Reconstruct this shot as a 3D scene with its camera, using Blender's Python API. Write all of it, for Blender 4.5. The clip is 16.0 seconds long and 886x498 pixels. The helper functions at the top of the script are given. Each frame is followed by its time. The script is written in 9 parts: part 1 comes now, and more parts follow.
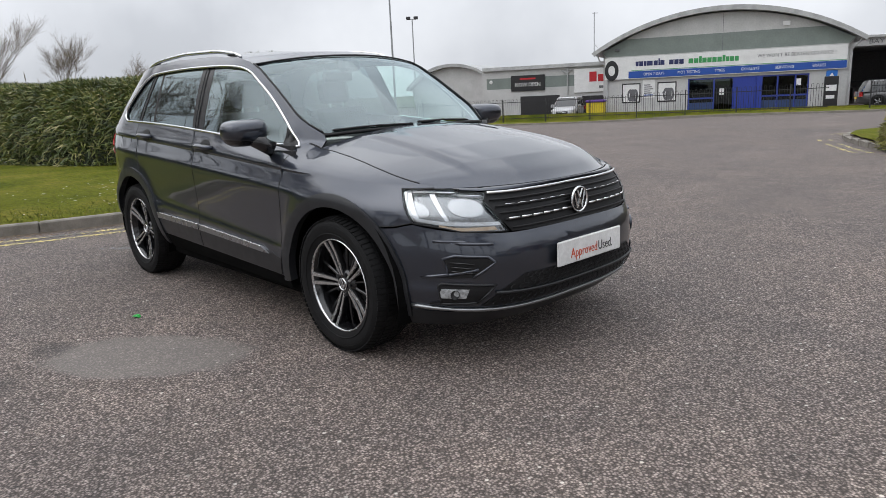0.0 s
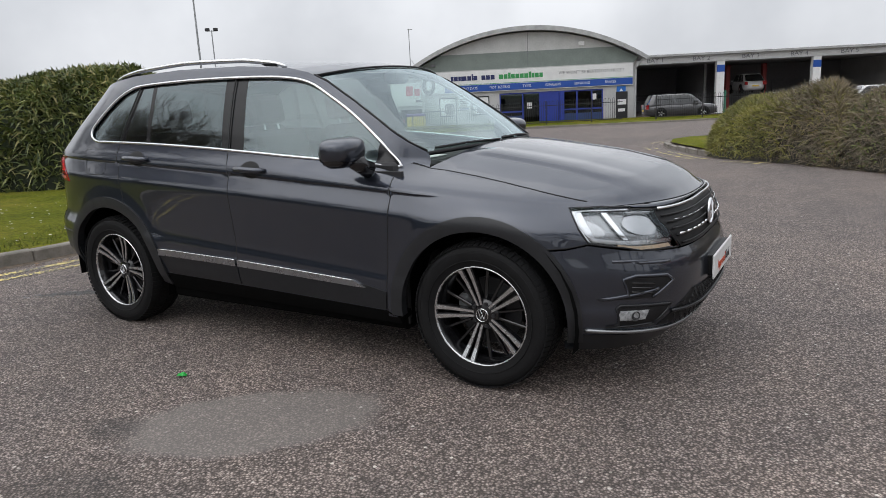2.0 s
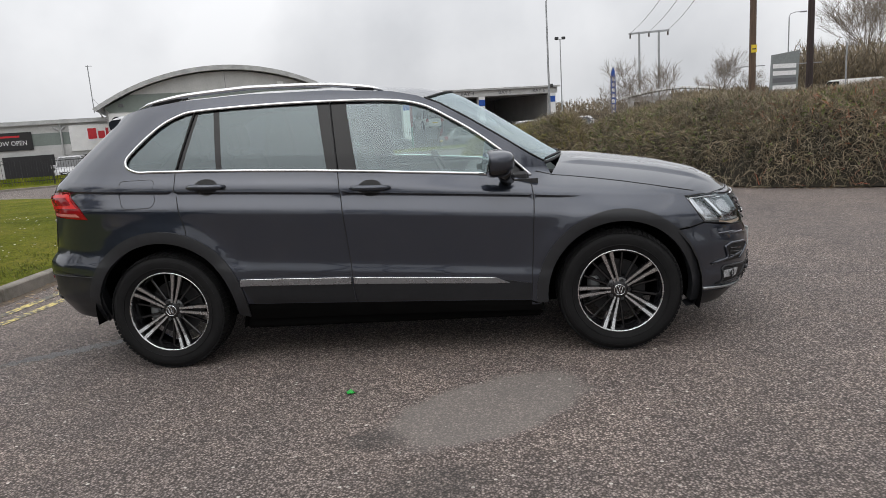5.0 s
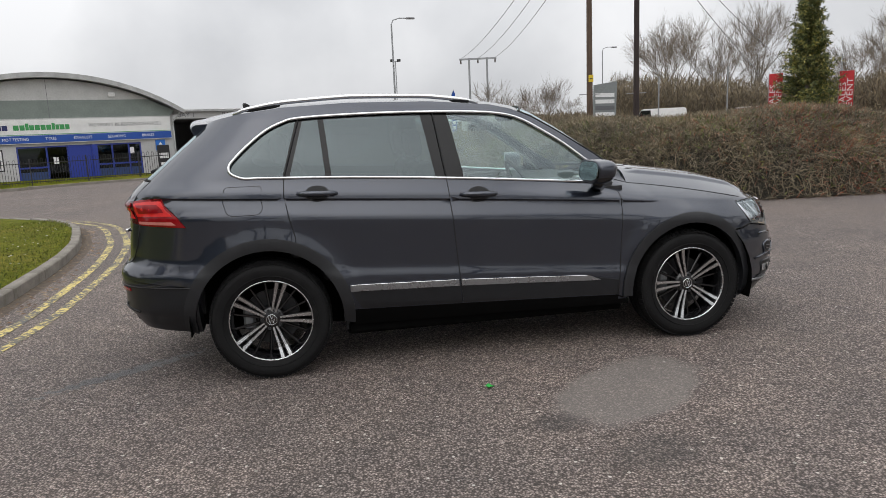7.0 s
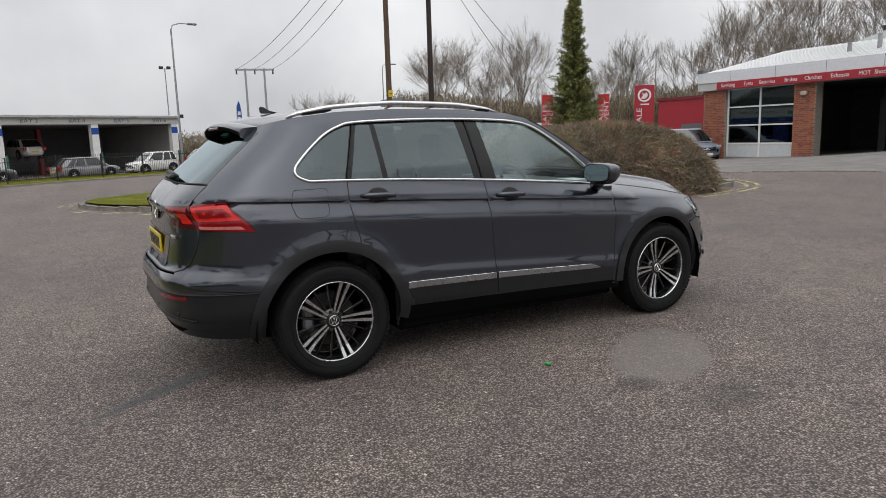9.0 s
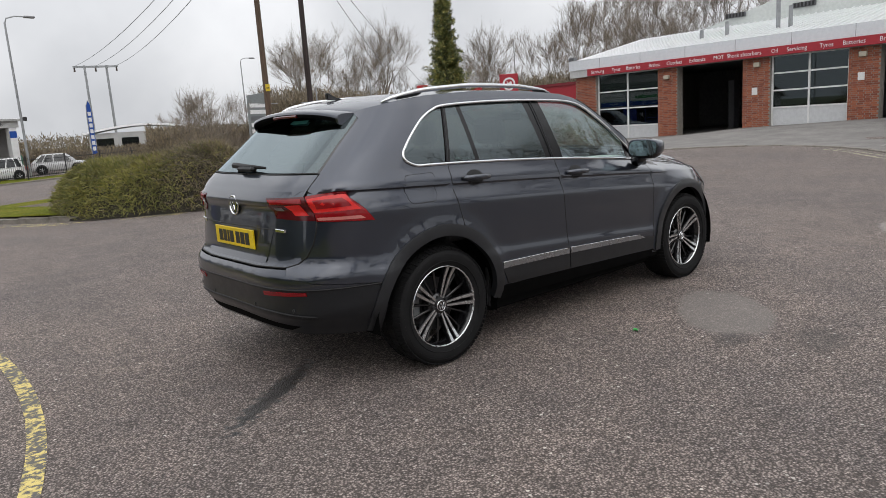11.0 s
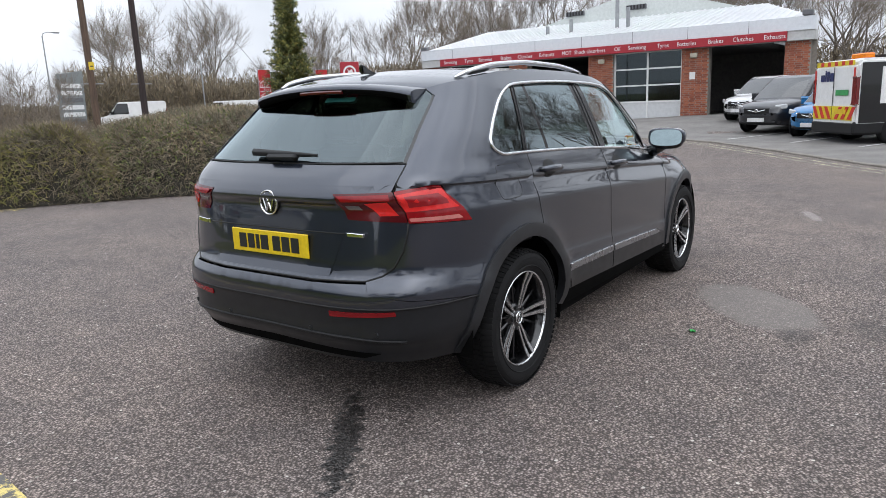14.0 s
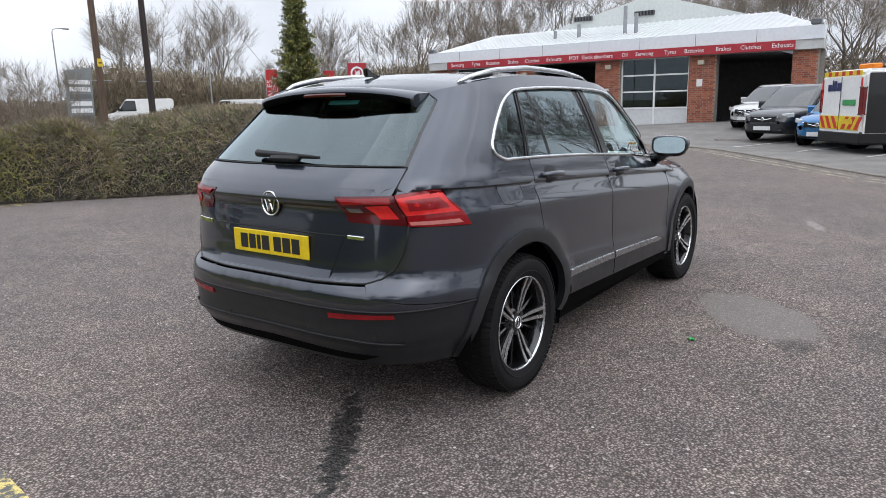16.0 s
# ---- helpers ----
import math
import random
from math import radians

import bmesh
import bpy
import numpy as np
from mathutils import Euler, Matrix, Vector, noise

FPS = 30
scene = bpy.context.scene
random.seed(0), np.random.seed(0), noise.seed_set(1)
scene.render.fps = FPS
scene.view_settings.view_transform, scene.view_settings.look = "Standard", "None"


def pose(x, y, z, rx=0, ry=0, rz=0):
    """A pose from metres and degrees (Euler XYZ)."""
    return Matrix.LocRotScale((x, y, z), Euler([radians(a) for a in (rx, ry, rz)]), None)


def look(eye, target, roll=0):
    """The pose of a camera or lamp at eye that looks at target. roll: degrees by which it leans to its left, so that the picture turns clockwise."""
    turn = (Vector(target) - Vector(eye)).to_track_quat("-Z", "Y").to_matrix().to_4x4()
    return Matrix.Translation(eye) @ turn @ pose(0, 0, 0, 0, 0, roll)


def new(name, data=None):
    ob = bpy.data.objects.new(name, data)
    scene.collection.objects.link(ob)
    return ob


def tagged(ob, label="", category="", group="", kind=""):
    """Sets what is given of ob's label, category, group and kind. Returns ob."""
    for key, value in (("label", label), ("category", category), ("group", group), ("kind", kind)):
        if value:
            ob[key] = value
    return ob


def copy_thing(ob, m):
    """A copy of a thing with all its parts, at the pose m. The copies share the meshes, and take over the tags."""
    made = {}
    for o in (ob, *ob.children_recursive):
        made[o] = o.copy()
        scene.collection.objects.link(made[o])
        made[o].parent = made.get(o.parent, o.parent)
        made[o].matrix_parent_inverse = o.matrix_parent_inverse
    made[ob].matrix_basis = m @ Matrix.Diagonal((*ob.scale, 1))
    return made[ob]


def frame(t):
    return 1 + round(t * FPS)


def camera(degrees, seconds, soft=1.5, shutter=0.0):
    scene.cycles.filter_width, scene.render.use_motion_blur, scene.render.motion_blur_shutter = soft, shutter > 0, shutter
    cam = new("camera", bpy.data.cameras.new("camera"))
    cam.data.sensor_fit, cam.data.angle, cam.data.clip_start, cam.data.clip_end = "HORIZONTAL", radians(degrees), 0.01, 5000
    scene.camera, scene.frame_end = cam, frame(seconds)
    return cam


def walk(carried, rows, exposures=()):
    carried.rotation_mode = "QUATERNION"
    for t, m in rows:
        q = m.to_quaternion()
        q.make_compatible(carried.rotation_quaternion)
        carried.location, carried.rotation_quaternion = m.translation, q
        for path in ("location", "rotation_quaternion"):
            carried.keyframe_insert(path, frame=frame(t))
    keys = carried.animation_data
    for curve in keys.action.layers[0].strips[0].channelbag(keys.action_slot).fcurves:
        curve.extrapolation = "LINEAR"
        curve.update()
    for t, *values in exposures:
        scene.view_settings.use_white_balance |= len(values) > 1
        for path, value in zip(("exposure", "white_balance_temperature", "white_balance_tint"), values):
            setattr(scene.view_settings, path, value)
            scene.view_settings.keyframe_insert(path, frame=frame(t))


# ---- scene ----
from mathutils import geometry

cam = camera(65.3, 16.0, soft=0.8)
PATH = [
    (0, (4.23, -2.815, 1.292), (2.799, -1.489, 0.852), -2.7),
    (0.5, (3.865, -2.941, 1.31), (2.511, -1.531, 0.891), -3.6),
    (1, (3.534, -3.187, 1.342), (2.312, -1.658, 0.927), -4.2),
    (1.5, (3.149, -3.382, 1.363), (2.028, -1.78, 0.942), -2.7),
    (2, (2.794, -3.625, 1.364), (1.794, -1.947, 0.937), -2.8),
    (2.5, (2.469, -3.868, 1.378), (1.542, -2.145, 0.965), -4.3),
    (3, (2.104, -4.094, 1.38), (1.314, -2.3, 0.982), -1.2),
    (3.5, (1.767, -4.377, 1.382), (1.199, -2.502, 0.98), -0.9),
    (6, (-0.186, -4.944, 1.4), (-0.121, -2.978, 1.037), -3.1),
    (6.5, (-0.593, -5.027, 1.418), (-0.389, -3.069, 1.063), -1.9),
    (7, (-1.024, -4.958, 1.423), (-0.677, -3.019, 1.082), -2.5),
    (7.5, (-1.444, -4.978, 1.406), (-0.9, -3.084, 1.062), -1.6),
    (8, (-1.855, -4.952, 1.414), (-1.18, -3.098, 1.082), -1.1),
    (8.5, (-2.263, -4.779, 1.434), (-1.461, -2.975, 1.116), -1.0),
    (9, (-2.707, -4.709, 1.436), (-1.753, -2.982, 1.109), -1.8),
    (11.5, (-4.149, -3.598, 1.437), (-2.782, -2.188, 1.057), -3.9),
    (12, (-4.331, -3.256, 1.436), (-2.852, -1.971, 1.035), -4.0),
    (12.5, (-4.312, -2.949, 1.437), (-2.773, -1.743, 1.018), -4.1),
    (13, (-4.302, -2.712, 1.446), (-2.747, -1.522, 1.04), -2.7),
    (13.5, (-4.34, -2.531, 1.445), (-2.755, -1.385, 1.026), -2.4),
    (14, (-4.325, -2.517, 1.456), (-2.732, -1.383, 1.036), -2.4),
    (14.5, (-4.317, -2.512, 1.452), (-2.724, -1.38, 1.025), -1.8),
    (15, (-4.323, -2.539, 1.467), (-2.72, -1.404, 1.089), -0.7),
    (15.5, (-4.323, -2.551, 1.461), (-2.727, -1.415, 1.06), -0.9),
    (16, (-4.321, -2.538, 1.465), (-2.734, -1.394, 1.052), -1.4),
]
walk(cam, [(t, look(eye, target, roll)) for t, eye, target, roll in PATH],
     [(0, 0.18, 6450, 10), (1, 0.10, 6450, 10), (2, 0.08, 6500, 10), (3.5, 0.08, 6600, 10), (7, 0.06, 6700, 10), (8, 0.0, 6700, 10), (9, -0.03, 6700, 10), (11.5, 0.12, 6600, 10), (12, 0.20, 6500, 10), (12.5, 0.35, 6400, 10), (13, 0.31, 6250, 10), (13.5, 0.26, 6250, 10), (14, 0.42, 6250, 10), (14.5, 0.49, 6250, 10), (15, 0.60, 6300, 10), (15.5, 0.38, 6250, 10), (16, 0.39, 6250, 10)])

# ---- light: overcast spring day ----
world = bpy.data.worlds.new("overcast_sky")
scene.world = world
world.use_nodes = True
wn, wl = world.node_tree.nodes, world.node_tree.links
wn.clear()
sky = wn.new("ShaderNodeTexSky")
sky.sky_type, sky.sun_disc = "NISHITA", False
sky.sun_elevation, sky.sun_rotation = radians(48), radians(200)
sky.air_density, sky.dust_density, sky.ozone_density = 1.0, 4.0, 1.0
grey = wn.new("ShaderNodeHueSaturation")
grey.inputs["Saturation"].default_value = 0.12
wl.new(sky.outputs[0], grey.inputs["Color"])
cloud = wn.new("ShaderNodeTexNoise")
cloud.inputs["Scale"].default_value, cloud.inputs["Detail"].default_value = 2.6, 6
ctc = wn.new("ShaderNodeTexCoord")
wl.new(ctc.outputs["Generated"], cloud.inputs["Vector"])
cramp = wn.new("ShaderNodeValToRGB")
cramp.color_ramp.elements[0].position, cramp.color_ramp.elements[0].color = 0.36, (5.5, 5.75, 6.2, 1)
cramp.color_ramp.elements[1].position, cramp.color_ramp.elements[1].color = 0.66, (8.45, 8.7, 9.15, 1)
wl.new(cloud.outputs[0], cramp.inputs[0])
wmix = wn.new("ShaderNodeMix")
wmix.data_type = "RGBA"
wmix.inputs[0].default_value = 0.86
wl.new(grey.outputs[0], wmix.inputs[6])
wl.new(cramp.outputs[0], wmix.inputs[7])
wsep = wn.new("ShaderNodeSeparateXYZ")
wl.new(ctc.outputs["Generated"], wsep.inputs[0])
wgrad = wn.new("ShaderNodeMapRange")
wgrad.inputs["From Min"].default_value, wgrad.inputs["From Max"].default_value = 0.05, 1.0
wgrad.inputs["To Min"].default_value, wgrad.inputs["To Max"].default_value = 0.92, 2.0
wl.new(wsep.outputs["Z"], wgrad.inputs["Value"])
wbright = wn.new("ShaderNodeVectorMath")
wbright.operation = "SCALE"
wl.new(wmix.outputs[2], wbright.inputs[0])
wl.new(wgrad.outputs[0], wbright.inputs["Scale"])
wbg = wn.new("ShaderNodeBackground")
wbg.inputs["Strength"].default_value = 0.110
wl.new(wbright.outputs[0], wbg.inputs["Color"])
wout = wn.new("ShaderNodeOutputWorld")
wl.new(wbg.outputs[0], wout.inputs[0])

sun_data = bpy.data.lights.new("sun", "SUN")
sun_data.energy, sun_data.angle, sun_data.color = 0.75, radians(110), (1.0, 0.97, 0.93)
sun = new("sun", sun_data)
sun.matrix_world = look((-10, -14, 40), (0, 0, 0))


# ---- materials ----
def mat(name):
    m = bpy.data.materials.new(name)
    m.use_nodes = True
    return m, m.node_tree.nodes, m.node_tree.links, m.node_tree.nodes["Principled BSDF"]


def nd(nodes, kind, **values):
    n = nodes.new(kind)
    for k, v in values.items():
        if k.startswith("_"):
            n.inputs[k[1:].replace("_", " ")].default_value = v
    return n


def ramp(nodes, links, src, stops):
    r = nodes.new("ShaderNodeValToRGB")
    e = r.color_ramp.elements
    while len(e) < len(stops):
        e.new(0.5)
    for el, (p, c) in zip(e, stops):
        el.position = p
        el.color = (*c, 1) if len(c) == 3 else c
    links.new(src, r.inputs[0])
    return r.outputs[0]


def mixc(nodes, links, fac, a, b, blend="MIX"):
    m = nodes.new("ShaderNodeMix")
    m.data_type, m.blend_type = "RGBA", blend
    for sock, v in ((m.inputs[0], fac), (m.inputs[6], a), (m.inputs[7], b)):
        if isinstance(v, bpy.types.NodeSocket):
            links.new(v, sock)
        elif isinstance(v, (int, float)):
            sock.default_value = v
        else:
            sock.default_value = (*v, 1)
    return m.outputs[2]


def math_node(nodes, links, op, a, b=0.0, clamp=False):
    m = nodes.new("ShaderNodeMath")
    m.operation, m.use_clamp = op, clamp
    for sock, v in ((m.inputs[0], a), (m.inputs[1], b)):
        if isinstance(v, bpy.types.NodeSocket):
            links.new(v, sock)
        else:
            sock.default_value = v
    return m.outputs[0]


def tex(nodes, links, kind="noise", scale=10.0, detail=4.0, rough=0.55, stretch=(1, 1, 1), world_space=False):
    co = nodes.new("ShaderNodeNewGeometry" if world_space else "ShaderNodeTexCoord")
    mp = nodes.new("ShaderNodeMapping")
    mp.inputs["Scale"].default_value = stretch
    links.new(co.outputs["Position" if world_space else "Object"], mp.inputs[0])
    if kind == "noise":
        n = nd(nodes, "ShaderNodeTexNoise", _Scale=scale, _Detail=detail, _Roughness=rough)
    else:
        n = nd(nodes, "ShaderNodeTexVoronoi", _Scale=scale)
    links.new(mp.outputs[0], n.inputs["Vector"])
    return n


def bump(nodes, links, bsdf, height, strength=0.3, dist=0.01):
    b = nd(nodes, "ShaderNodeBump", _Strength=strength, _Distance=dist)
    links.new(height, b.inputs["Height"])
    links.new(b.outputs[0], bsdf.inputs["Normal"])


def surface(name, a, b=None, rough=0.6, scale=8.0, metal=0.0, bump_s=0.0, bump_scale=60.0, coat=0.0, stretch=(1, 1, 1), fine=0.15, spec=0.5):
    """A plain surface with two scales of variation between colours a and b."""
    m, n, l, p = mat(name)
    b = b or tuple(c * 0.8 for c in a)
    t1 = tex(n, l, scale=scale, stretch=stretch)
    t2 = tex(n, l, scale=scale * 9, stretch=stretch)
    f1 = ramp(n, l, t1.outputs[0], [(0.35, (0, 0, 0)), (0.68, (1, 1, 1))])
    c = mixc(n, l, f1, a, b)
    f2 = ramp(n, l, t2.outputs[0], [(0.3, (1 - fine,) * 3), (0.7, (1, 1, 1))])
    l.new(mixc(n, l, 1.0, c, f2, "MULTIPLY"), p.inputs["Base Color"])
    rr = math_node(n, l, "MULTIPLY_ADD", t1.outputs[0], 0.16)
    rr.node.inputs[2].default_value = rough - 0.08
    l.new(rr, p.inputs["Roughness"])
    p.inputs["Metallic"].default_value = metal
    p.inputs["Coat Weight"].default_value = coat
    p.inputs["Specular IOR Level"].default_value = spec
    if bump_s:
        t3 = tex(n, l, scale=bump_scale, stretch=stretch)
        bump(n, l, p, t3.outputs[0], bump_s, 0.01)
    return m


def glass(name, tint, gloss=1.0, base=0.07):
    m = bpy.data.materials.new(name)
    m.use_nodes = True
    n, l = m.node_tree.nodes, m.node_tree.links
    n.clear()
    tr = n.new("ShaderNodeBsdfTransparent")
    tr.inputs[0].default_value = (*tint, 1)
    gl = n.new("ShaderNodeBsdfGlossy")
    gl.inputs["Roughness"].default_value = 0.01
    gl.inputs["Color"].default_value = (0.83 * gloss, 0.96 * gloss, gloss, 1)
    lw = n.new("ShaderNodeLayerWeight")
    lw.inputs["Blend"].default_value = 0.5
    pw = math_node(n, l, "POWER", lw.outputs["Facing"], 3.6)
    fr = math_node(n, l, "MULTIPLY_ADD", pw, 1.0 - base)
    fr.node.inputs[2].default_value = base
    mx = n.new("ShaderNodeMixShader")
    l.new(fr, mx.inputs[0])
    l.new(tr.outputs[0], mx.inputs[1])
    l.new(gl.outputs[0], mx.inputs[2])
    out = n.new("ShaderNodeOutputMaterial")
    l.new(mx.outputs[0], out.inputs[0])
    return m


def region(nodes, links, pos, cx, cy, rx, ry, turn, wobble, soft=0.25):
    """0..1 mask: 1 inside a ragged ellipse on the ground."""
    mp = nodes.new("ShaderNodeMapping")
    mp.vector_type = "TEXTURE"
    mp.inputs["Location"].default_value = (cx, cy, 0)
    mp.inputs["Rotation"].default_value = (0, 0, radians(turn))
    mp.inputs["Scale"].default_value = (rx, ry, 1000)
    links.new(pos, mp.inputs[0])
    nz = nd(nodes, "ShaderNodeTexNoise", _Scale=wobble[0], _Detail=6.0, _Roughness=0.65)
    links.new(pos, nz.inputs["Vector"])
    ln = nodes.new("ShaderNodeVectorMath")
    ln.operation = "LENGTH"
    links.new(mp.outputs[0], ln.inputs[0])
    off = math_node(nodes, links, "MULTIPLY_ADD", nz.outputs[0], wobble[1])
    links.new(ln.outputs["Value"], off.node.inputs[2])
    k = math_node(nodes, links, "SUBTRACT", 1.0 + wobble[1] * 0.5 + soft, off)
    return math_node(nodes, links, "DIVIDE", k, soft, clamp=True)


def asphalt_material():
    m, n, l, p = mat("worn_asphalt")
    pos = n.new("ShaderNodeNewGeometry").outputs["Position"]
    st = tex(n, l, "voronoi", 94, world_space=True)
    st2 = tex(n, l, "voronoi", 38, world_space=True)
    grain = tex(n, l, scale=240, detail=3, world_space=True)
    mid = tex(n, l, scale=3.2, detail=6, rough=0.6, world_space=True)
    big = tex(n, l, scale=0.35, detail=5, world_space=True)
    streak = tex(n, l, scale=1.1, detail=5, stretch=(1, 0.25, 1), world_space=True)
    sep = n.new("ShaderNodeSeparateColor")
    l.new(st.outputs["Color"], sep.inputs[0])
    chip = ramp(n, l, sep.outputs[0], [(0.0, (0.136, 0.116, 0.108)), (0.45, (0.222, 0.190, 0.178)), (0.8, (0.308, 0.267, 0.250)), (0.97, (0.405, 0.354, 0.334))])
    joint = ramp(n, l, st.outputs["Distance"], [(0.25, (1, 1, 1)), (0.62, (0.24, 0.23, 0.225))])
    c = mixc(n, l, 1.0, chip, joint, "MULTIPLY")
    sep2 = n.new("ShaderNodeSeparateColor")
    l.new(st2.outputs["Color"], sep2.inputs[0])
    lone = ramp(n, l, sep2.outputs[1], [(0.972, (0, 0, 0)), (0.98, (1, 1, 1))])
    lone_in = ramp(n, l, st2.outputs["Distance"], [(0.22, (1, 1, 1)), (0.34, (0, 0, 0))])
    c = mixc(n, l, mixc(n, l, 1.0, lone, lone_in, "MULTIPLY"), c, (0.48, 0.465, 0.44))
    c = mixc(n, l, 1.0, c, ramp(n, l, mid.outputs[0], [(0.3, (0.84, 0.84, 0.85)), (0.7, (1.18, 1.16, 1.13))]), "MULTIPLY")
    c = mixc(n, l, 1.0, c, ramp(n, l, big.outputs[0], [(0.35, (0.90, 0.90, 0.91)), (0.65, (1.14, 1.11, 1.07))]), "MULTIPLY")
    c = mixc(n, l, 1.0, c, ramp(n, l, streak.outputs[0], [(0.4, (0.95, 0.95, 0.95)), (0.66, (1.10, 1.09, 1.08))]), "MULTIPLY")
    mid2 = tex(n, l, scale=24, detail=4, world_space=True)
    c = mixc(n, l, 1.0, c, ramp(n, l, mid2.outputs[0], [(0.32, (0.88, 0.87, 0.865)), (0.66, (1.18, 1.17, 1.16))]), "MULTIPLY")
    # fine-grained repair patch beside the car
    patch = region(n, l, pos, 0.58, -1.62, 0.50, 0.27, 38, (4.0, 0.7), 0.22)
    smooth = mixc(n, l, ramp(n, l, grain.outputs[0], [(0.3, (0, 0, 0)), (0.7, (1, 1, 1))]), (0.122, 0.109, 0.100), (0.180, 0.162, 0.149))
    c = mixc(n, l, math_node(n, l, "MULTIPLY", patch, 0.68), c, smooth)
    # dark scuffs and a wet trickle behind the car
    scuff = region(n, l, pos, 0.35, -2.35, 0.16, 0.10, 20, (9.0, 1.2), 0.7)
    scuff2 = region(n, l, pos, 0.05, -1.95, 0.10, 0.07, 0, (9.0, 1.2), 0.7)
    sc = math_node(n, l, "MULTIPLY", math_node(n, l, "MAXIMUM", scuff, scuff2), 0.45)
    c = mixc(n, l, sc, c, (0.02, 0.02, 0.02))
    wet = region(n, l, pos, -2.30, -0.50, 0.40, 0.055, 37, (20.0, 4.6), 0.35)
    c = mixc(n, l, math_node(n, l, "MULTIPLY", wet, 0.85), c, (0.012, 0.012, 0.012))
    splash = region(n, l, pos, 4.42, -1.46, 0.26, 0.05, 20, (12.0, 2.6), 0.6)
    c = mixc(n, l, math_node(n, l, "MULTIPLY", splash, 0.22), c, (0.52, 0.50, 0.47))
    # beyond the roads the sheet is rough grass
    ln = n.new("ShaderNodeVectorMath")
    ln.operation = "LENGTH"
    l.new(pos, ln.inputs[0])
    far = ramp(n, l, math_node(n, l, "DIVIDE", ln.outputs["Value"], 200.0), [(0.42, (0, 0, 0)), (0.47, (1, 1, 1))])
    c = mixc(n, l, far, c, (0.075, 0.085, 0.035))
    l.new(c, p.inputs["Base Color"])
    r = math_node(n, l, "MULTIPLY_ADD", wet, -0.5)
    r.node.inputs[2].default_value = 0.82
    l.new(r, p.inputs["Roughness"])
    h = mixc(n, l, 0.35, ramp(n, l, st.outputs["Distance"], [(0.1, (1, 1, 1)), (0.7, (0, 0, 0))]), grain.outputs["Color"])
    h = mixc(n, l, math_node(n, l, "MULTIPLY", patch, 0.8), h, (0.5, 0.5, 0.5))
    bump(n, l, p, h, 0.9, 0.008)
    return m


def lawn_material():
    m, n, l, p = mat("lawn")
    t1 = tex(n, l, scale=0.9, detail=6, world_space=True)
    t2 = tex(n, l, scale=14, detail=5, world_space=True)
    t3 = tex(n, l, scale=130, detail=3, world_space=True)
    c = ramp(n, l, t1.outputs[0], [(0.3, (0.092, 0.120, 0.014)), (0.5, (0.150, 0.165, 0.021)), (0.72, (0.215, 0.195, 0.042))])
    c = mixc(n, l, 1.0, c, ramp(n, l, t2.outputs[0], [(0.3, (0.6, 0.62, 0.6)), (0.7, (1.2, 1.15, 1.0))]), "MULTIPLY")
    c = mixc(n, l, 1.0, c, ramp(n, l, t3.outputs[0], [(0.3, (0.55, 0.55, 0.55)), (0.7, (1.3, 1.3, 1.2))]), "MULTIPLY")
    l.new(c, p.inputs["Base Color"])
    p.inputs["Roughness"].default_value = 0.95
    p.inputs["Specular IOR Level"].default_value = 0.08
    bump(n, l, p, t3.outputs[0], 0.8, 0.03)
    return m


def worn_paint(name, colour, under=(0.10, 0.095, 0.09), amount=0.5):
    m, n, l, p = mat(name)
    t1 = tex(n, l, scale=26, detail=7, rough=0.7, world_space=True)
    t2 = tex(n, l, scale=3, detail=4, world_space=True)
    s = math_node(n, l, "ADD", math_node(n, l, "MULTIPLY", t1.outputs[0], 0.7), math_node(n, l, "MULTIPLY", t2.outputs[0], 0.3))
    f = ramp(n, l, s, [(amount - 0.03, (1, 1, 1)), (amount + 0.04, (0, 0, 0))])
    l.new(mixc(n, l, f, under, colour), p.inputs["Base Color"])
    p.inputs["Roughness"].default_value = 0.8
    st = tex(n, l, "voronoi", 95, world_space=True)
    bump(n, l, p, st.outputs["Distance"], 0.5, 0.005)
    return m


def leaf_material(name, stops, rough=0.55):
    m, n, l, p = mat(name)
    g = n.new("ShaderNodeNewGeometry")
    c = ramp(n, l, g.outputs["Random Per Island"], stops)
    t = tex(n, l, scale=1.3, detail=4, world_space=True)
    c = mixc(n, l, 1.0, c, ramp(n, l, t.outputs[0], [(0.3, (0.6, 0.6, 0.6)), (0.7, (1.25, 1.2, 1.1))]), "MULTIPLY")
    l.new(c, p.inputs["Base Color"])
    p.inputs["Roughness"].default_value = rough
    return m


def car_paint(name, colour, flake=0.25, rough=0.34):
    m, n, l, p = mat(name)
    v = tex(n, l, "voronoi", 1500)
    sep = n.new("ShaderNodeSeparateColor")
    l.new(v.outputs["Color"], sep.inputs[0])
    lo, hi = tuple(c * (1 - flake) for c in colour), tuple(c * (1 + flake) for c in colour)
    c = ramp(n, l, sep.outputs[0], [(0, lo), (1, hi)])
    d = tex(n, l, scale=2.2, detail=5)
    c = mixc(n, l, ramp(n, l, d.outputs[0], [(0.45, (0, 0, 0)), (0.8, (0.05, 0.05, 0.05))]), c, (0.12, 0.12, 0.12))
    l.new(c, p.inputs["Base Color"])
    p.inputs["Metallic"].default_value = 0.80
    p.inputs["Specular IOR Level"].default_value = 0.2
    p.inputs["Roughness"].default_value = rough
    p.inputs["Coat Weight"].default_value = 1.0
    p.inputs["Coat Roughness"].default_value = 0.02
    p.inputs["Coat IOR"].default_value = 1.68
    return m


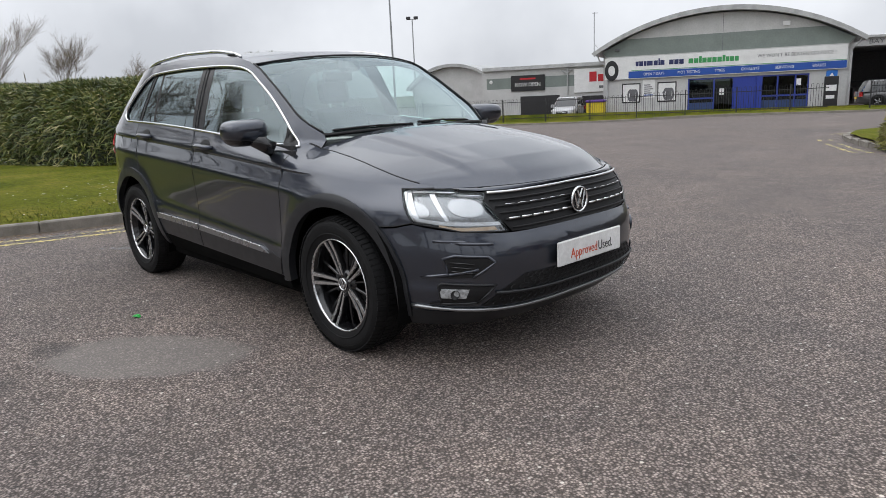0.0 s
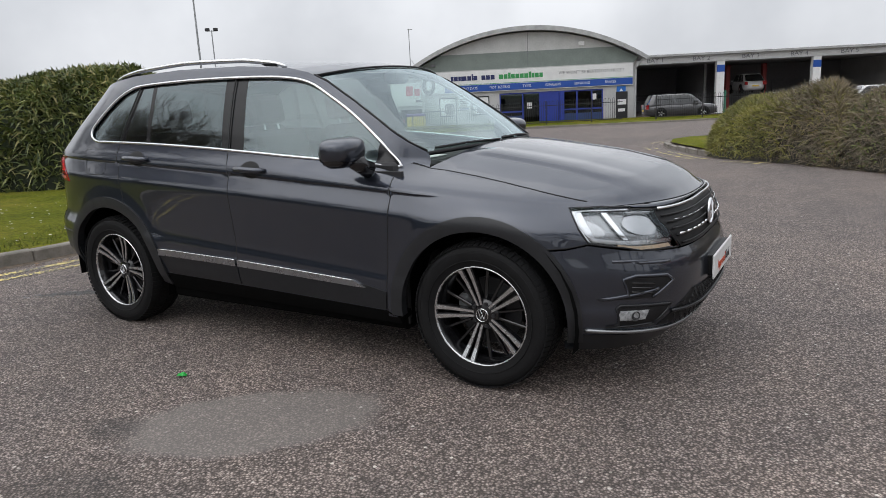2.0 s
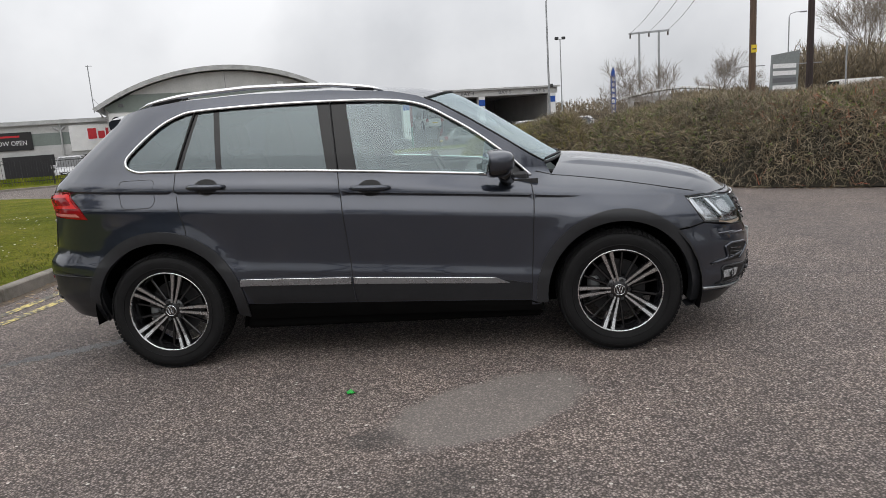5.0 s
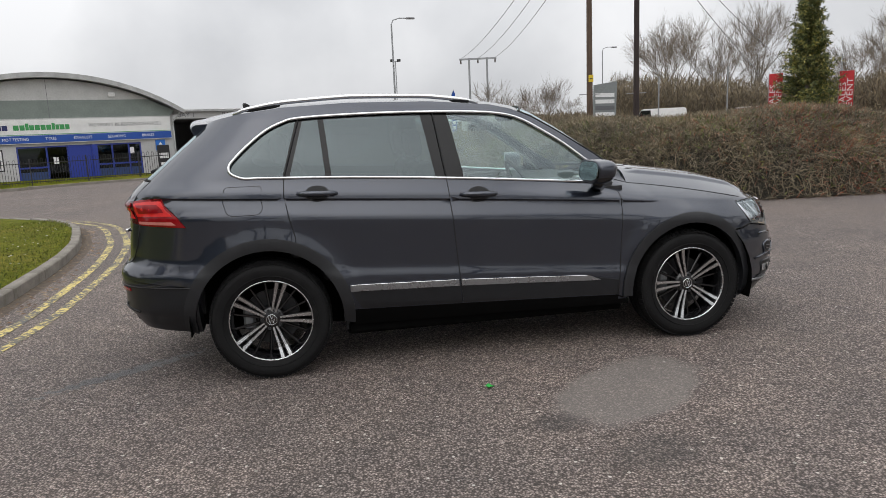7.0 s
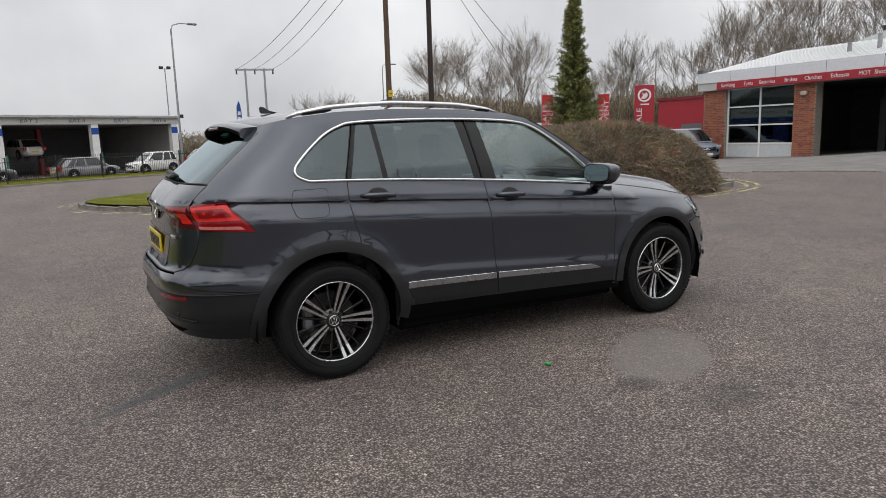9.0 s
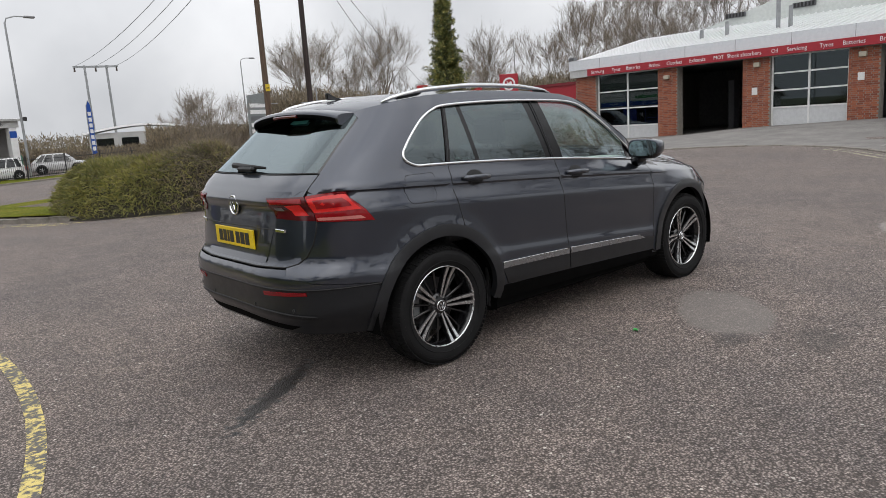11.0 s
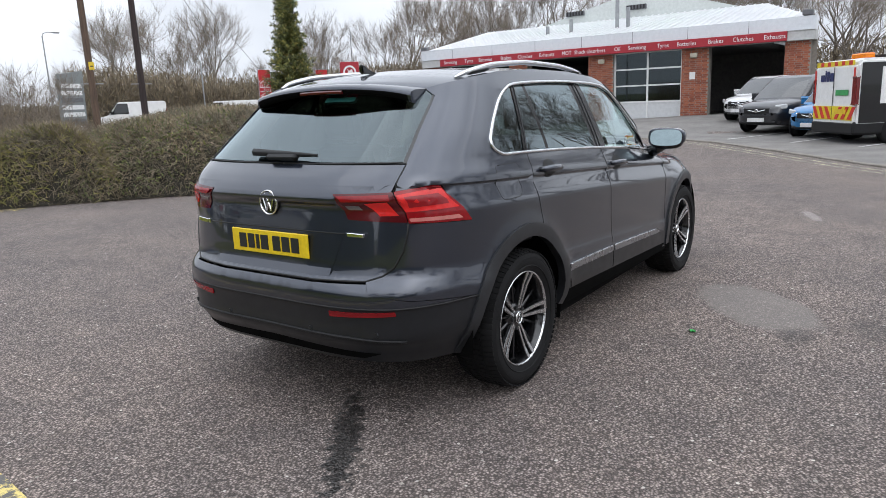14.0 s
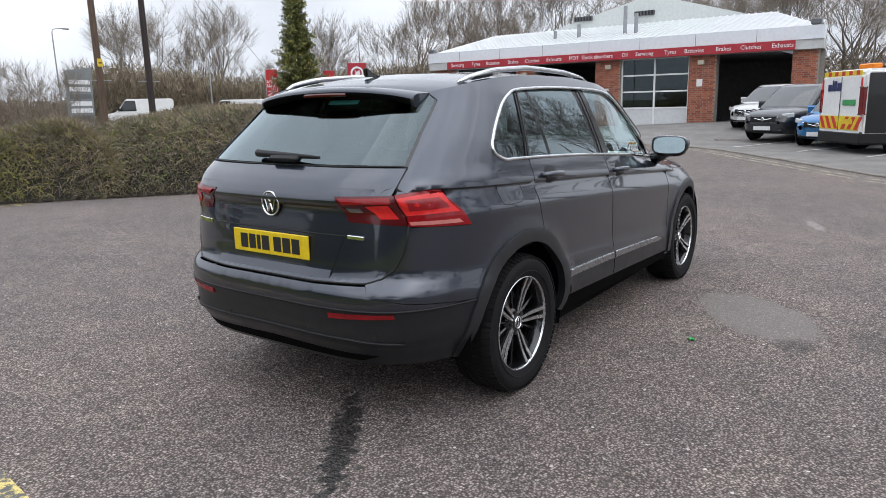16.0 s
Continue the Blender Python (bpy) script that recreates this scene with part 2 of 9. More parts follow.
def metal(name, colour, rough=0.12):
    return surface(name, colour, tuple(c * 0.92 for c in colour), rough=rough, metal=1.0, scale=20)


ASPHALT, LAWN = asphalt_material(), lawn_material()
YELLOW_LINE = worn_paint("worn_yellow_line", (0.62, 0.50, 0.17), amount=0.475)
PALE_LINE = worn_paint("faded_yellow_line", (0.52, 0.47, 0.30), amount=0.47)
WHITE_LINE = worn_paint("worn_white_line", (0.55, 0.54, 0.52), amount=0.55)
KERB = surface("kerb_concrete", (0.26, 0.235, 0.205), (0.17, 0.155, 0.13), rough=0.9, scale=6, bump_s=0.5, bump_scale=180)
SOIL = surface("leaf_litter", (0.14, 0.105, 0.075), (0.07, 0.055, 0.042), rough=0.95, scale=14, bump_s=1.0, bump_scale=90)
CONCRETE = surface("pale_apron", (0.20, 0.19, 0.178), (0.145, 0.137, 0.13), rough=0.9, scale=1.5, bump_s=0.3, bump_scale=150)
PANEL_GREY = surface("pale_grey_cladding", (0.52, 0.52, 0.51), (0.45, 0.45, 0.44), rough=0.55, scale=1.2)
PANEL_GREEN = surface("sage_green_cladding", (0.20, 0.235, 0.215), (0.17, 0.20, 0.185), rough=0.55, scale=1.2)
ROOF_EDGE = surface("weathered_aluminium_trim", (0.47, 0.475, 0.47), (0.33, 0.335, 0.33), rough=0.5, scale=2)
WHITE_ROOF = surface("white_roof_sheeting", (0.93, 0.94, 0.95), (0.88, 0.89, 0.90), rough=0.5, scale=1)
WHITE = surface("white_paint", (0.78, 0.78, 0.77), (0.70, 0.70, 0.69), rough=0.5, scale=3)
SIGN_BLUE = surface("blue_sign_vinyl", (0.012, 0.075, 0.36), (0.012, 0.07, 0.33), rough=0.4)
SIGN_NAVY = surface("navy_lettering", (0.02, 0.03, 0.12), rough=0.4)
SIGN_GREEN = surface("green_lettering", (0.05, 0.33, 0.10), rough=0.4)
SIGN_RED = surface("red_sign_vinyl", (0.38, 0.018, 0.030), (0.33, 0.016, 0.028), rough=0.45)
RED_LETTER = surface("red_lettering", (0.55, 0.02, 0.03), rough=0.4)
BLACK_SIGN = surface("black_sign", (0.018, 0.018, 0.02), rough=0.4)
GREY_LETTER = surface("grey_lettering", (0.14, 0.14, 0.15), rough=0.5)
WHITE_LETTER = surface("white_lettering", (0.82, 0.82, 0.82), rough=0.5)
BLUE_FRAME = surface("blue_door_paint", (0.02, 0.045, 0.30), (0.018, 0.04, 0.26), rough=0.4)
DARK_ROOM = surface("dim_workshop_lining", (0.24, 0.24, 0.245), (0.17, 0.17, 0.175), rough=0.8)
DARK_STEEL = surface("black_painted_steel", (0.022, 0.022, 0.024), rough=0.45)
GALV = surface("galvanised_steel", (0.36, 0.37, 0.38), (0.28, 0.29, 0.30), rough=0.5, metal=0.6, scale=5)
POLE_WOOD = surface("creosoted_pole", (0.115, 0.075, 0.050), (0.07, 0.047, 0.034), rough=0.85, scale=3, stretch=(6, 6, 0.5), bump_s=0.5)
POLE_DARK = surface("dark_creosoted_pole", (0.035, 0.022, 0.020), (0.022, 0.015, 0.014), rough=0.8, scale=3, stretch=(6, 6, 0.5), bump_s=0.5)
BARK = surface("grey_bark", (0.175, 0.150, 0.122), (0.115, 0.098, 0.080), rough=0.9, scale=2, bump_s=0.4)
TWIG = surface("thin_twigs", (0.235, 0.195, 0.155), (0.165, 0.135, 0.108), rough=0.9, scale=2)
SCRUB = leaf_material("dense_bare_scrub", [(0, (0.110, 0.090, 0.066)), (0.6, (0.180, 0.148, 0.106)), (1, (0.26, 0.215, 0.145))], 0.9)
BAMBOO_LEAF = leaf_material("long_hedge_leaves", [(0, (0.045, 0.070, 0.018)), (0.5, (0.105, 0.138, 0.036)), (0.85, (0.21, 0.225, 0.07)), (1, (0.44, 0.40, 0.20))], 0.45)
SHRUB_TWIG = leaf_material("shrub_twigs", [(0, (0.105, 0.092, 0.062)), (0.45, (0.185, 0.158, 0.110)), (0.8, (0.255, 0.214, 0.155)), (1, (0.33, 0.27, 0.20))], 0.75)
SHRUB_RED = leaf_material("reddish_shrub_twigs", [(0, (0.19, 0.105, 0.07)), (0.6, (0.28, 0.135, 0.088)), (1, (0.46, 0.12, 0.07))], 0.75)
SHRUB_GREEN = leaf_material("small_green_leaves", [(0, (0.07, 0.10, 0.028)), (0.6, (0.14, 0.175, 0.045)), (1, (0.24, 0.26, 0.075))], 0.6)
SHRUB_LIME = leaf_material("yellow_green_needles", [(0, (0.115, 0.128, 0.028)), (0.6, (0.215, 0.215, 0.052)), (1, (0.33, 0.305, 0.085))], 0.6)
CONIFER = leaf_material("conifer_needles", [(0, (0.035, 0.055, 0.020)), (0.5, (0.10, 0.125, 0.035)), (0.8, (0.24, 0.24, 0.06)), (1, (0.42, 0.37, 0.11))], 0.6)
RUBBER = surface("tyre_rubber", (0.0065, 0.0065, 0.007), (0.0105, 0.0105, 0.011), rough=0.7, spec=0.2, scale=12, bump_s=0.1, bump_scale=200)
CHROME = metal("polished_chrome", (0.80, 0.81, 0.82), 0.12)
ALLOY = metal("machined_alloy", (0.72, 0.73, 0.74), 0.26)
GLOSS_BLACK = surface("gloss_black", (0.008, 0.008, 0.009), rough=0.16, coat=0.4)
PLASTIC = surface("black_plastic", (0.008, 0.008, 0.009), (0.012, 0.012, 0.013), rough=0.5, scale=20, spec=0.3)
CABIN = surface("dark_cabin_trim", (0.022, 0.022, 0.024), (0.03, 0.03, 0.032), rough=0.7, scale=10)
SEAT_CLOTH = surface("charcoal_seat_cloth", (0.05, 0.05, 0.054), (0.035, 0.035, 0.038), rough=0.85, scale=20)
HEADLINER = surface("pale_headliner", (0.42, 0.41, 0.39), rough=0.9)
DARK_WINDOW = glass("dark_window_glass", (0.25, 0.28, 0.28))
CLEAR_GLASS = glass("clear_car_glass", (0.78, 0.90, 0.86), base=0.14)
PRIVACY = glass("tinted_car_glass", (0.14, 0.18, 0.18), base=0.105)


# ---- building helpers ----
def ss(a, b, t):
    t = min(1.0, max(0.0, (t - a) / (b - a)))
    return t * t * (3 - 2 * t)


def mesh_from(name, bm, material, smooth=False):
    me = bpy.data.meshes.new(name)
    bm.normal_update()
    bm.to_mesh(me)
    bm.free()
    for mt in material if isinstance(material, (list, tuple)) else [material]:
        me.materials.append(mt)
    if smooth:
        me.shade_smooth()
    return me


def part(name, bm, material, parent=None, label="", m=None, smooth=False):
    ob = new(name, mesh_from(name, bm, material, smooth))
    if parent is not None:
        ob.parent = parent
    if m is not None:
        ob.matrix_basis = m
    if label:
        ob["label"] = label
    return ob


def thing(name, m=None, label="", category="", group="", kind=""):
    ob = new(name)
    ob.empty_display_size = 0.2
    if m is not None:
        ob.matrix_basis = m
    return tagged(ob, label, category, group, kind)


def box(x0, y0, z0, x1, y1, z1, bevel=0.0, bm=None, segs=1):
    own = bmesh.new()
    bmesh.ops.create_cube(own, size=1)
    for v in own.verts:
        v.co = Vector(((x0 + x1) / 2 + v.co.x * (x1 - x0), (y0 + y1) / 2 + v.co.y * (y1 - y0), (z0 + z1) / 2 + v.co.z * (z1 - z0)))
    if bevel:
        bmesh.ops.bevel(own, geom=own.edges[:], offset=bevel, segments=segs, affect="EDGES", profile=0.5)
    return merge(bm, own)


def merge(bm, own, m=None):
    if m is not None:
        own.transform(m)
    if bm is None:
        return own
    tmp = bpy.data.meshes.new("tmp")
    own.to_mesh(tmp)
    bm.from_mesh(tmp)
    own.free()
    bpy.data.meshes.remove(tmp)
    return bm


def cyl(p0, p1, r0, r1=None, seg=10, bm=None, caps=True):
    p0, p1 = Vector(p0), Vector(p1)
    own = bmesh.new()
    r1 = r0 if r1 is None else r1
    bmesh.ops.create_cone(own, cap_ends=caps, segments=seg, radius1=r0, radius2=max(r1, 1e-4), depth=(p1 - p0).length)
    own.transform(Matrix.Translation((p0 + p1) / 2) @ (p1 - p0).to_track_quat("Z", "Y").to_matrix().to_4x4())
    return merge(bm, own)


def tube(points, r, seg=6, bm=None, radii=None):
    """A round bar along points."""
    bm = bm or bmesh.new()
    pts = [Vector(p) for p in points]
    rings = []
    for i, p in enumerate(pts):
        d = (pts[min(i + 1, len(pts) - 1)] - pts[max(i - 1, 0)]).normalized()
        a = d.orthogonal().normalized() if not rings else (ref - d * ref.dot(d)).normalized()
        ref = a
        b = d.cross(a)
        rr = radii[i] if radii else r
        rings.append([bm.verts.new(p + rr * (a * math.cos(k * 2 * math.pi / seg) + b * math.sin(k * 2 * math.pi / seg))) for k in range(seg)])
    for r0, r1 in zip(rings, rings[1:]):
        for k in range(seg):
            bm.faces.new((r0[k], r0[(k + 1) % seg], r1[(k + 1) % seg], r1[k]))
    bm.faces.new(rings[0][::-1])
    bm.faces.new(rings[-1])
    return bm


def lathe(profile, seg=48, bm=None, axis="y", closed=False):
    """Turns a profile of (radius, along) about the y axis."""
    bm = bm or bmesh.new()
    rings = []
    for k in range(seg):
        a = 2 * math.pi * k / seg
        rings.append([bm.verts.new((r * math.cos(a), y, r * math.sin(a))) for r, y in profile])
    for k in range(seg):
        r0, r1 = rings[k], rings[(k + 1) % seg]
        for i in range(len(profile) - 1):
            bm.faces.new((r0[i], r1[i], r1[i + 1], r0[i + 1]))
    return bm


def prism(points, y0, y1, bm=None):
    """A flat outline in x and z, made thick along y."""
    own = bmesh.new()
    a = [own.verts.new((x, y0, z)) for x, z in points]
    b = [own.verts.new((x, y1, z)) for x, z in points]
    own.faces.new(a)
    own.faces.new(b[::-1])
    for i in range(len(points)):
        j = (i + 1) % len(points)
        own.faces.new((a[j], a[i], b[i], b[j]))
    bmesh.ops.recalc_face_normals(own, faces=own.faces[:])
    return merge(bm, own)


def words(name, body, size, parent, m, material, depth=0.01, align="LEFT", sx=1.0, label=""):
    cu = bpy.data.curves.new(name, "FONT")
    cu.body, cu.size, cu.extrude, cu.align_x, cu.align_y = body, size, depth, align, "CENTER"
    cu.resolution_u = 2
    ob = new(name + "_curve", cu)
    dg = bpy.context.evaluated_depsgraph_get()
    me = bpy.data.meshes.new_from_object(ob.evaluated_get(dg))
    bpy.data.objects.remove(ob)
    bpy.data.curves.remove(cu)
    me.materials.clear()
    me.materials.append(material)
    o = new(name, me)
    o.parent = parent
    o.matrix_basis = m @ Matrix.Diagonal((sx, 1, 1, 1))
    if label:
        o["label"] = label
    return o


GROUND_SPOTS = ((0, 0, 0, 9), (4, -3, 0, 4), (-4, -3, 0, 4), (0, -5, 0, 4), (-3, 3, 0, 3), (5, 5, 0, 2), (9, 5, 0, 2), (-4, 6, -0.02, 2), (2.2, 10.7, -0.20, 3), (0, 14, -0.32, 3), (-1.4, 17.5, -0.42, 3), (-8, 2, 0.05, 1),
                (24, 18, -0.14, 3), (24, 13.5, 0.04, 3), (24, 8.6, 0.36, 3), (24, 4.7, 0.52, 3), (24, 0, 0.40, 3), (17, 2, 0.04, 3), (16, -4, 0.0, 2), (-23, 38, -1.0, 4), (-11, 44, -0.72, 4), (0, 52, -0.75, 4), (12, 58, -0.6, 3),
                (-30, 30, -0.9, 3), (-12, 30, -0.6, 2), (13, 29, -0.3, 2), (25, 28, -0.3, 2), (60, 0, 1.0, 3), (60, 50, 0.0, 4), (-60, 0, -0.2, 4), (0, -60, 0.3, 4), (0, 120, -0.5, 4), (-90, 90, -1, 4), (120, 120, 0, 4))


def ground_z(x, y):
    """Height of the gently uneven ground; level round the car."""
    s = w = 0.0
    for gx, gy, gz, k in GROUND_SPOTS:
        q = k / ((x - gx) ** 2 + (y - gy) ** 2 + 6.0) ** 1.5
        s, w = s + q * gz, w + q
    z = s / w
    r = math.hypot(x, y)
    return z * min(1.0, max(0.0, (r - 6.5) / 6.0))


# ---- ground, kerbs, verges ----
def ground_sheet():
    bm = bmesh.new()
    radii = [0.0] + [1.5 * 1.145 ** k for k in range(46)]
    seg = 96
    rows = []
    for r in radii:
        rows.append([bm.verts.new((r * math.cos(2 * math.pi * k / seg), r * math.sin(2 * math.pi * k / seg), 0)) for k in range(seg)] if r else [bm.verts.new((0, 0, 0))])
    for v in bm.verts:
        v.co.z = ground_z(v.co.x, v.co.y)
    for a, b in zip(rows, rows[1:]):
        for k in range(seg):
            if len(a) == 1:
                bm.faces.new((a[0], b[k], b[(k + 1) % seg]))
            else:
                bm.faces.new((a[k], b[k], b[(k + 1) % seg], a[(k + 1) % seg]))
    return tagged(part("ground", bm, ASPHALT, smooth=True), "worn grey asphalt with pale chippings", "ground", kind="structure")


ground_sheet()


def smooth_line(pts, step=0.25):
    """Catmull-Rom through points, evenly resampled."""
    p = [Vector(q).to_2d() for q in pts]
    p = [2 * p[0] - p[1]] + p + [2 * p[-1] - p[-2]]
    out = []
    for i in range(1, len(p) - 2):
        n = max(2, int((p[i + 1] - p[i]).length / step * 2))
        for k in range(n):
            t = k / n
            a, b, c, d = p[i - 1], p[i], p[i + 1], p[i + 2]
            out.append(0.5 * ((2 * b) + (c - a) * t + (2 * a - 5 * b + 4 * c - d) * t * t + (3 * b - a - 3 * c + d) * t ** 3))
    out.append(p[-2])
    res, acc = [out[0]], 0.0
    for a, b in zip(out, out[1:]):
        acc += (b - a).length
        if acc >= step:
            res.append(b)
            acc = 0.0
    return res


def offset_line(line, d):
    """The line moved d to its left."""
    out = []
    for i, p in enumerate(line):
        t = (line[min(i + 1, len(line) - 1)] - line[max(i - 1, 0)]).normalized()
        out.append(p + Vector((-t.y, t.x)) * d)
    return out


def ribbon(line, d0, d1, lift, name, material, label, category):
    a, b = offset_line(line, d0), offset_line(line, d1)
    bm = bmesh.new()
    va = [bm.verts.new((p.x, p.y, ground_z(p.x, p.y) + lift)) for p in a]
    vb = [bm.verts.new((p.x, p.y, ground_z(p.x, p.y) + lift)) for p in b]
    for i in range(len(va) - 1):
        bm.faces.new((va[i], va[i + 1], vb[i + 1], vb[i]))
    bmesh.ops.recalc_face_normals(bm, faces=bm.faces[:])
    if sum(f.normal.z for f in bm.faces) < 0:
        bmesh.ops.reverse_faces(bm, faces=bm.faces[:])
    return tagged(part(name, bm, material), label, category, kind="structure")


def kerb_run(line, side, label, height=0.115, width=0.125, stone=0.915):
    """Kerb stones along a line; side +1 puts the lawn on its left."""
    holder = thing("kerb", None, label, "kerb", kind="structure")
    fine, acc = [line[0]], 0.0
    idx = 0
    stones, cur = [], [line[0]]
    for a, b in zip(line, line[1:]):
        acc += (b - a).length
        cur.append(b)
        if acc >= stone:
            stones.append((cur[0], cur[-1]))
            cur, acc = [b], 0.0
    rng = random.Random(4)
    for a, b in stones:
        d = (b - a)
        ln = d.length
        ang = math.degrees(math.atan2(d.y, d.x))
        mid = (a + b) / 2
        bm = box(-ln / 2 + 0.004, 0, -0.15, ln / 2 - 0.004, side * width, height + rng.uniform(-0.006, 0.006), 0.014)
        part("kerb_stone", bm, KERB, holder, m=pose(mid.x, mid.y, ground_z(mid.x, mid.y), 0, rng.uniform(-0.5, 0.5), ang))
    return holder


def filled(name, outline, lift, material, label, category, dome=0.0, grid=0.6):
    """A turf sheet within an outline, following the ground and swelling in its middle."""
    pts = [Vector(p) for p in outline]
    xs, ys = [p.x for p in pts], [p.y for p in pts]
    inner = []
    x = min(xs) + grid / 2
    while x < max(xs):
        y = min(ys) + grid / 2
        while y < max(ys):
            inner.append(Vector((x + random.uniform(-0.1, 0.1), y + random.uniform(-0.1, 0.1))))
            y += grid
        x += grid
    n = len(pts)
    vs, es, fs, *_ = geometry.delaunay_2d_cdt(pts + inner, [(i, (i + 1) % n) for i in range(n)], [], 1, 1e-5)
    bm = bmesh.new()
    bv = []
    for v in vs:
        d = min((v - p).length for p in pts)
        bv.append(bm.verts.new((v.x, v.y, ground_z(v.x, v.y) + lift + dome * (1 - math.exp(-d / 1.2)))))
    for f in fs:
        try:
            bm.faces.new([bv[i] for i in f])
        except ValueError:
            pass
    bmesh.ops.recalc_face_normals(bm, faces=bm.faces[:])
    if sum(f.normal.z for f in bm.faces) < 0:
        bmesh.ops.reverse_faces(bm, faces=bm.faces[:])
    return tagged(part(name, bm, material, smooth=True), label, category, kind="structure")


VERGE = smooth_line([(-9, -9), (-6.3, -5.4), (-4.95, -2.9), (-4.36, -1.3), (-4.02, -0.2), (-3.88, 0.9), (-3.92, 2.2), (-4.08, 4.0), (-4.5, 6.0), (-5.5, 8.5), (-7.9, 11.4), (-12, 14.0), (-20, 17.5), (-34, 22)], 0.2)
ISLAND = smooth_line([(10.9, 10.5), (12.2, 9.0), (12.3, 7.6), (11.3, 6.3), (9.6, 5.75), (8.2, 5.72), (6.2, 5.95), (5.0, 6.65), (4.1, 7.8), (3.14, 9.2), (1.97, 10.7), (0.73, 12.4), (-0.31, 14), (-1.22, 15.8), (-1.97, 17.5), (-2.22, 18.8), (-1.82, 19.9), (-0.62, 20.6), (2.38, 21.1), (8, 21.3), (12, 21)], 0.2)
kerb_run(VERGE, 1, "weathered concrete kerb edging the grass verge")
kerb_run(ISLAND, -1, "weathered concrete kerb round the shrub island")
filled("verge_lawn", [tuple(p) for p in offset_line(VERGE, 0.12)] + [(-40, 14), (-40, -10), (-20, -14)], 0.10, LAWN, "mown grass verge with daisies and bare patches", "grass", 0.06, 0.9)
filled("island_bed", [tuple(p) for p in offset_line(ISLAND, -0.12)], 0.09, SOIL, "leaf-littered planting bed inside the kerb", "planting bed", 0.15, 0.7)
filled("island_tip_grass", [(-0.16, 14), (-1.04, 15.8), (-1.8, 17.5), (-2.04, 18.8), (-1.67, 19.75), (-0.62, 20.4), (2.38, 20.9), (2.38, 17.5), (0.78, 15.8), (0.38, 14.2)], 0.16, LAWN, "patch of thin grass at the island's tip", "grass", 0.06)
filled("island_end_grass", [(12.05, 8.9), (12.15, 7.7), (11.25, 6.45), (10.3, 6.05), (10.2, 7.5), (11.0, 9.5)], 0.14, LAWN, "small strip of thin grass beside the shrubs", "grass", 0.05)
ribbon(VERGE, -0.42, -0.33, 0.004, "yellow_line", YELLOW_LINE, "worn yellow no-parking line along the kerb", "road marking")
ribbon(VERGE, -0.64, -0.55, 0.004, "yellow_line", YELLOW_LINE, "worn yellow no-parking line along the kerb", "road marking")
ribbon(VERGE, -0.13, 0.0, 0.003, "gutter_litter", SOIL, "dead leaves and grit along the kerb foot", "litter")
tip = [p for p in ISLAND if p.y > 11.0 and p.x < 2]
ribbon(tip, 0.24, 0.34, 0.004, "yellow_line", YELLOW_LINE, "worn yellow no-parking line round the island", "road marking")
ribbon(tip, 0.50, 0.60, 0.004, "yellow_line", YELLOW_LINE, "worn yellow no-parking line round the island", "road marking")
end = [p for p in ISLAND if p.x > 8.6 and p.y < 9.5]
ribbon(end, 0.24, 0.34, 0.004, "yellow_line", YELLOW_LINE, "worn yellow no-parking line round the island", "road marking")
ribbon(end, 0.50, 0.60, 0.004, "yellow_line", YELLOW_LINE, "worn yellow no-parking line round the island", "road marking")
# edge of the garage apron with its double lines
APRON = smooth_line([(13.2, 11.5), (14.6, 9.0), (16.2, 5.6), (15.6, 3.0), (13.0, 0.7), (10.0, -1.7), (5.5, -5.4), (0, -9.6)], 0.3)
filled("garage_apron", [tuple(p) for p in APRON] + [(4, -22), (30, -22), (30, 20), (15, 20)], 0.02, CONCRETE, "pale worn forecourt in front of the garage", "forecourt", 0.0, 1.2)
kerb_run(APRON, 1, "flush concrete edging of the forecourt", 0.035, 0.12)
ribbon([p for p in APRON if p.y < 3.2], -0.34, -0.25, 0.004, "yellow_line", PALE_LINE, "worn yellow no-parking line along the forecourt edge", "road marking")
ribbon([p for p in APRON if p.y < 3.2], -0.58, -0.49, 0.004, "yellow_line", PALE_LINE, "worn yellow no-parking line along the forecourt edge", "road marking")


# ---- tyre and exhaust centre with the arched roof ----
A_ANG = 25.9


def at_a(u, v, z):
    c, s = math.cos(radians(A_ANG)), math.sin(radians(A_ANG))
    return (-23.11 + c * u - s * v, 38.33 + s * u + c * v, z)


A_FRAME = pose(-23.11, 38.33, 0, 0, 0, A_ANG)


def arc(u0, u1, z0, z1, n=28):
    """Points of a shallow arch from u0 to u1."""
    c, h = (u1 - u0) / 2, z1 - z0
    r = (c * c + h * h) / (2 * h)
    th = math.asin(c / r)
    return [((u0 + u1) / 2 + r * math.sin(-th + 2 * th * k / n), z1 - r + r * math.cos(-th + 2 * th * k / n)) for k in range(n + 1)]


def slab(outline, y0, y1):
    return prism(outline, y0, y1)


centre = thing("autocentre_building", A_FRAME, "grey and green clad workshop with a shallow arched roof", "building")
inner_arc = arc(-0.35, 14.65, 3.40, 5.42)
part("wall", slab([(0.0, -1.6), (0.0, 1.45), (5.2, 1.45), (5.2, -1.6)], 0, 0.25), PANEL_GREY, centre, "pale grey panelled wall")
part("wall", slab([(12.25, -1.6), (12.25, 1.45), (14.28, 1.45), (14.28, -1.6)], 0, 0.25), PANEL_GREY, centre)
part("wall", slab([(0, 1.45), (0, 3.1), (14.28, 3.1), (14.28, 1.45)], 0, 0.25), PANEL_GREY, centre)
part("green_band", slab([(0, 3.1), (-0.3, 3.42), (1.25, 4.18), (13.05, 4.18), (14.6, 3.42), (14.28, 3.1)], 0, 0.25), PANEL_GREEN, centre, "sage green cladding band")
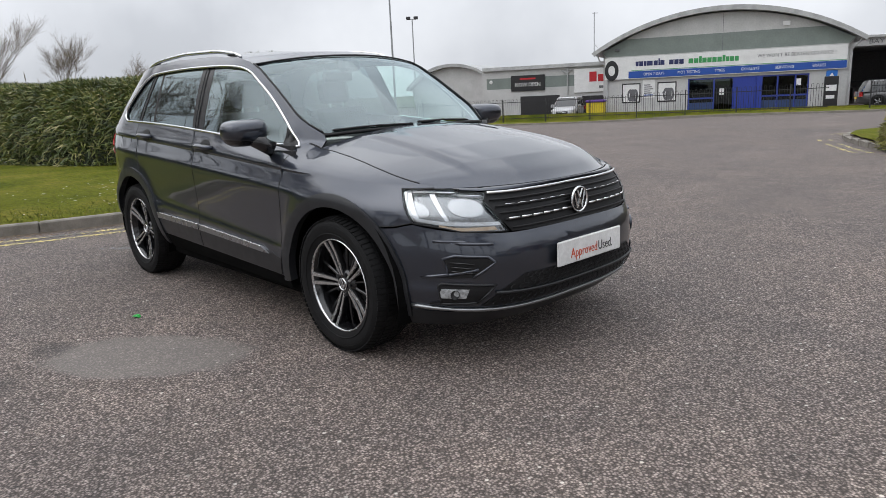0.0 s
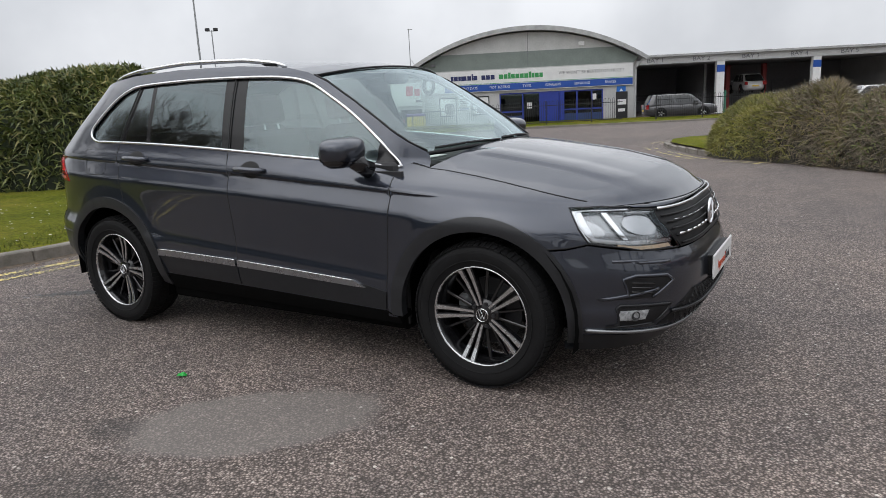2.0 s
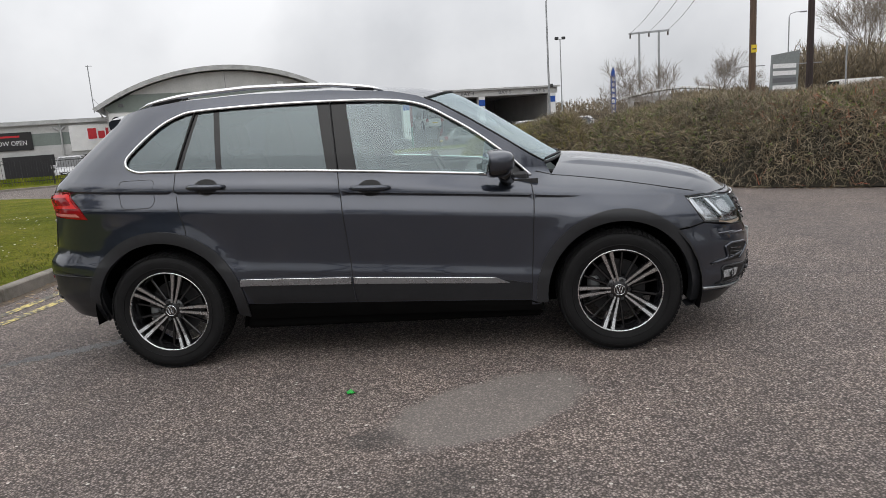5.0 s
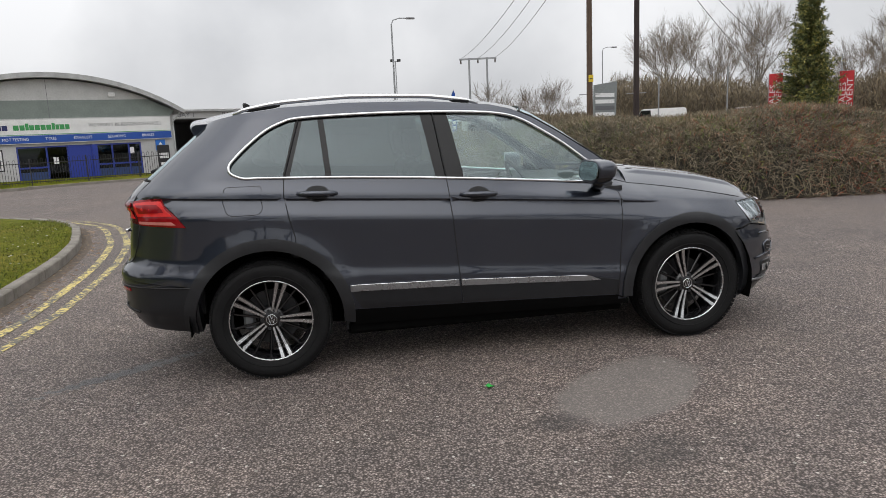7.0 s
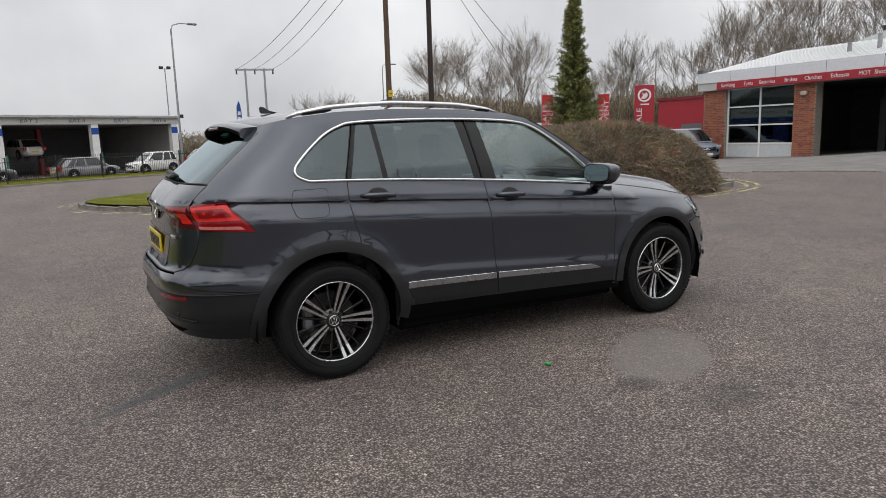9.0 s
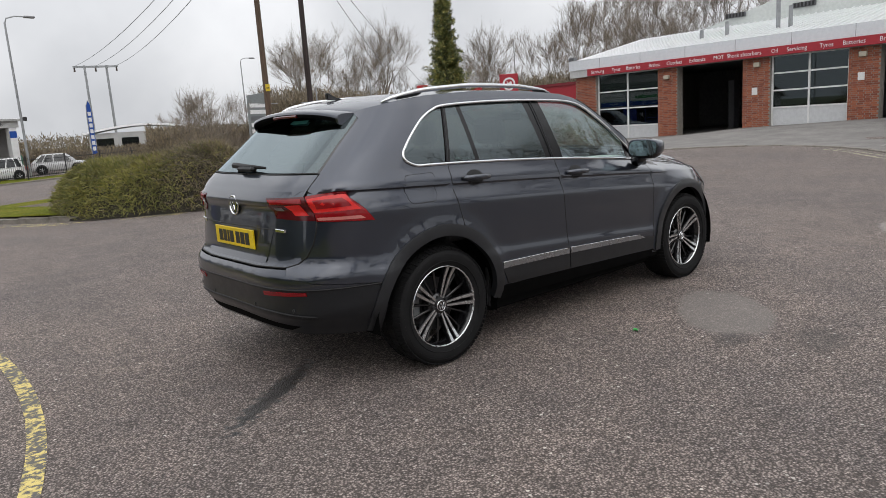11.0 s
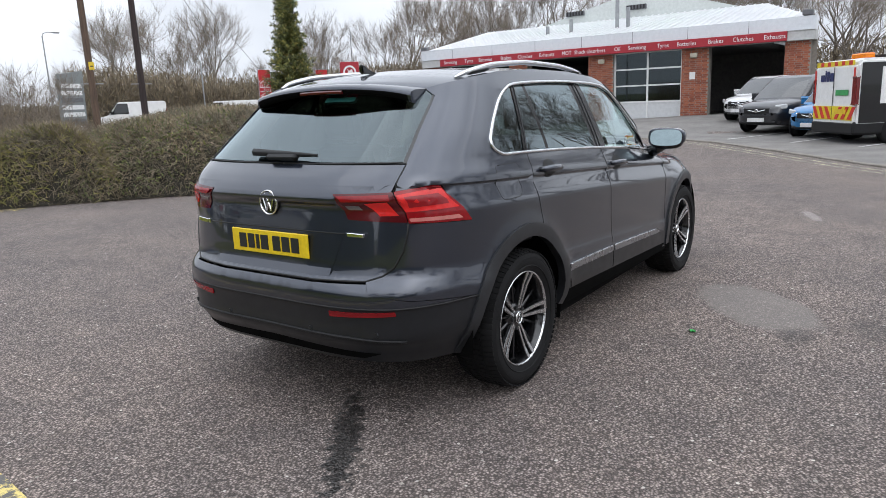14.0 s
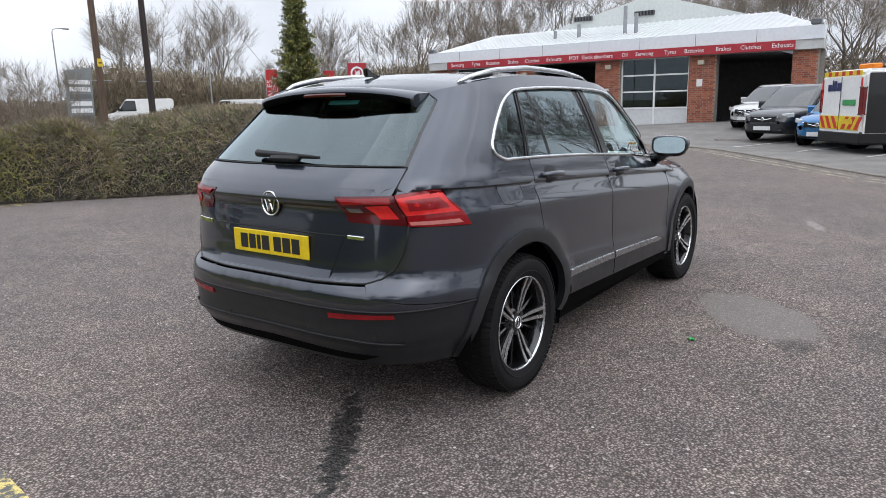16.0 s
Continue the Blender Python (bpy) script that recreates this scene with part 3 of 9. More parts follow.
top = [p for p in inner_arc if 1.2 < p[0] < 13.1]
part("gable", slab([(1.25, 4.18)] + top + [(13.05, 4.18)], 0, 0.25), PANEL_GREY, centre, "pale grey gable under the arch")
for u in (7.2,):
    part("joint", box(u - 0.012, -0.006, 3.1, u + 0.012, 0.004, 5.4), GREY_LETTER, centre)
outer, low = arc(-0.95, 15.25, 3.38, 5.80), arc(-0.75, 15.05, 3.22, 5.50)
part("roof_edge", slab(outer + low[::-1], -0.55, -0.15), ROOF_EDGE, centre, "weathered metal arched roof edge")
part("roof", slab(arc(-0.85, 15.15, 3.36, 5.74) + low[::-1], -0.15, 22.0), ROOF_EDGE, centre, "curved metal roof")
part("side_wall", box(-0.25, 0.25, -1.6, 0.0, 22, 3.4), PANEL_GREY, centre)
part("side_wall", box(14.28, 0.25, -1.6, 14.53, 22, 3.4), PANEL_GREY, centre)
part("back_wall", box(0, 21.7, -1.6, 14.28, 22, 5.0), PANEL_GREY, centre)
part("downpipe", tube([(-0.6, -0.3, 3.3), (-0.45, -0.2, 2.9), (0.06, -0.08, 2.5), (0.06, -0.08, -0.9)], 0.05), ROOF_EDGE, centre)
part("downpipe", tube([(14.9, -0.3, 3.4), (14.75, -0.2, 3.1), (14.40, -0.08, 2.7), (14.40, -0.08, -0.9)], 0.05), ROOF_EDGE, centre)
part("wall_lamp", box(0.55, -0.2, 3.45, 0.85, 0, 3.62, 0.02), GREY_LETTER, centre)
part("alarm_box", box(10.6, -0.12, 4.35, 11.0, 0, 4.62, 0.02), WHITE, centre, "white alarm box")
# sign band
sign = part("shop_sign", box(-0.1, -0.16, 1.62, 14.2, -0.01, 3.03), WHITE, centre, "long white and blue shop sign")
part("blue_band", box(1.45, -0.172, 1.66, 14.19, -0.161, 2.10), SIGN_BLUE, sign)
part("green_rule", box(1.62, -0.172, 2.13, 14.19, -0.161, 2.165), SIGN_GREEN, sign)
x = 1.9
for w, h in ((0.22, 0.3), (0.3, 0.3), (0.2, 0.3), (0.42, 0.3), (0.3, 0.3), (0.12, 0.42), (0.3, 0.3)):
    part("bar", box(x, -0.172, 2.42, x + w * 0.86, -0.161, 2.42 + h), SIGN_NAVY, sign)
    x += w
x += 0.25
for w in (0.32, 0.3, 0.32):
    part("bar", box(x, -0.172, 2.42, x + w * 0.86, -0.161, 2.72), SIGN_NAVY, sign)
    x += w
x += 0.25
for w, h in ((0.33, 0.3), (0.3, 0.3), (0.2, 0.4), (0.3, 0.3), (0.3, 0.3), (0.3, 0.3), (0.3, 0.3), (0.2, 0.4), (0.22, 0.3), (0.3, 0.3), (0.27, 0.3)):
    part("bar", box(x, -0.172, 2.42, x + w * 0.86, -0.161, 2.42 + h), SIGN_GREEN, sign)
    x += w
part("tyre_emblem", lathe([(0.30, -0.02), (0.52, -0.02), (0.60, 0.0), (0.52, 0.02), (0.30, 0.02), (0.30, -0.02)], 28), BLACK_SIGN, sign, m=pose(0.35, -0.178, 2.20) @ Matrix.Diagonal((0.75, 0.3, 1.1, 1)))
words("slogan", "WE WON'T BE BEATEN ON PRICE !", 0.30, sign, pose(9.25, -0.165, 2.62, 90, 0, 0), GREY_LETTER, 0.004, sx=0.92)
for u, t in ((2.4, "OPEN 7 DAYS"), (4.55, "MOT TESTING"), (6.8, "TYRES"), (8.35, "EXHAUSTS"), (10.3, "SERVICING"), (12.35, "BRAKES")):
    words("service_word", t, 0.25, sign, pose(u, -0.172, 1.88, 90, 0, 0), WHITE_LETTER, 0.004, sx=0.86)
# poster windows
for u in (1.02, 3.3):
    win = part("poster_window", box(u, -0.04, 0.05, u + 1.2, 0.05, 1.33, 0.02), BLACK_SIGN, centre, "black-framed poster of tyres")
    part("poster", box(u + 0.07, -0.052, 0.13, u + 1.13, -0.041, 1.25), WHITE, win)
    for k in range(3):
        part("tyre_picture", lathe([(0.18, 0), (0.42, 0), (0.42, 0.006), (0.18, 0.006), (0.18, 0)], 24), GREY_LETTER, win, m=pose(u + 0.55 + 0.16 * k, -0.062 - 0.004 * k, 0.55) @ Matrix.Diagonal((0.45, 1, 0.95, 1)))
notice = part("notice_board", box(2.35, -0.03, 0.35, 3.15, 0.0, 1.5, 0.01), WHITE, centre, "pale notice board")
for k in range(6):
    part("bar", box(2.45, -0.042, 0.5 + 0.13 * k, 3.05 - 0.1 * (k % 3), -0.031, 0.56 + 0.13 * k), GREY_LETTER if k else SIGN_BLUE, notice)
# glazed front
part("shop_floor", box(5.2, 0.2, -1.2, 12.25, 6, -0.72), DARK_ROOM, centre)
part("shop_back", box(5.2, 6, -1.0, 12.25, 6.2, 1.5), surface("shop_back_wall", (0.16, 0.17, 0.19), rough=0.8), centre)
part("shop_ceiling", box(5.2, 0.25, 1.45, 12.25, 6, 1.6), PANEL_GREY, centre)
front = part("shop_front", box(5.2, 0.05, 1.36, 12.25, 0.17, 1.46), BLUE_FRAME, centre, "blue-framed glazed shop front")
for u in (5.2, 6.75, 7.9, 9.35, 10.45, 11.45, 12.17):
    part("mullion", box(u, 0.04, -0.75, u + 0.09, 0.16, 1.4), BLUE_FRAME, front)
for u0, u1 in ((5.2, 6.75), (9.6, 12.2)):
    part("transom", box(u0, 0.045, 0.12, u1, 0.155, 0.22), BLUE_FRAME, front)
    part("lower_panel", box(u0, 0.07, -0.72, u1, 0.12, -0.1), surface("shaded_blue_panel", (0.03, 0.06, 0.16), rough=0.4), front)
part("pane", box(5.25, 0.1, -0.7, 12.2, 0.106, 1.4), DARK_WINDOW, front).visible_shadow = False
part("blue_door", box(7.95, 0.0, -0.74, 9.3, 0.07, 1.38, 0.01), BLUE_FRAME, front, "solid blue entrance door leaf")
part("blue_post", box(9.3, -0.1, -0.74, 9.62, 0.05, 1.42), BLUE_FRAME, front)
part("paper_sign", box(7.1, 0.02, 0.35, 7.4, 0.03, 0.75), WHITE, front)
part("paper_sign", box(11.55, 0.02, 0.75, 11.8, 0.03, 1.15), WHITE, front)
part("counter", box(9.9, 2.0, -0.75, 11.9, 2.6, 0.2), BLUE_FRAME, centre)
mot = part("test_station_sign", box(13.15, -0.10, 0.85, 13.75, -0.02, 1.55, 0.01), surface("bright_blue_sign", (0.02, 0.16, 0.55), rough=0.4), centre, "blue sign with three white triangles")
for du, dz in ((-0.14, -0.12), (0.14, -0.12), (0, 0.12)):
    part("triangle", prism([(13.45 + du - 0.12, 1.2 + dz - 0.1), (13.45 + du + 0.12, 1.2 + dz - 0.1), (13.45 + du, 1.2 + dz + 0.1)], -0.112, -0.101), WHITE_LETTER, mot)

board = thing("pavement_board", Matrix.Translation(at_a(13.3, -1.2, -0.85)) @ pose(0, 0, 0, 0, 0, A_ANG), "tall black advertising board on a stand", "sign")
part("panel", box(-0.38, -0.05, 0.25, 0.38, 0.05, 2.05, 0.02), BLACK_SIGN, board)
part("foot", box(-0.45, -0.3, 0, 0.45, 0.3, 0.08, 0.02), PLASTIC, board)
part("post", box(-0.3, -0.03, 0.05, -0.24, 0.03, 0.3), PLASTIC, board)
part("post", box(0.24, -0.03, 0.05, 0.3, 0.03, 0.3), PLASTIC, board)
part("bar", box(-0.28, -0.062, 1.2, 0.28, -0.051, 1.55), WHITE_LETTER, board)
part("bar", box(-0.25, -0.062, 0.75, 0.2, -0.051, 0.95), WHITE_LETTER, board)

# aerial mast on the left eave
mast = thing("aerial_mast", A_FRAME @ pose(-0.9, 0.4, 3.2), "thin aerial mast on the roof edge", "aerial")
part("mast", tube([(0, 0, 0), (0, 0, 2.9)], 0.03), GALV, mast)
part("cross_arm", tube([(-0.12, 0, 2.85), (0.25, 0, 2.85)], 0.02), GALV, mast)
part("stay", tube([(0, 0, 0.9), (0.5, 0.2, 0.2)], 0.012), GALV, mast)

# ---- open service bays ----
bays = thing("service_bay_building", A_FRAME @ pose(0, 5.0, 0), "long low workshop with open service bays", "building")
part("fascia", box(14.55, -0.35, 3.02, 35.6, 0.1, 3.52), PANEL_GREY, bays, "pale fascia board")
part("roof", box(14.5, -0.6, 3.52, 35.75, 12, 3.66), ROOF_EDGE, bays, "low white metal roof")
bm = bmesh.new()
for k in range(105):
    box(14.5 + 0.2 * k, -0.62, 3.66, 14.6 + 0.2 * k, 12, 3.70, bm=bm)
part("roof_ribs", bm, WHITE_ROOF, bays)["kind"] = "stuff"
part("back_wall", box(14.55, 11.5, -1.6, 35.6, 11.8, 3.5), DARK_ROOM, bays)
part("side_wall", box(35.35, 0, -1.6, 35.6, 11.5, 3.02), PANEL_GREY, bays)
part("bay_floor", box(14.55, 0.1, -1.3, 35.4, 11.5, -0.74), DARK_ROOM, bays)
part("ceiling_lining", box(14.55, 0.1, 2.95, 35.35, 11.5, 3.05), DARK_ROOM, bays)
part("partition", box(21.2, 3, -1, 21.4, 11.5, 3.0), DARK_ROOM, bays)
for u in (14.75, 21.45, 28.25, 35.1):
    p = part("pillar", box(u - 0.28, -0.3, -1.3, u + 0.28, 0.15, 3.03), WHITE, bays, "white pillar with a blue band")
    part("blue_band", box(u - 0.285, -0.308, 2.25, u + 0.285, -0.301, 2.75), SIGN_BLUE, p)
    part("green_pipe", tube([(u + 0.42, -0.15, -1.0), (u + 0.42, -0.15, 0.9)], 0.09), surface("green_pipe", (0.05, 0.22, 0.14), rough=0.5), p)
for k, u in enumerate((16.1, 19.4, 22.9, 26.3, 29.8, 33.1)):
    words("bay_number", "BAY %d" % (k + 1), 0.42, bays, pose(u, -0.36, 3.27, 90, 0, 0), GREY_LETTER, 0.006, sx=1.15)
for u, w in ((17.0, 1.6), (24.5, 2.2), (31.5, 2.4)):
    part("workbench", box(u, 9.5, -0.74, u + w, 10.3, 0.2), GREY_LETTER, bays)
part("tyre_rack", box(15.3, 10.4, 0.6, 20.5, 11.2, 0.75), GREY_LETTER, bays)
part("wall_panel", box(29.5, 11.3, 0.2, 34.5, 11.48, 1.6), surface("grey_wall_panel", (0.2, 0.2, 0.21), rough=0.7), bays)
part("car_lift", box(26.0, 4, -0.74, 26.3, 4.4, 2.8), surface("red_lift", (0.3, 0.02, 0.02), rough=0.5), bays)
part("car_lift", box(23.2, 4, -0.74, 23.5, 4.4, 2.8), surface("red_lift_post", (0.3, 0.02, 0.02), rough=0.5), bays)

# ---- neighbouring shop with a small arch ----
shop = thing("tackle_shop_building", A_FRAME @ pose(0, 3.5, 0), "grey flat-roofed shop unit with signs", "building")
part("wall", box(-9.6, 0, -1.8, 0.2, 0.3, 2.72), PANEL_GREY, shop)
part("green_band", box(-9.55, -0.012, 1.35, 0.2, -0.002, 2.15), PANEL_GREEN, shop)
part("roof_edge", box(-9.8, -0.25, 2.72, 0.3, 14, 2.98), ROOF_EDGE, shop)
part("side_wall", box(-9.9, 0, -1.8, -9.6, 14, 2.72), PANEL_GREY, shop)
arch_l = arc(-17.2, -9.5, 1.7, 3.35, 16)
part("arched_wing", slab([(-16.6, -1.8)] + arch_l + [(-9.9, -1.8)], 3.2, 14), PANEL_GREY, shop, "wing with a small arched roof")
part("arched_edge", slab(arc(-17.6, -9.3, 1.65, 3.6, 16) + arc(-17.3, -9.5, 1.55, 3.35, 16)[::-1], 2.7, 14), ROOF_EDGE, shop)
part("black_sign", box(-7.6, -0.12, 1.15, -5.0, 0.0, 2.3, 0.02), BLACK_SIGN, shop, "black shop sign")
words("sign_words", "NOW OPEN", 0.42, shop, pose(-6.3, -0.13, 1.6, 90, 0, 0), WHITE_LETTER, 0.004, "CENTER", 0.85)
part("bar", box(-6.9, -0.132, 1.98, -5.7, -0.121, 2.1), RED_LETTER, shop)
ws = part("white_sign", box(-2.8, -0.12, 0.85, 0.6, 0.0, 2.55, 0.02), WHITE, shop, "white shop sign with red lettering")
xx = -1.7
for w, h in ((0.62, 0.7), (0.48, 0.5), (0.5, 0.68), (0.2, 0.7)):
    part("bar", box(xx, -0.132, 1.6, xx + w * 0.85, -0.121, 1.6 + h), RED_LETTER, ws)
    xx += w
part("bar", box(-1.0, -0.132, 1.12, 0.3, -0.121, 1.3), GREY_LETTER, ws)
ws2 = part("side_sign", box(-10.02, 0.6, 0.9, -9.9, 5.0, 2.1, 0.02), WHITE, shop)
part("bar", box(-10.035, 1.0, 1.5, -10.021, 4.4, 1.85), RED_LETTER, ws2)
part("bar", box(-10.035, 1.4, 1.1, -10.021, 3.6, 1.3), RED_LETTER, ws2)
door = part("roller_door", box(-6.9, -0.05, -1.5, -3.9, 0.05, 0.75), DARK_STEEL, shop, "dark roller shutter")
for k in range(14):
    part("slat", box(-6.88, -0.07, -1.4 + 0.15 * k, -3.92, -0.05, -1.29 + 0.15 * k), DARK_STEEL, door)
part("shop_window", box(-2.4, -0.05, -1.5, 0.1, 0.05, 0.6), BLACK_SIGN, shop)
part("downpipe", tube([(-3.3, -0.1, 2.7), (-3.3, -0.1, -1.4)], 0.06), ROOF_EDGE, shop)
part("downpipe", tube([(-3.75, -0.1, 2.5), (-3.35, -0.1, 2.25), (-3.0, -0.1, 2.55)], 0.06), ROOF_EDGE, shop)
part("lamp", lathe([(0.0, -0.08), (0.12, -0.06), (0.14, 0)], 12), WHITE, shop, m=pose(-9.2, -0.02, 1.9))


# ---- bow-top railings in front of the workshop ----
def railings(u0, u1, v, z0, h):
    fence = thing("bow_top_fence", A_FRAME, "black steel bow-top railings on the grass strip", "fence")
    n = int((u1 - u0) / 0.26)
    hoop = tube([(0, 0, 0.1), (0, 0, h - 0.13)] + [(0.065 - 0.065 * math.cos(a), 0, h - 0.13 + 0.13 * math.sin(a)) for a in (0.5, 1.0, 1.57, 2.1, 2.6)] + [(0.13, 0, h - 0.13), (0.13, 0, 0.1)], 0.011, 5)
    me = mesh_from("hoop", hoop, DARK_STEEL)
    for k in range(n):
        o = new("hoop", me)
        o.parent = fence
        uu = u0 + 0.26 * k
        x, y, _ = at_a(uu, v, 0)
        o.matrix_basis = pose(uu, v, z0(uu))
    for k in range(int((u1 - u0) / 2.75) + 1):
        uu = u0 + 2.75 * k
        part("post", box(uu - 0.03, v - 0.03, z0(uu) - 0.3, uu + 0.03, v + 0.03, z0(uu) + h + 0.02), DARK_STEEL, fence)
    for dz in (0.16, h - 0.28):
        part("rail", prism([(u0, z0(u0) + dz), (u1, z0(u1) + dz), (u1, z0(u1) + dz + 0.04), (u0, z0(u0) + dz + 0.04)], v - 0.006, v + 0.006), DARK_STEEL, fence)
    return fence


def strip_z(u):
    return ground_z(*at_a(u, -5.5, 0)[:2]) + 0.12


railings(-14, 12.6, -5.5, strip_z, 1.45)
railings(14.6, 37, -5.5, strip_z, 1.45)
STRIP = smooth_line([at_a(-40, -7.4, 0)[:2], at_a(-12, -7.4, 0)[:2], at_a(2, -7.4, 0)[:2], at_a(16, -7.4, 0)[:2], at_a(30, -7.2, 0)[:2], at_a(38, -5.5, 0)[:2], at_a(43, 0, 0)[:2]], 0.4)
kerb_run(STRIP, 1, "kerb along the grass strip by the railings")
filled("grass_strip", [tuple(p) for p in offset_line(STRIP, 0.12)] + [at_a(41, 2, 0)[:2], at_a(37, -4.6, 0)[:2], at_a(-40, -4.6, 0)[:2]], 0.10, LAWN, "narrow grass strip under the railings", "grass", 0.06, 0.9)

# ---- brick garage ----
def brick_material():
    m, n, l, p = mat("red_brick")
    oi = n.new("ShaderNodeObjectInfo")
    gi = n.new("ShaderNodeNewGeometry")
    add = math_node(n, l, "ADD", oi.outputs["Random"], gi.outputs["Random Per Island"])
    fr = math_node(n, l, "FRACT", add)
    c = ramp(n, l, fr, [(0, (0.20, 0.060, 0.036)), (0.5, (0.30, 0.095, 0.052)), (0.85, (0.36, 0.125, 0.066)), (1, (0.24, 0.085, 0.06))])
    t = tex(n, l, scale=40, world_space=True)
    c = mixc(n, l, 1.0, c, ramp(n, l, t.outputs[0], [(0.3, (0.75,) * 3), (0.7, (1.15,) * 3)]), "MULTIPLY")
    l.new(c, p.inputs["Base Color"])
    p.inputs["Roughness"].default_value = 0.85
    return m


BRICK = brick_material()
MORTAR = surface("mortar", (0.30, 0.27, 0.235), (0.24, 0.215, 0.19), rough=0.95, scale=10)
GX = 24.23
garage = thing("brick_garage_building", pose(GX, 0, 0), "red brick repair garage with a red sign and white roof", "building")
G_BASE = -0.6
brick_me = {}
BRICKS_LEFT = [300]
brick_me[0.215] = mesh_from("brick", box(-0.010, -0.103, -0.0325, 0.03, 0.102, 0.0325, 0.003), BRICK)
for y0, y1 in ((17.03, 18.25), (12.72, 13.68), (8.70, 9.80), (4.85, 5.88), (1.35, 2.19)):
    pier = part("brick_pier", box(0.0, y0, G_BASE, 0.45, y1, 3.06), MORTAR, garage, "brick pier between the bays")
    bm = bmesh.new()
    row = 0
    z = -0.2
    while z < 3.0:
        y = y0 + (0.0 if row % 2 else 0.06)
        while y < y1 - 0.05:
            w = min(0.215, y1 - y)
            if BRICKS_LEFT[0] and y0 in (8.70, 4.85) and z > 0.35 and w > 0.2:
                BRICKS_LEFT[0] -= 1
                o = new("brick", brick_me[0.215])
                o.parent = pier
                o.matrix_basis = pose(0, y + 0.105, z + 0.0325)
            else:
                box(-0.010, y + 0.002, z, 0.03, y + w - 0.008, z + 0.065, bm=bm)
            y += 0.225
        z += 0.075
        row += 1
    part("brickwork", bm, BRICK, pier)["kind"] = "stuff"
part("fascia", box(-0.25, 1.2, 3.38, 0.3, 18.45, 3.84), surface("silver_fascia", (0.72, 0.74, 0.77), (0.66, 0.68, 0.71), rough=0.45, metal=0.1), garage, "silver-grey metal fascia")
for k in range(1, 8):
    part("fascia_joint", box(-0.256, 1.2 + 2.2 * k, 3.38, -0.249, 1.215 + 2.2 * k, 3.84), GREY_LETTER, garage)
part("soffit", box(-0.2, 1.2, 3.04, 0.45, 18.45, 3.38), PANEL_GREY, garage)
red = part("red_sign_band", box(-0.33, 2.1, 3.04, -0.2, 17.3, 3.37, 0.01), SIGN_RED, garage, "red sign band with white words")
GW = ["Servicing", "Tyres", "Batteries", "Brakes", "Clutches", "Exhausts", "MOT", "Shock absorbers", "Oil", "Servicing", "Tyres", "Batteries", "Brakes", "Clutches", "Exhausts"]
gy = 17.05
for t in GW:
    words("service_word", t, 0.225, red, pose(-0.336, gy, 3.205, 90, 0, -90), WHITE_LETTER, 0.004, sx=0.92)
    gy -= 0.099 * len(t) + 0.285
GDOOR = surface("silver_door_panel", (0.60, 0.61, 0.62), (0.53, 0.54, 0.55), rough=0.4)
for y0, y1, zb in ((13.68, 17.03, -0.1), (5.88, 8.70, 0.34)):
    d = part("sectional_door", box(0.16, y0, zb, 0.22, y1, zb + 0.72), GDOOR, garage, "closed sectional door with window rows")
    h = (3.04 - zb - 0.72) / 3
    for k in range(4):
        zz = zb + 0.72 + h * k
        part("rail", box(0.14, y0, zz - 0.03, 0.23, y1, zz + 0.03), WHITE, d)
        if k < 3:
            part("pane", box(0.18, y0 + 0.04, zz + 0.03, 0.19, y1 - 0.04, zz + h - 0.03), DARK_WINDOW, d).visible_shadow = False
    for y in (y0 + 0.03, (y0 + y1) / 2, y1 - 0.03):
        part("stile", box(0.135, y - 0.035, zb, 0.235, y + 0.035, 3.04), WHITE, d)
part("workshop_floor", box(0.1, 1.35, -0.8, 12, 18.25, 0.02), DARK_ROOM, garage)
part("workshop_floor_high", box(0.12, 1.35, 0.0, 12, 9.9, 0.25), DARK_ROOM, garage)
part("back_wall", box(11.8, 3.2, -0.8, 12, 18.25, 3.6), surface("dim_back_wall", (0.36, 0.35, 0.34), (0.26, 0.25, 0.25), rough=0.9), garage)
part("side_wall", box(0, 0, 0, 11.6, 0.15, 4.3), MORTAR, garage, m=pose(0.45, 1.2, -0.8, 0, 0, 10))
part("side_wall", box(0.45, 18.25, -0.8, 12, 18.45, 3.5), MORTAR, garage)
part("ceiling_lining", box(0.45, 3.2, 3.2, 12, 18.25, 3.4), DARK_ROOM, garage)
for x0, y0, x1, y1, z0, z1 in ((5, 9.9, 5.8, 10.6, 0.2, 1.1), (7, 11.2, 8, 12.0, 0.2, 0.9), (4.5, 12.4, 5.0, 12.7, 0, 2.4), (6, 2.5, 7, 4.2, 0.3, 0.95), (8, 3, 8.6, 3.6, 0.3, 1.6)):
    part("workshop_cabinet", box(x0, y0, z0, x1, y1, z1, 0.02), GREY_LETTER, garage)
part("work_table", box(4.5, 2.6, 1.0, 5.5, 4.4, 1.05), WHITE, garage)
for y in (13.2, 5.4, 9.2):
    lamp = part("bulkhead_lamp", box(-0.14, y - 0.13, 2.55 if y > 10 else 2.68, 0, y + 0.13, 2.72 if y > 10 else 2.86, 0.03, segs=2), surface("cream_lamp", (0.55, 0.50, 0.40), rough=0.4), garage, "cream bulkhead lamp")
for y, z in ((9.3, 1.75), (5.45, 2.0)):
    part("notice", box(-0.03, y - 0.11, z - 0.14, 0.0, y + 0.11, z + 0.14, 0.005), WHITE, garage)
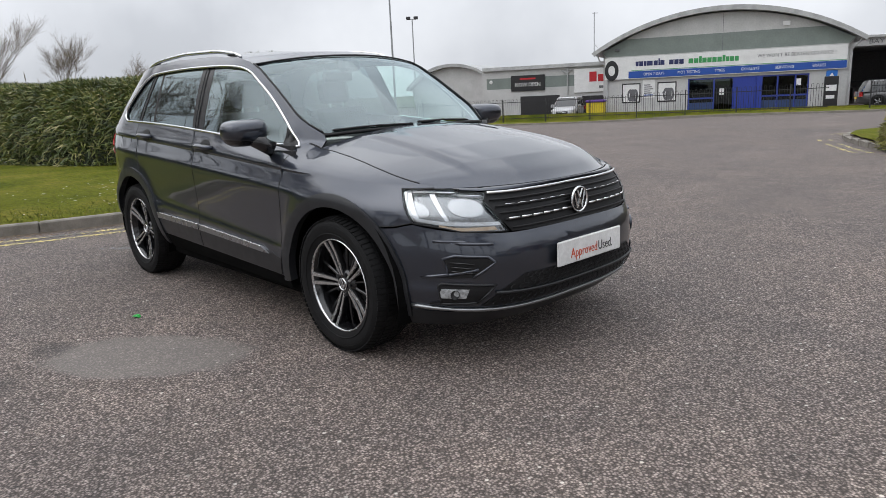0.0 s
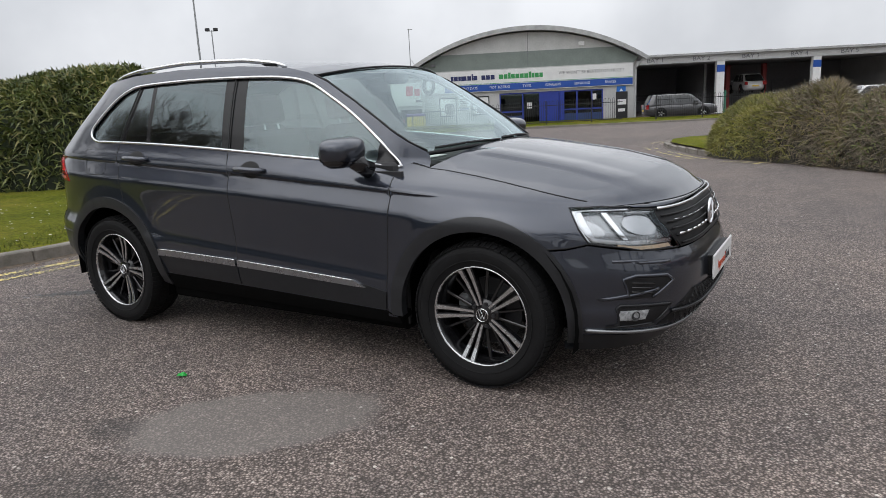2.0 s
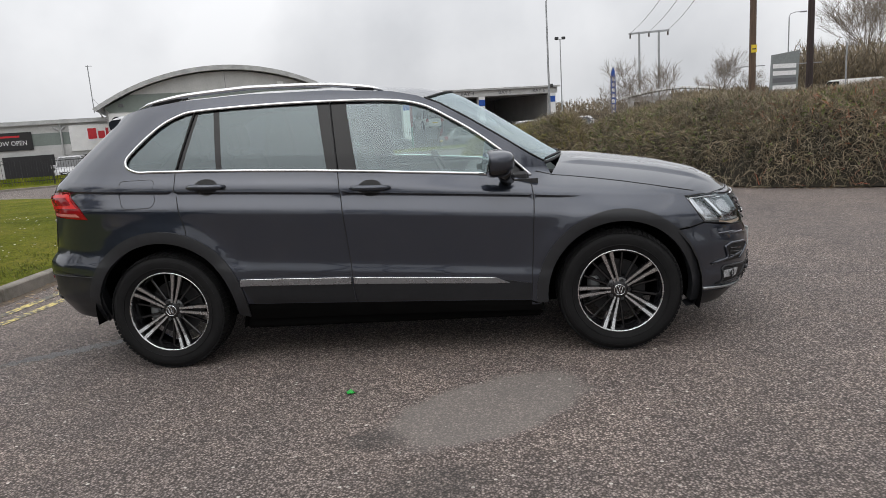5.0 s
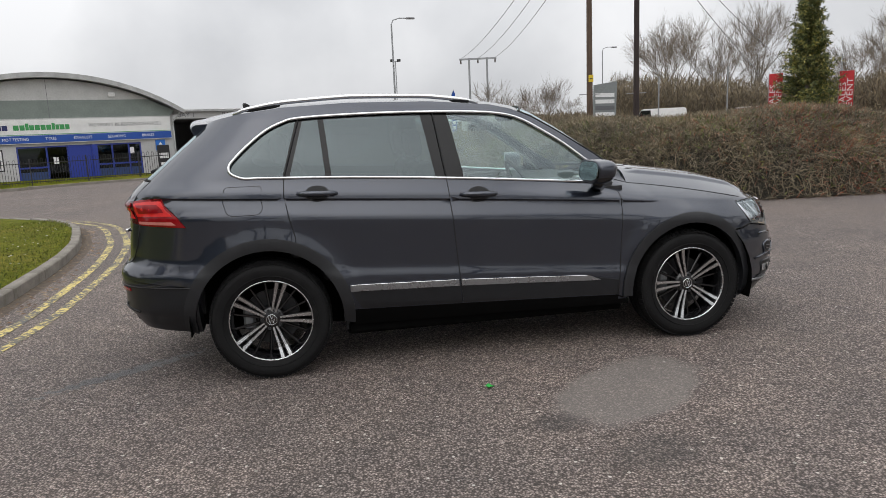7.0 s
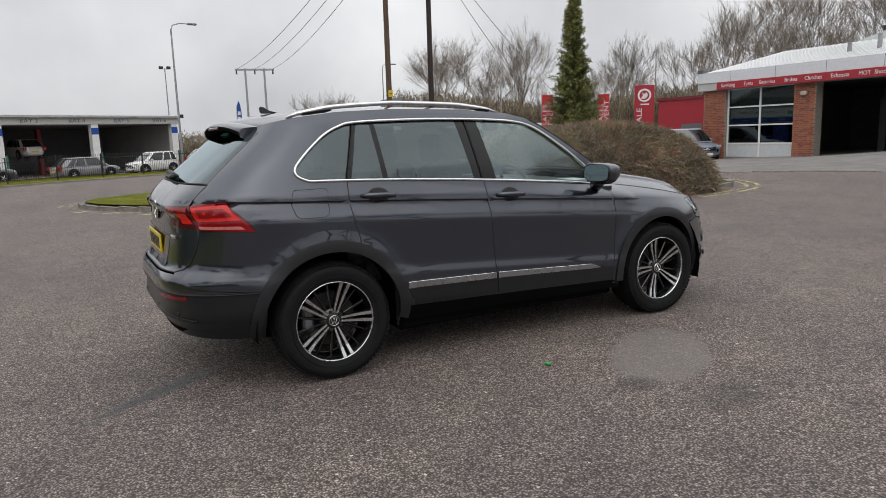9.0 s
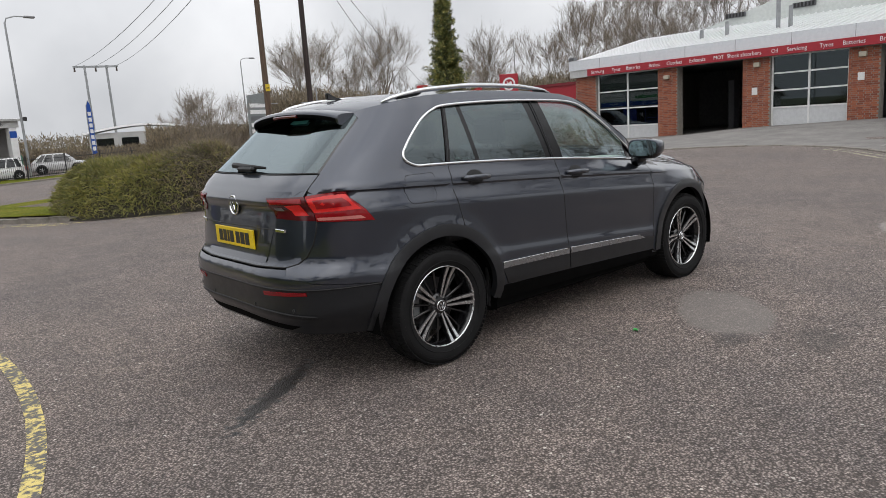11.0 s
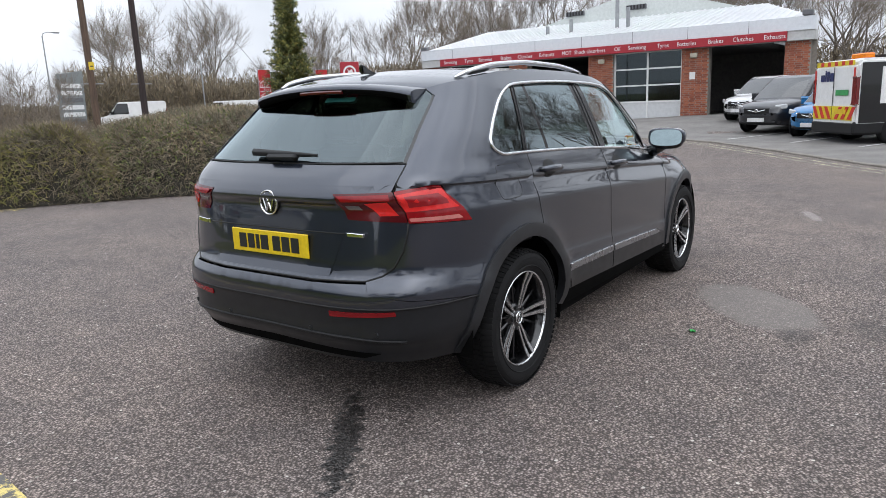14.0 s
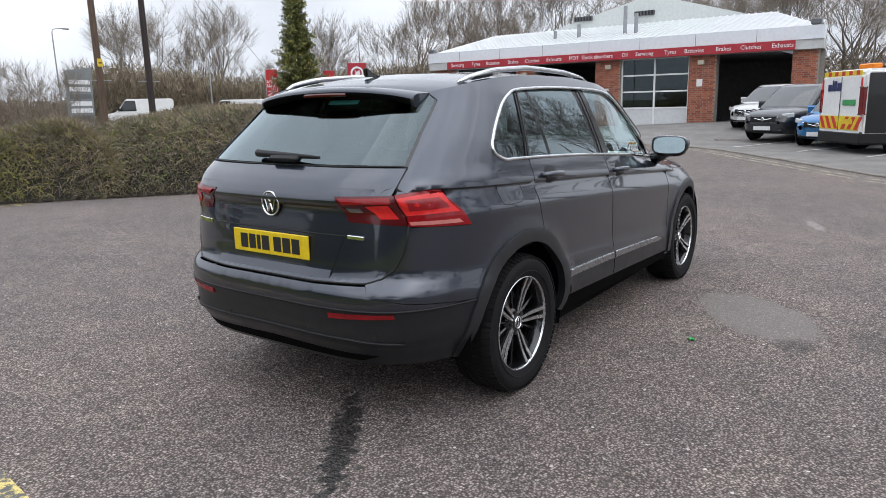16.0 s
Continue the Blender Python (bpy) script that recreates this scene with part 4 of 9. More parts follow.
# roof slopes
def roof_slab(y0, y1, x0, z0, x1, z1, mats, name, label="", hip=0.0):
    bm = bmesh.new()
    a = [bm.verts.new(c) for c in ((x0, y0, z0), (x0, y1, z0), (x1, y1, z1), (x1, y0 + hip, z1))]
    bm.faces.new(a)
    bmesh.ops.solidify(bm, geom=bm.faces[:], thickness=0.08)
    return part(name, bm, mats, garage, label)


r1 = roof_slab(1.3, 18.35, 0.1, 3.84, 6.0, 5.05, WHITE_ROOF, "roof", "white ribbed metal roof", 2.7)
bm = bmesh.new()
for k in range(56):
    y = 1.4 + 0.305 * k
    own = box(0, 0, 0, 5.95 * min(1.0, (y - 1.28) / 2.7), 0.04, 0.022)
    own.transform(pose(0.1, y, 3.86, 0, -math.degrees(math.atan2(1.21, 5.9)), 0))
    merge(bm, own)
part("roof_rib", bm, WHITE_ROOF, r1)["kind"] = "stuff"
hall = prism([(2.9, 4.4), (9.6, 6.35), (17.6, 4.4)], 6.0, 9.5)
hall.transform(Matrix(((0, 1, 0, 0), (1, 0, 0, 0), (0, 0, 1, 0), (0, 0, 0, 1))))
bmesh.ops.recalc_face_normals(hall, faces=hall.faces[:])
part("rear_hall", hall, surface("pale_green_sheeting", (0.62, 0.65, 0.63), (0.54, 0.57, 0.55), rough=0.5), garage, "taller hall with a pitched roof behind")
for y, hgt in ((8.9, 0.75), (9.4, 1.1), (11.6, 0.5), (12.8, 0.3)):
    part("flue", tube([(2.2, y, 4.1), (2.2, y, 4.35 + hgt)], 0.09, 8), GALV, garage, "roof flue")
for y in (9.4, 12.6):
    v = part("roof_vent", box(5.9, y, 5.40, 5.99, y + 1.0, 5.62), GREY_LETTER, garage)
    for k in range(6):
        part("louvre", box(5.86, y + 0.05 + 0.16 * k, 5.41, 5.9, y + 0.13 + 0.16 * k, 5.61), BLACK_SIGN, v)
part("floodlight", box(-0.3, 18.1, 3.84, 0.0, 18.45, 4.02, 0.03), GREY_LETTER, garage)
part("floodlight", box(-0.3, 1.3, 3.86, 0.0, 1.65, 4.06, 0.03), GREY_LETTER, garage)
# red showroom corner set back beside the garage
shed = thing("red_showroom_building", pose(27.5, 19.6, 0), "small red-clad showroom annexe", "building")
part("wall", box(0, 0, -0.7, 5, 4.6, 2.9), SIGN_RED, shed)
part("coping", box(-0.08, -0.08, 2.9, 5.08, 4.68, 3.05), surface("dark_red_coping", (0.20, 0.012, 0.02), rough=0.5), shed)
part("shutter", box(-0.03, 1.5, -0.6, 0.02, 2.9, 1.6), GREY_LETTER, shed, "grey shutter door")
part("poster", box(-0.02, 0.2, -0.4, 0.01, 1.2, 2.2), surface("dark_poster", (0.05, 0.01, 0.015), rough=0.4), shed)


# ---- planting ----
def ribbons(name, starts, dirs, lengths, widths, bend, material, parent=None):
    """Many thin, tapering, bent blades as one mesh."""
    n = len(starts)
    rng = np.random.RandomState(7)
    d = dirs / np.linalg.norm(dirs, axis=1, keepdims=True)
    side_v = np.cross(d, rng.normal(size=(n, 3)))
    side_v /= np.linalg.norm(side_v, axis=1, keepdims=True) + 1e-9
    L, W = lengths[:, None], widths[:, None]
    p0 = starts
    p1 = starts + d * L * 0.5
    p2 = p1 + (d + np.array((0, 0, -1.0)) * bend) * L * 0.5
    v = np.empty((n, 5, 3))
    v[:, 0], v[:, 1] = p0 - side_v * W * 0.5, p0 + side_v * W * 0.5
    v[:, 2], v[:, 3] = p1 + side_v * W * 0.5, p1 - side_v * W * 0.5
    v[:, 4] = p2
    b = np.arange(n)[:, None] * 5
    quads, tris = b + np.array([[0, 1, 2, 3]]), b + np.array([[3, 2, 4]])
    me = bpy.data.meshes.new(name)
    me.from_pydata(v.reshape(-1, 3), [], quads.tolist() + tris.tolist())
    me.materials.append(material)
    o = new(name, me)
    if parent is not None:
        o.parent = parent
    return o


def inside(poly, pts):
    x, y = pts[:, 0], pts[:, 1]
    res = np.zeros(len(pts), bool)
    p = np.array(poly)
    j = len(p) - 1
    for i in range(len(p)):
        c = ((p[i, 1] > y) != (p[j, 1] > y)) & (x < (p[j, 0] - p[i, 0]) * (y - p[i, 1]) / (p[j, 1] - p[i, 1] + 1e-12) + p[i, 0])
        res ^= c
        j = i
    return res


def edge_dist(poly, pts):
    p = np.array(poly)
    q = np.roll(p, -1, 0)
    best = np.full(len(pts), 1e9)
    for a, b in zip(p, q):
        ab = b - a
        t = np.clip(((pts - a) @ ab) / (ab @ ab + 1e-12), 0, 1)
        best = np.minimum(best, np.linalg.norm(pts - (a + t[:, None] * ab), axis=1))
    return best


def lumps(pts, f, seed):
    r = np.random.RandomState(seed)
    z = np.zeros(len(pts))
    for k in range(6):
        a = r.uniform(0, 2 * np.pi)
        w = f * (0.6 + 0.5 * k)
        z += np.sin(pts[:, 0] * math.cos(a) * w + pts[:, 1] * math.sin(a) * w + r.uniform(0, 6)) / (1 + k)
    return z / 2.2


def ground_many(pts):
    s = np.zeros(len(pts))
    w = np.zeros(len(pts))
    for gx, gy, gz, k in GROUND_SPOTS:
        q = k / ((pts[:, 0] - gx) ** 2 + (pts[:, 1] - gy) ** 2 + 6.0) ** 1.5
        s, w = s + q * gz, w + q
    return s / w * np.clip((np.hypot(pts[:, 0], pts[:, 1]) - 6.5) / 6.0, 0, 1)


class Mound:
    """A shrub mass: an outline on the ground and a height that swells away from its edge."""
    def __init__(self, poly, height, reach, base=0.1, lump=0.12, seed=1, taper=None):
        self.poly, self.h, self.reach, self.base, self.lump, self.seed, self.taper = poly, height, reach, base, lump, seed, taper

    def top(self, pts):
        d = edge_dist(self.poly, pts)
        k = np.clip(d / self.reach, 0, 1)
        h = self.h * np.sqrt(1 - (1 - k) ** 2) * (1 + self.lump * lumps(pts, 1.1, self.seed))
        if self.taper:
            h = h * self.taper(pts)
        return h

    def surface(self, pts):
        return ground_many(pts) + self.base + self.top(pts)

    def sample(self, n, seed):
        r = np.random.RandomState(seed)
        p = np.array(self.poly)
        lo, hi = p.min(0), p.max(0)
        out = np.zeros((0, 2))
        while len(out) < n * 0.45:
            c = r.uniform(lo, hi, (n, 2))
            out = np.vstack([out, c[inside(self.poly, c)]])
        out = out[: int(n * 0.45)]
        # extra samples near the edge, where the face is steep
        q = np.roll(p, -1, 0)
        ln = np.linalg.norm(q - p, axis=1)
        i = r.choice(len(p), size=n, p=ln / ln.sum())
        t = r.uniform(0, 1, (n, 1))
        e = p[i] + (q - p)[i] * t
        c = p.mean(0)
        nrm = np.stack([-(q - p)[i][:, 1], (q - p)[i][:, 0]], 1)
        nrm /= np.linalg.norm(nrm, axis=1, keepdims=True) + 1e-9
        depth = (r.uniform(0, 1, (n, 1)) ** 2.2) * self.reach
        e1 = e + nrm * depth
        bad = ~inside(self.poly, e1)
        e1[bad] = e[bad] - nrm[bad] * depth[bad]
        e1 = e1[inside(self.poly, e1)][: int(n * 0.55)]
        xy = np.vstack([out, e1])
        z = self.surface(xy)
        eps = 0.05
        gx = (self.surface(xy + (eps, 0)) - self.surface(xy - (eps, 0))) / (2 * eps)
        gy = (self.surface(xy + (0, eps)) - self.surface(xy - (0, eps))) / (2 * eps)
        nn = np.stack([-np.clip(gx, -4, 4), -np.clip(gy, -4, 4), np.ones(len(xy))], 1)
        nn /= np.linalg.norm(nn, axis=1, keepdims=True)
        return np.column_stack([xy, z]), nn

    def core(self, name, material, parent, step=0.3, shrink=0.16):
        pts = [Vector(p) for p in self.poly]
        p = np.array(self.poly)
        gx, gy = np.meshgrid(np.arange(p[:, 0].min(), p[:, 0].max(), step), np.arange(p[:, 1].min(), p[:, 1].max(), step))
        g = np.column_stack([gx.ravel(), gy.ravel()])
        g = g[inside(self.poly, g) & (edge_dist(self.poly, g) > 0.12)]
        m = len(pts)
        vs, es, fs, *_ = geometry.delaunay_2d_cdt(pts + [Vector(q) for q in g], [(i, (i + 1) % m) for i in range(m)], [], 1, 1e-5)
        xy = np.array([tuple(v) for v in vs])
        z = np.maximum(self.surface(xy) - shrink, ground_many(xy) + 0.02)
        me = bpy.data.meshes.new(name)
        me.from_pydata(np.column_stack([xy, z]).tolist(), [], [list(f) for f in fs])
        me.materials.append(material)
        me.shade_smooth()
        o = new(name, me)
        o.parent = parent
        return o


# near-black core colours hold the shade seen between twigs and leaves
SHRUB_CORE = surface("shrub_core_shade", (0.034, 0.029, 0.020), (0.018, 0.016, 0.011), rough=0.95, scale=7, bump_s=1.0, bump_scale=30)
HEDGE_CORE = surface("hedge_core_shade", (0.016, 0.024, 0.008), (0.010, 0.014, 0.006), rough=0.95, scale=7, bump_s=1.0, bump_scale=30)


def shrub(name, label, mound, layers, core_mat, seed):
    t = tagged(thing(name), label, "shrub")
    # inner filler dome, coloured as the shade in the gaps
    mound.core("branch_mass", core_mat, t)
    for k, (nm, material, n, length, width, bend, spread, keep) in enumerate(layers):
        p, nn = mound.sample(n, seed + k)
        if keep is not None:
            ok = keep(p, np.random.RandomState(seed + k + 50).uniform(0, 1, len(p)))
            p, nn = p[ok], nn[ok]
        r = np.random.RandomState(seed + 100 + k)
        d = nn * 0.5 + r.normal(size=p.shape) * spread + np.array((0, 0, 0.15))
        L = r.uniform(length * 0.5, length * 1.35, len(p))
        o = ribbons(nm, p - nn * (L * 0.35)[:, None], d, L, r.uniform(width * 0.6, width * 1.3, len(p)), bend, material, t)
        o["kind"] = "stuff"
    return t


def near(x, y, r):
    return lambda p: np.exp(-(((p[:, 0] - x) ** 2 + (p[:, 1] - y) ** 2) / (r * r)))


big_poly = [(10.9, 8.5), (11.2, 7.5), (11.0, 6.6), (9.9, 5.60), (8.2, 5.46), (6.2, 5.68), (4.85, 6.40), (3.92, 7.6), (2.98, 9.05), (2.13, 10.25), (2.18, 12), (3.04, 13.2), (5.4, 12.8), (8.0, 11.2), (9.6, 10.2)]
mound_big = Mound(big_poly, 1.53, 1.9, 0.10, 0.13, 3, lambda p: 1 - 0.24 * np.clip((p[:, 0] - 7.8) / 3.2, 0, 1) ** 1.5 - 0.22 * np.clip((4.8 - p[:, 0]) / 2.4, 0, 1) ** 1.3)
patch_green = near(3.0, 9.8, 1.4)
patch_red = lambda p: np.clip((p[:, 0] - 4.5) / 3.0, 0, 1) * (0.35 + 0.65 * (lumps(p[:, :2], 2.1, 9) > 0.1))
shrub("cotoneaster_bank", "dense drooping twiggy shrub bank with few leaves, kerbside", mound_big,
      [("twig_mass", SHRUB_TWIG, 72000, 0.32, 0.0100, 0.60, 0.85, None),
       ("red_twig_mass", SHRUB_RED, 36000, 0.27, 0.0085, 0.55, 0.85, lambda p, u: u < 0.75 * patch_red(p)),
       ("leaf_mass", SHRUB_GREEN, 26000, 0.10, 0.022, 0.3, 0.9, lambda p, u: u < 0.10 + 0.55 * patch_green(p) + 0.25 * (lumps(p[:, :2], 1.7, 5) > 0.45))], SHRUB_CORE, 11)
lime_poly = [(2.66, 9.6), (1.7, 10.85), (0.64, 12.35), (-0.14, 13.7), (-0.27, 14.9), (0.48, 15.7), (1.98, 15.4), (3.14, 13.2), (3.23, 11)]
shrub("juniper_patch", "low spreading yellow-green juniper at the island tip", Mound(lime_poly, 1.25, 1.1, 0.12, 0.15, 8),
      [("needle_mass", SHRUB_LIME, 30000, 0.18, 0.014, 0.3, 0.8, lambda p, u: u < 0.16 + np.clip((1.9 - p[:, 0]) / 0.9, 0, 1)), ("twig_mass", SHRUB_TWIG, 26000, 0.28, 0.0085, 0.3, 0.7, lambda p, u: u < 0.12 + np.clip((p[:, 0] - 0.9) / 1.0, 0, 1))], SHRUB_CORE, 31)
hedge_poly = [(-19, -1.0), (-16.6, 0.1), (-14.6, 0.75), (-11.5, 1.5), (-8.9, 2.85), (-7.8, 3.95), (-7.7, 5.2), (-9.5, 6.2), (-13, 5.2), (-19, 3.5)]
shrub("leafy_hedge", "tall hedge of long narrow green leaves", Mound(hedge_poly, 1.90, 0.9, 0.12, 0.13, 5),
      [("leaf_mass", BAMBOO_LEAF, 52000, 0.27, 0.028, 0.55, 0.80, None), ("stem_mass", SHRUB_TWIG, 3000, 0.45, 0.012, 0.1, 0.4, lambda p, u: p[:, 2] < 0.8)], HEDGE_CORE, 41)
# hedge across the road behind the walk, mirrored in the car's side
back_poly = [(-33, -3.5), (-27, -6.5), (-20, -11), (-14, -15), (-8, -16.5), (-8, -19), (-16, -19), (-24, -13.5), (-33, -7)]
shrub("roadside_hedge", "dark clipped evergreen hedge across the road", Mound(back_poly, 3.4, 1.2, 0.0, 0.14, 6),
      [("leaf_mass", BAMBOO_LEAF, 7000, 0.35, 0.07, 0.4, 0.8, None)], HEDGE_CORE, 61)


# litter, daisies and pebbles
def scatter(name, n, region_fn, size, material, label, category, seed, flat=0.4):
    r = np.random.RandomState(seed)
    pts = region_fn(r, n)
    verts, faces = [], []
    for (x, y, z) in pts:
        s = size * r.uniform(0.5, 1.5)
        a = r.uniform(0, 6.28)
        b = len(verts)
        for k in range(4):
            t = a + k * math.pi / 2 + r.uniform(-0.3, 0.3)
            verts.append((x + s * math.cos(t), y + s * math.sin(t), z + 0.001))
        verts.append((x, y, z + s * flat))
        faces += [(b, b + 1, b + 4), (b + 1, b + 2, b + 4), (b + 2, b + 3, b + 4), (b + 3, b, b + 4)]
    me = bpy.data.meshes.new(name)
    me.from_pydata(verts, [], faces)
    me.materials.append(material)
    return tagged(new(name, me), label, category, kind="stuff")


def along_kerb(line, lo, hi):
    def fn(r, n):
        out = []
        for _ in range(n):
            i = r.randint(len(line) - 1)
            p, q = line[i], line[i + 1]
            t = (q - p).normalized()
            c = p + (q - p) * r.uniform() + Vector((-t.y, t.x)) * r.uniform(lo, hi)
            out.append((c.x, c.y, ground_z(c.x, c.y)))
        return out
    return fn


LEAF_DRY = leaf_material("dry_leaf", [(0, (0.10, 0.06, 0.035)), (0.6, (0.20, 0.13, 0.08)), (1, (0.32, 0.25, 0.17))], 0.8)
STONE = leaf_material("pale_grit", [(0, (0.20, 0.19, 0.18)), (1, (0.42, 0.40, 0.38))], 0.9)
near_verge = [p for p in VERGE if -3 < p.y < 8]
scatter("dry_leaves", 420, along_kerb(near_verge, -0.30, 0.0), 0.018, LEAF_DRY, "dry leaves and grit swept along the kerb", "litter", 1)
scatter("dry_leaves", 500, along_kerb([p for p in ISLAND if p.y < 9 and p.x < 11], -0.05, 0.30), 0.020, LEAF_DRY, "dry leaves under the shrub edge", "litter", 2)
scatter("loose_grit", 500, lambda r, n: [(x, y, 0.0) for x, y in zip(r.uniform(-4, 5, n), r.uniform(-4.5, 1.0, n))], 0.007, STONE, "loose pale grit on the asphalt", "grit", 3, 0.7)
lawn_in = [p for p in VERGE if -2 < p.y < 9]
scatter("daisies", 380, lambda r, n: [(x, y, ground_z(x, y) + z + 0.115) for x, y, z in [(c[0], c[1], 0.04) for c in along_kerb(lawn_in, 0.3, 4.5)(r, n)]], 0.014, surface("daisy_white", (0.75, 0.75, 0.70), rough=0.8), "small white daisies in the grass", "flowers", 4, 0.2)
rr = np.random.RandomState(12)
gp = np.array([c for c in along_kerb(lawn_in, 0.12, 5.5)(rr, 26000)])
gp[:, 2] += 0.115
gd = rr.normal(size=gp.shape) * 0.5 + np.array((0, 0, 1.0))
GRASS = leaf_material("grass_blades", [(0, (0.060, 0.090, 0.010)), (0.6, (0.125, 0.148, 0.018)), (1, (0.23, 0.20, 0.050))], 0.9)
tagged(ribbons("grass_blades", gp, gd, rr.uniform(0.03, 0.07, len(gp)), rr.uniform(0.004, 0.009, len(gp)), 0.5, GRASS), "short green and straw-coloured grass blades", "grass", kind="stuff")
cap = thing("plastic_wrapper", pose(-0.16, -1.405, 0.002, 6, 4, 30), "small crumpled bright green plastic wrapper", "litter")
bm = bmesh.new()
bmesh.ops.create_grid(bm, x_segments=6, y_segments=5, size=0.022)
for v in bm.verts:
    v.co.z = 0.010 + 0.012 * noise.noise(v.co * 60)
    v.co.y *= 0.7
bmesh.ops.solidify(bm, geom=bm.faces[:], thickness=0.002)
part("wrapper", bm, surface("bright_green_plastic", (0.02, 0.42, 0.06), rough=0.35), cap)


# ---- bare trees ----
def bare_tree(name, height, seed, lean=0.0, levels=5, twigginess=1.0, spread=0.6, girth=0.016):
    r = random.Random(seed)
    t = tagged(thing(name), "bare deciduous tree with fine grey-brown twigs", "tree", "bare trees on the skyline")
    wood, twigs = bmesh.new(), ([], [])
    tip = []

    def grow(p, d, length, rad, lvl):
        n = 3 if lvl < 3 else 2
        pts, radii = [p], [rad]
        for k in range(n):
            d = (d + Vector((r.gauss(0, 0.09), r.gauss(0, 0.09), 0.03 if lvl else 0))).normalized()
            p = p + d * length / n
            pts.append(p)
            radii.append(rad * (1 - 0.40 * (k + 1) / n))
        tube(pts, rad, 6 if lvl < 2 else (4 if lvl < 3 else 3), wood, radii)
        if lvl >= levels - 2:
            for q in pts[1:]:
                for _ in range(int(4 * twigginess)):
                    tip.append((q, (d + Vector((r.gauss(0, 0.38), r.gauss(0, 0.38), r.gauss(0.22, 0.3)))).normalized(), height * r.uniform(0.04, 0.11)))
        if lvl >= levels - 1:
            return
        kids = 3 if lvl < 3 else r.choice((2, 3))
        for k in range(kids + (2 if lvl == 0 else 0)):
            i = r.randint(1, n) if k else n
            nd_ = (d + Vector((r.gauss(0, spread), r.gauss(0, spread), r.gauss(0.12, 0.2)))).normalized()
            grow(pts[i], nd_, length * r.uniform(0.62, 0.82), max(radii[i] * 0.60, height * 0.0005), lvl + 1)

    grow(Vector((0, 0, -0.3)), Vector((lean, 0, 1)), height * 0.28, height * girth, 0)
    part("trunk", wood, BARK, t)
    p = np.array([tuple(q[0]) for q in tip])
    d = np.array([tuple(q[1]) for q in tip])
    L = np.array([q[2] for q in tip])
    o = ribbons("crown", p, d, L, np.full(len(p), 0.004 + height * 0.0005), -0.1, TWIG, t)
    return t


t1 = bare_tree("bare_tree", 12, 3, 0.05, 6, 1.0, 0.42)
t2 = bare_tree("bare_tree", 13, 8, -0.05, 6, 1.0, 0.34)
t3 = bare_tree("bare_tree", 10, 15, 0.0, 6, 1.0, 0.28)
t4 = bare_tree("bare_tree", 9, 23, 0.0, 6, 1.0, 0.55)
trees = [t1, t2, t3, t4]
tr = random.Random(5)
places = []
for a in range(4, 74, 2):
    rad = tr.uniform(70, 105)
    places.append((a + tr.uniform(-1.2, 1.2), rad, tr.uniform(1.25, 1.85) * (1.0 - 0.22 * ss(34, 48, a) - 0.38 * ss(62, 70, a))))
for a in range(2, 36, 4):
    places.append((a + tr.uniform(-1.5, 1.5), tr.uniform(52, 66), tr.uniform(1.2, 1.7)))
places += [(162, 60, 0.55), (167.5, 50, 0.6), (171, 60, 1.2), (174, 52, 1.0), (158.5, 66, 0.5)]
# across the road behind the walk, mirrored in glass and paint
places += [(212, 22, 0.95), (228, 24, 1.0), (243, 22, 0.95), (256, 23, 1.1), (268, 23, 0.9), (282, 24, 1.05), (296, 24, 1.1), (310, 22, 1.25), (323, 24, 1.3), (332, 23, 1.3), (339, 27, 1.45), (346, 25, 1.2), (188, 30, 1.2), (196, 26, 1.3), (204, 24, 1.25), (219, 26, 1.2), (236, 34, 1.2), (262, 36, 1.2), (290, 38, 1.3)]
used = set()
for k, (a, rad, sc) in enumerate(places):
    src = trees[k % 4] if rad > 30 else trees[(k % 3)]
    x, y = rad * math.cos(radians(a)), rad * math.sin(radians(a))
    m = pose(x, y, ground_z(x, y), 0, 0, tr.uniform(0, 360)) @ Matrix.Scale(sc, 4)
    if src not in used:
        used.add(src)
        src.matrix_basis = m
    else:
        o = copy_thing(src, Matrix.Identity(4))
        o.matrix_basis = m


# brown scrub and saplings in front of the trees
def scrub_band(name, a0, a1, r0, r1, n, h, seed, label, width=0.05):
    n = int(n * 2.2)
    r = np.random.RandomState(seed)
    a = np.radians(r.uniform(a0, a1, n))
    rad = r.uniform(r0, r1, n)
    xy = np.column_stack([rad * np.cos(a), rad * np.sin(a)])
    z = ground_many(xy)
    hh = h * (0.80 + 0.22 * lumps(xy, 0.16, seed)) * r.uniform(0.72, 1.06, n)
    p = np.column_stack([xy, z + hh * r.uniform(0.0, 0.86, n)])
    d = r.normal(size=p.shape) * 0.55 + np.array((0, 0, 0.9))
    return tagged(ribbons(name, p, d, hh * r.uniform(0.08, 0.20, n), np.full(n, width * 0.80), 0.0, SCRUB), label, "scrub", kind="stuff")


scrub_band("far_scrub", 10, 65, 60, 76, 60000, 7.6, 2, "distant brown thicket of bare saplings", 0.070)
scrub_band("far_scrub", 64, 74, 60, 76, 10000, 4.0, 22, "distant brown thicket of bare saplings", 0.08)
scrub_band("far_scrub", 73, 84, 60, 78, 8000, 2.6, 12, "distant low thicket of bare saplings", 0.07)
scrub_band("far_scrub", 36, 66, 53, 58, 14000, 2.4, 4, "brown thicket of bare saplings behind the shrub bank", 0.05)
scrub_band("far_scrub", 74, 100, 95, 120, 9000, 4.6, 6, "distant line of leafless bushes", 0.12)
scrub_band("far_scrub", 150, 178, 62, 80, 7000, 5.0, 8, "distant brown thicket of bare saplings", 0.09)
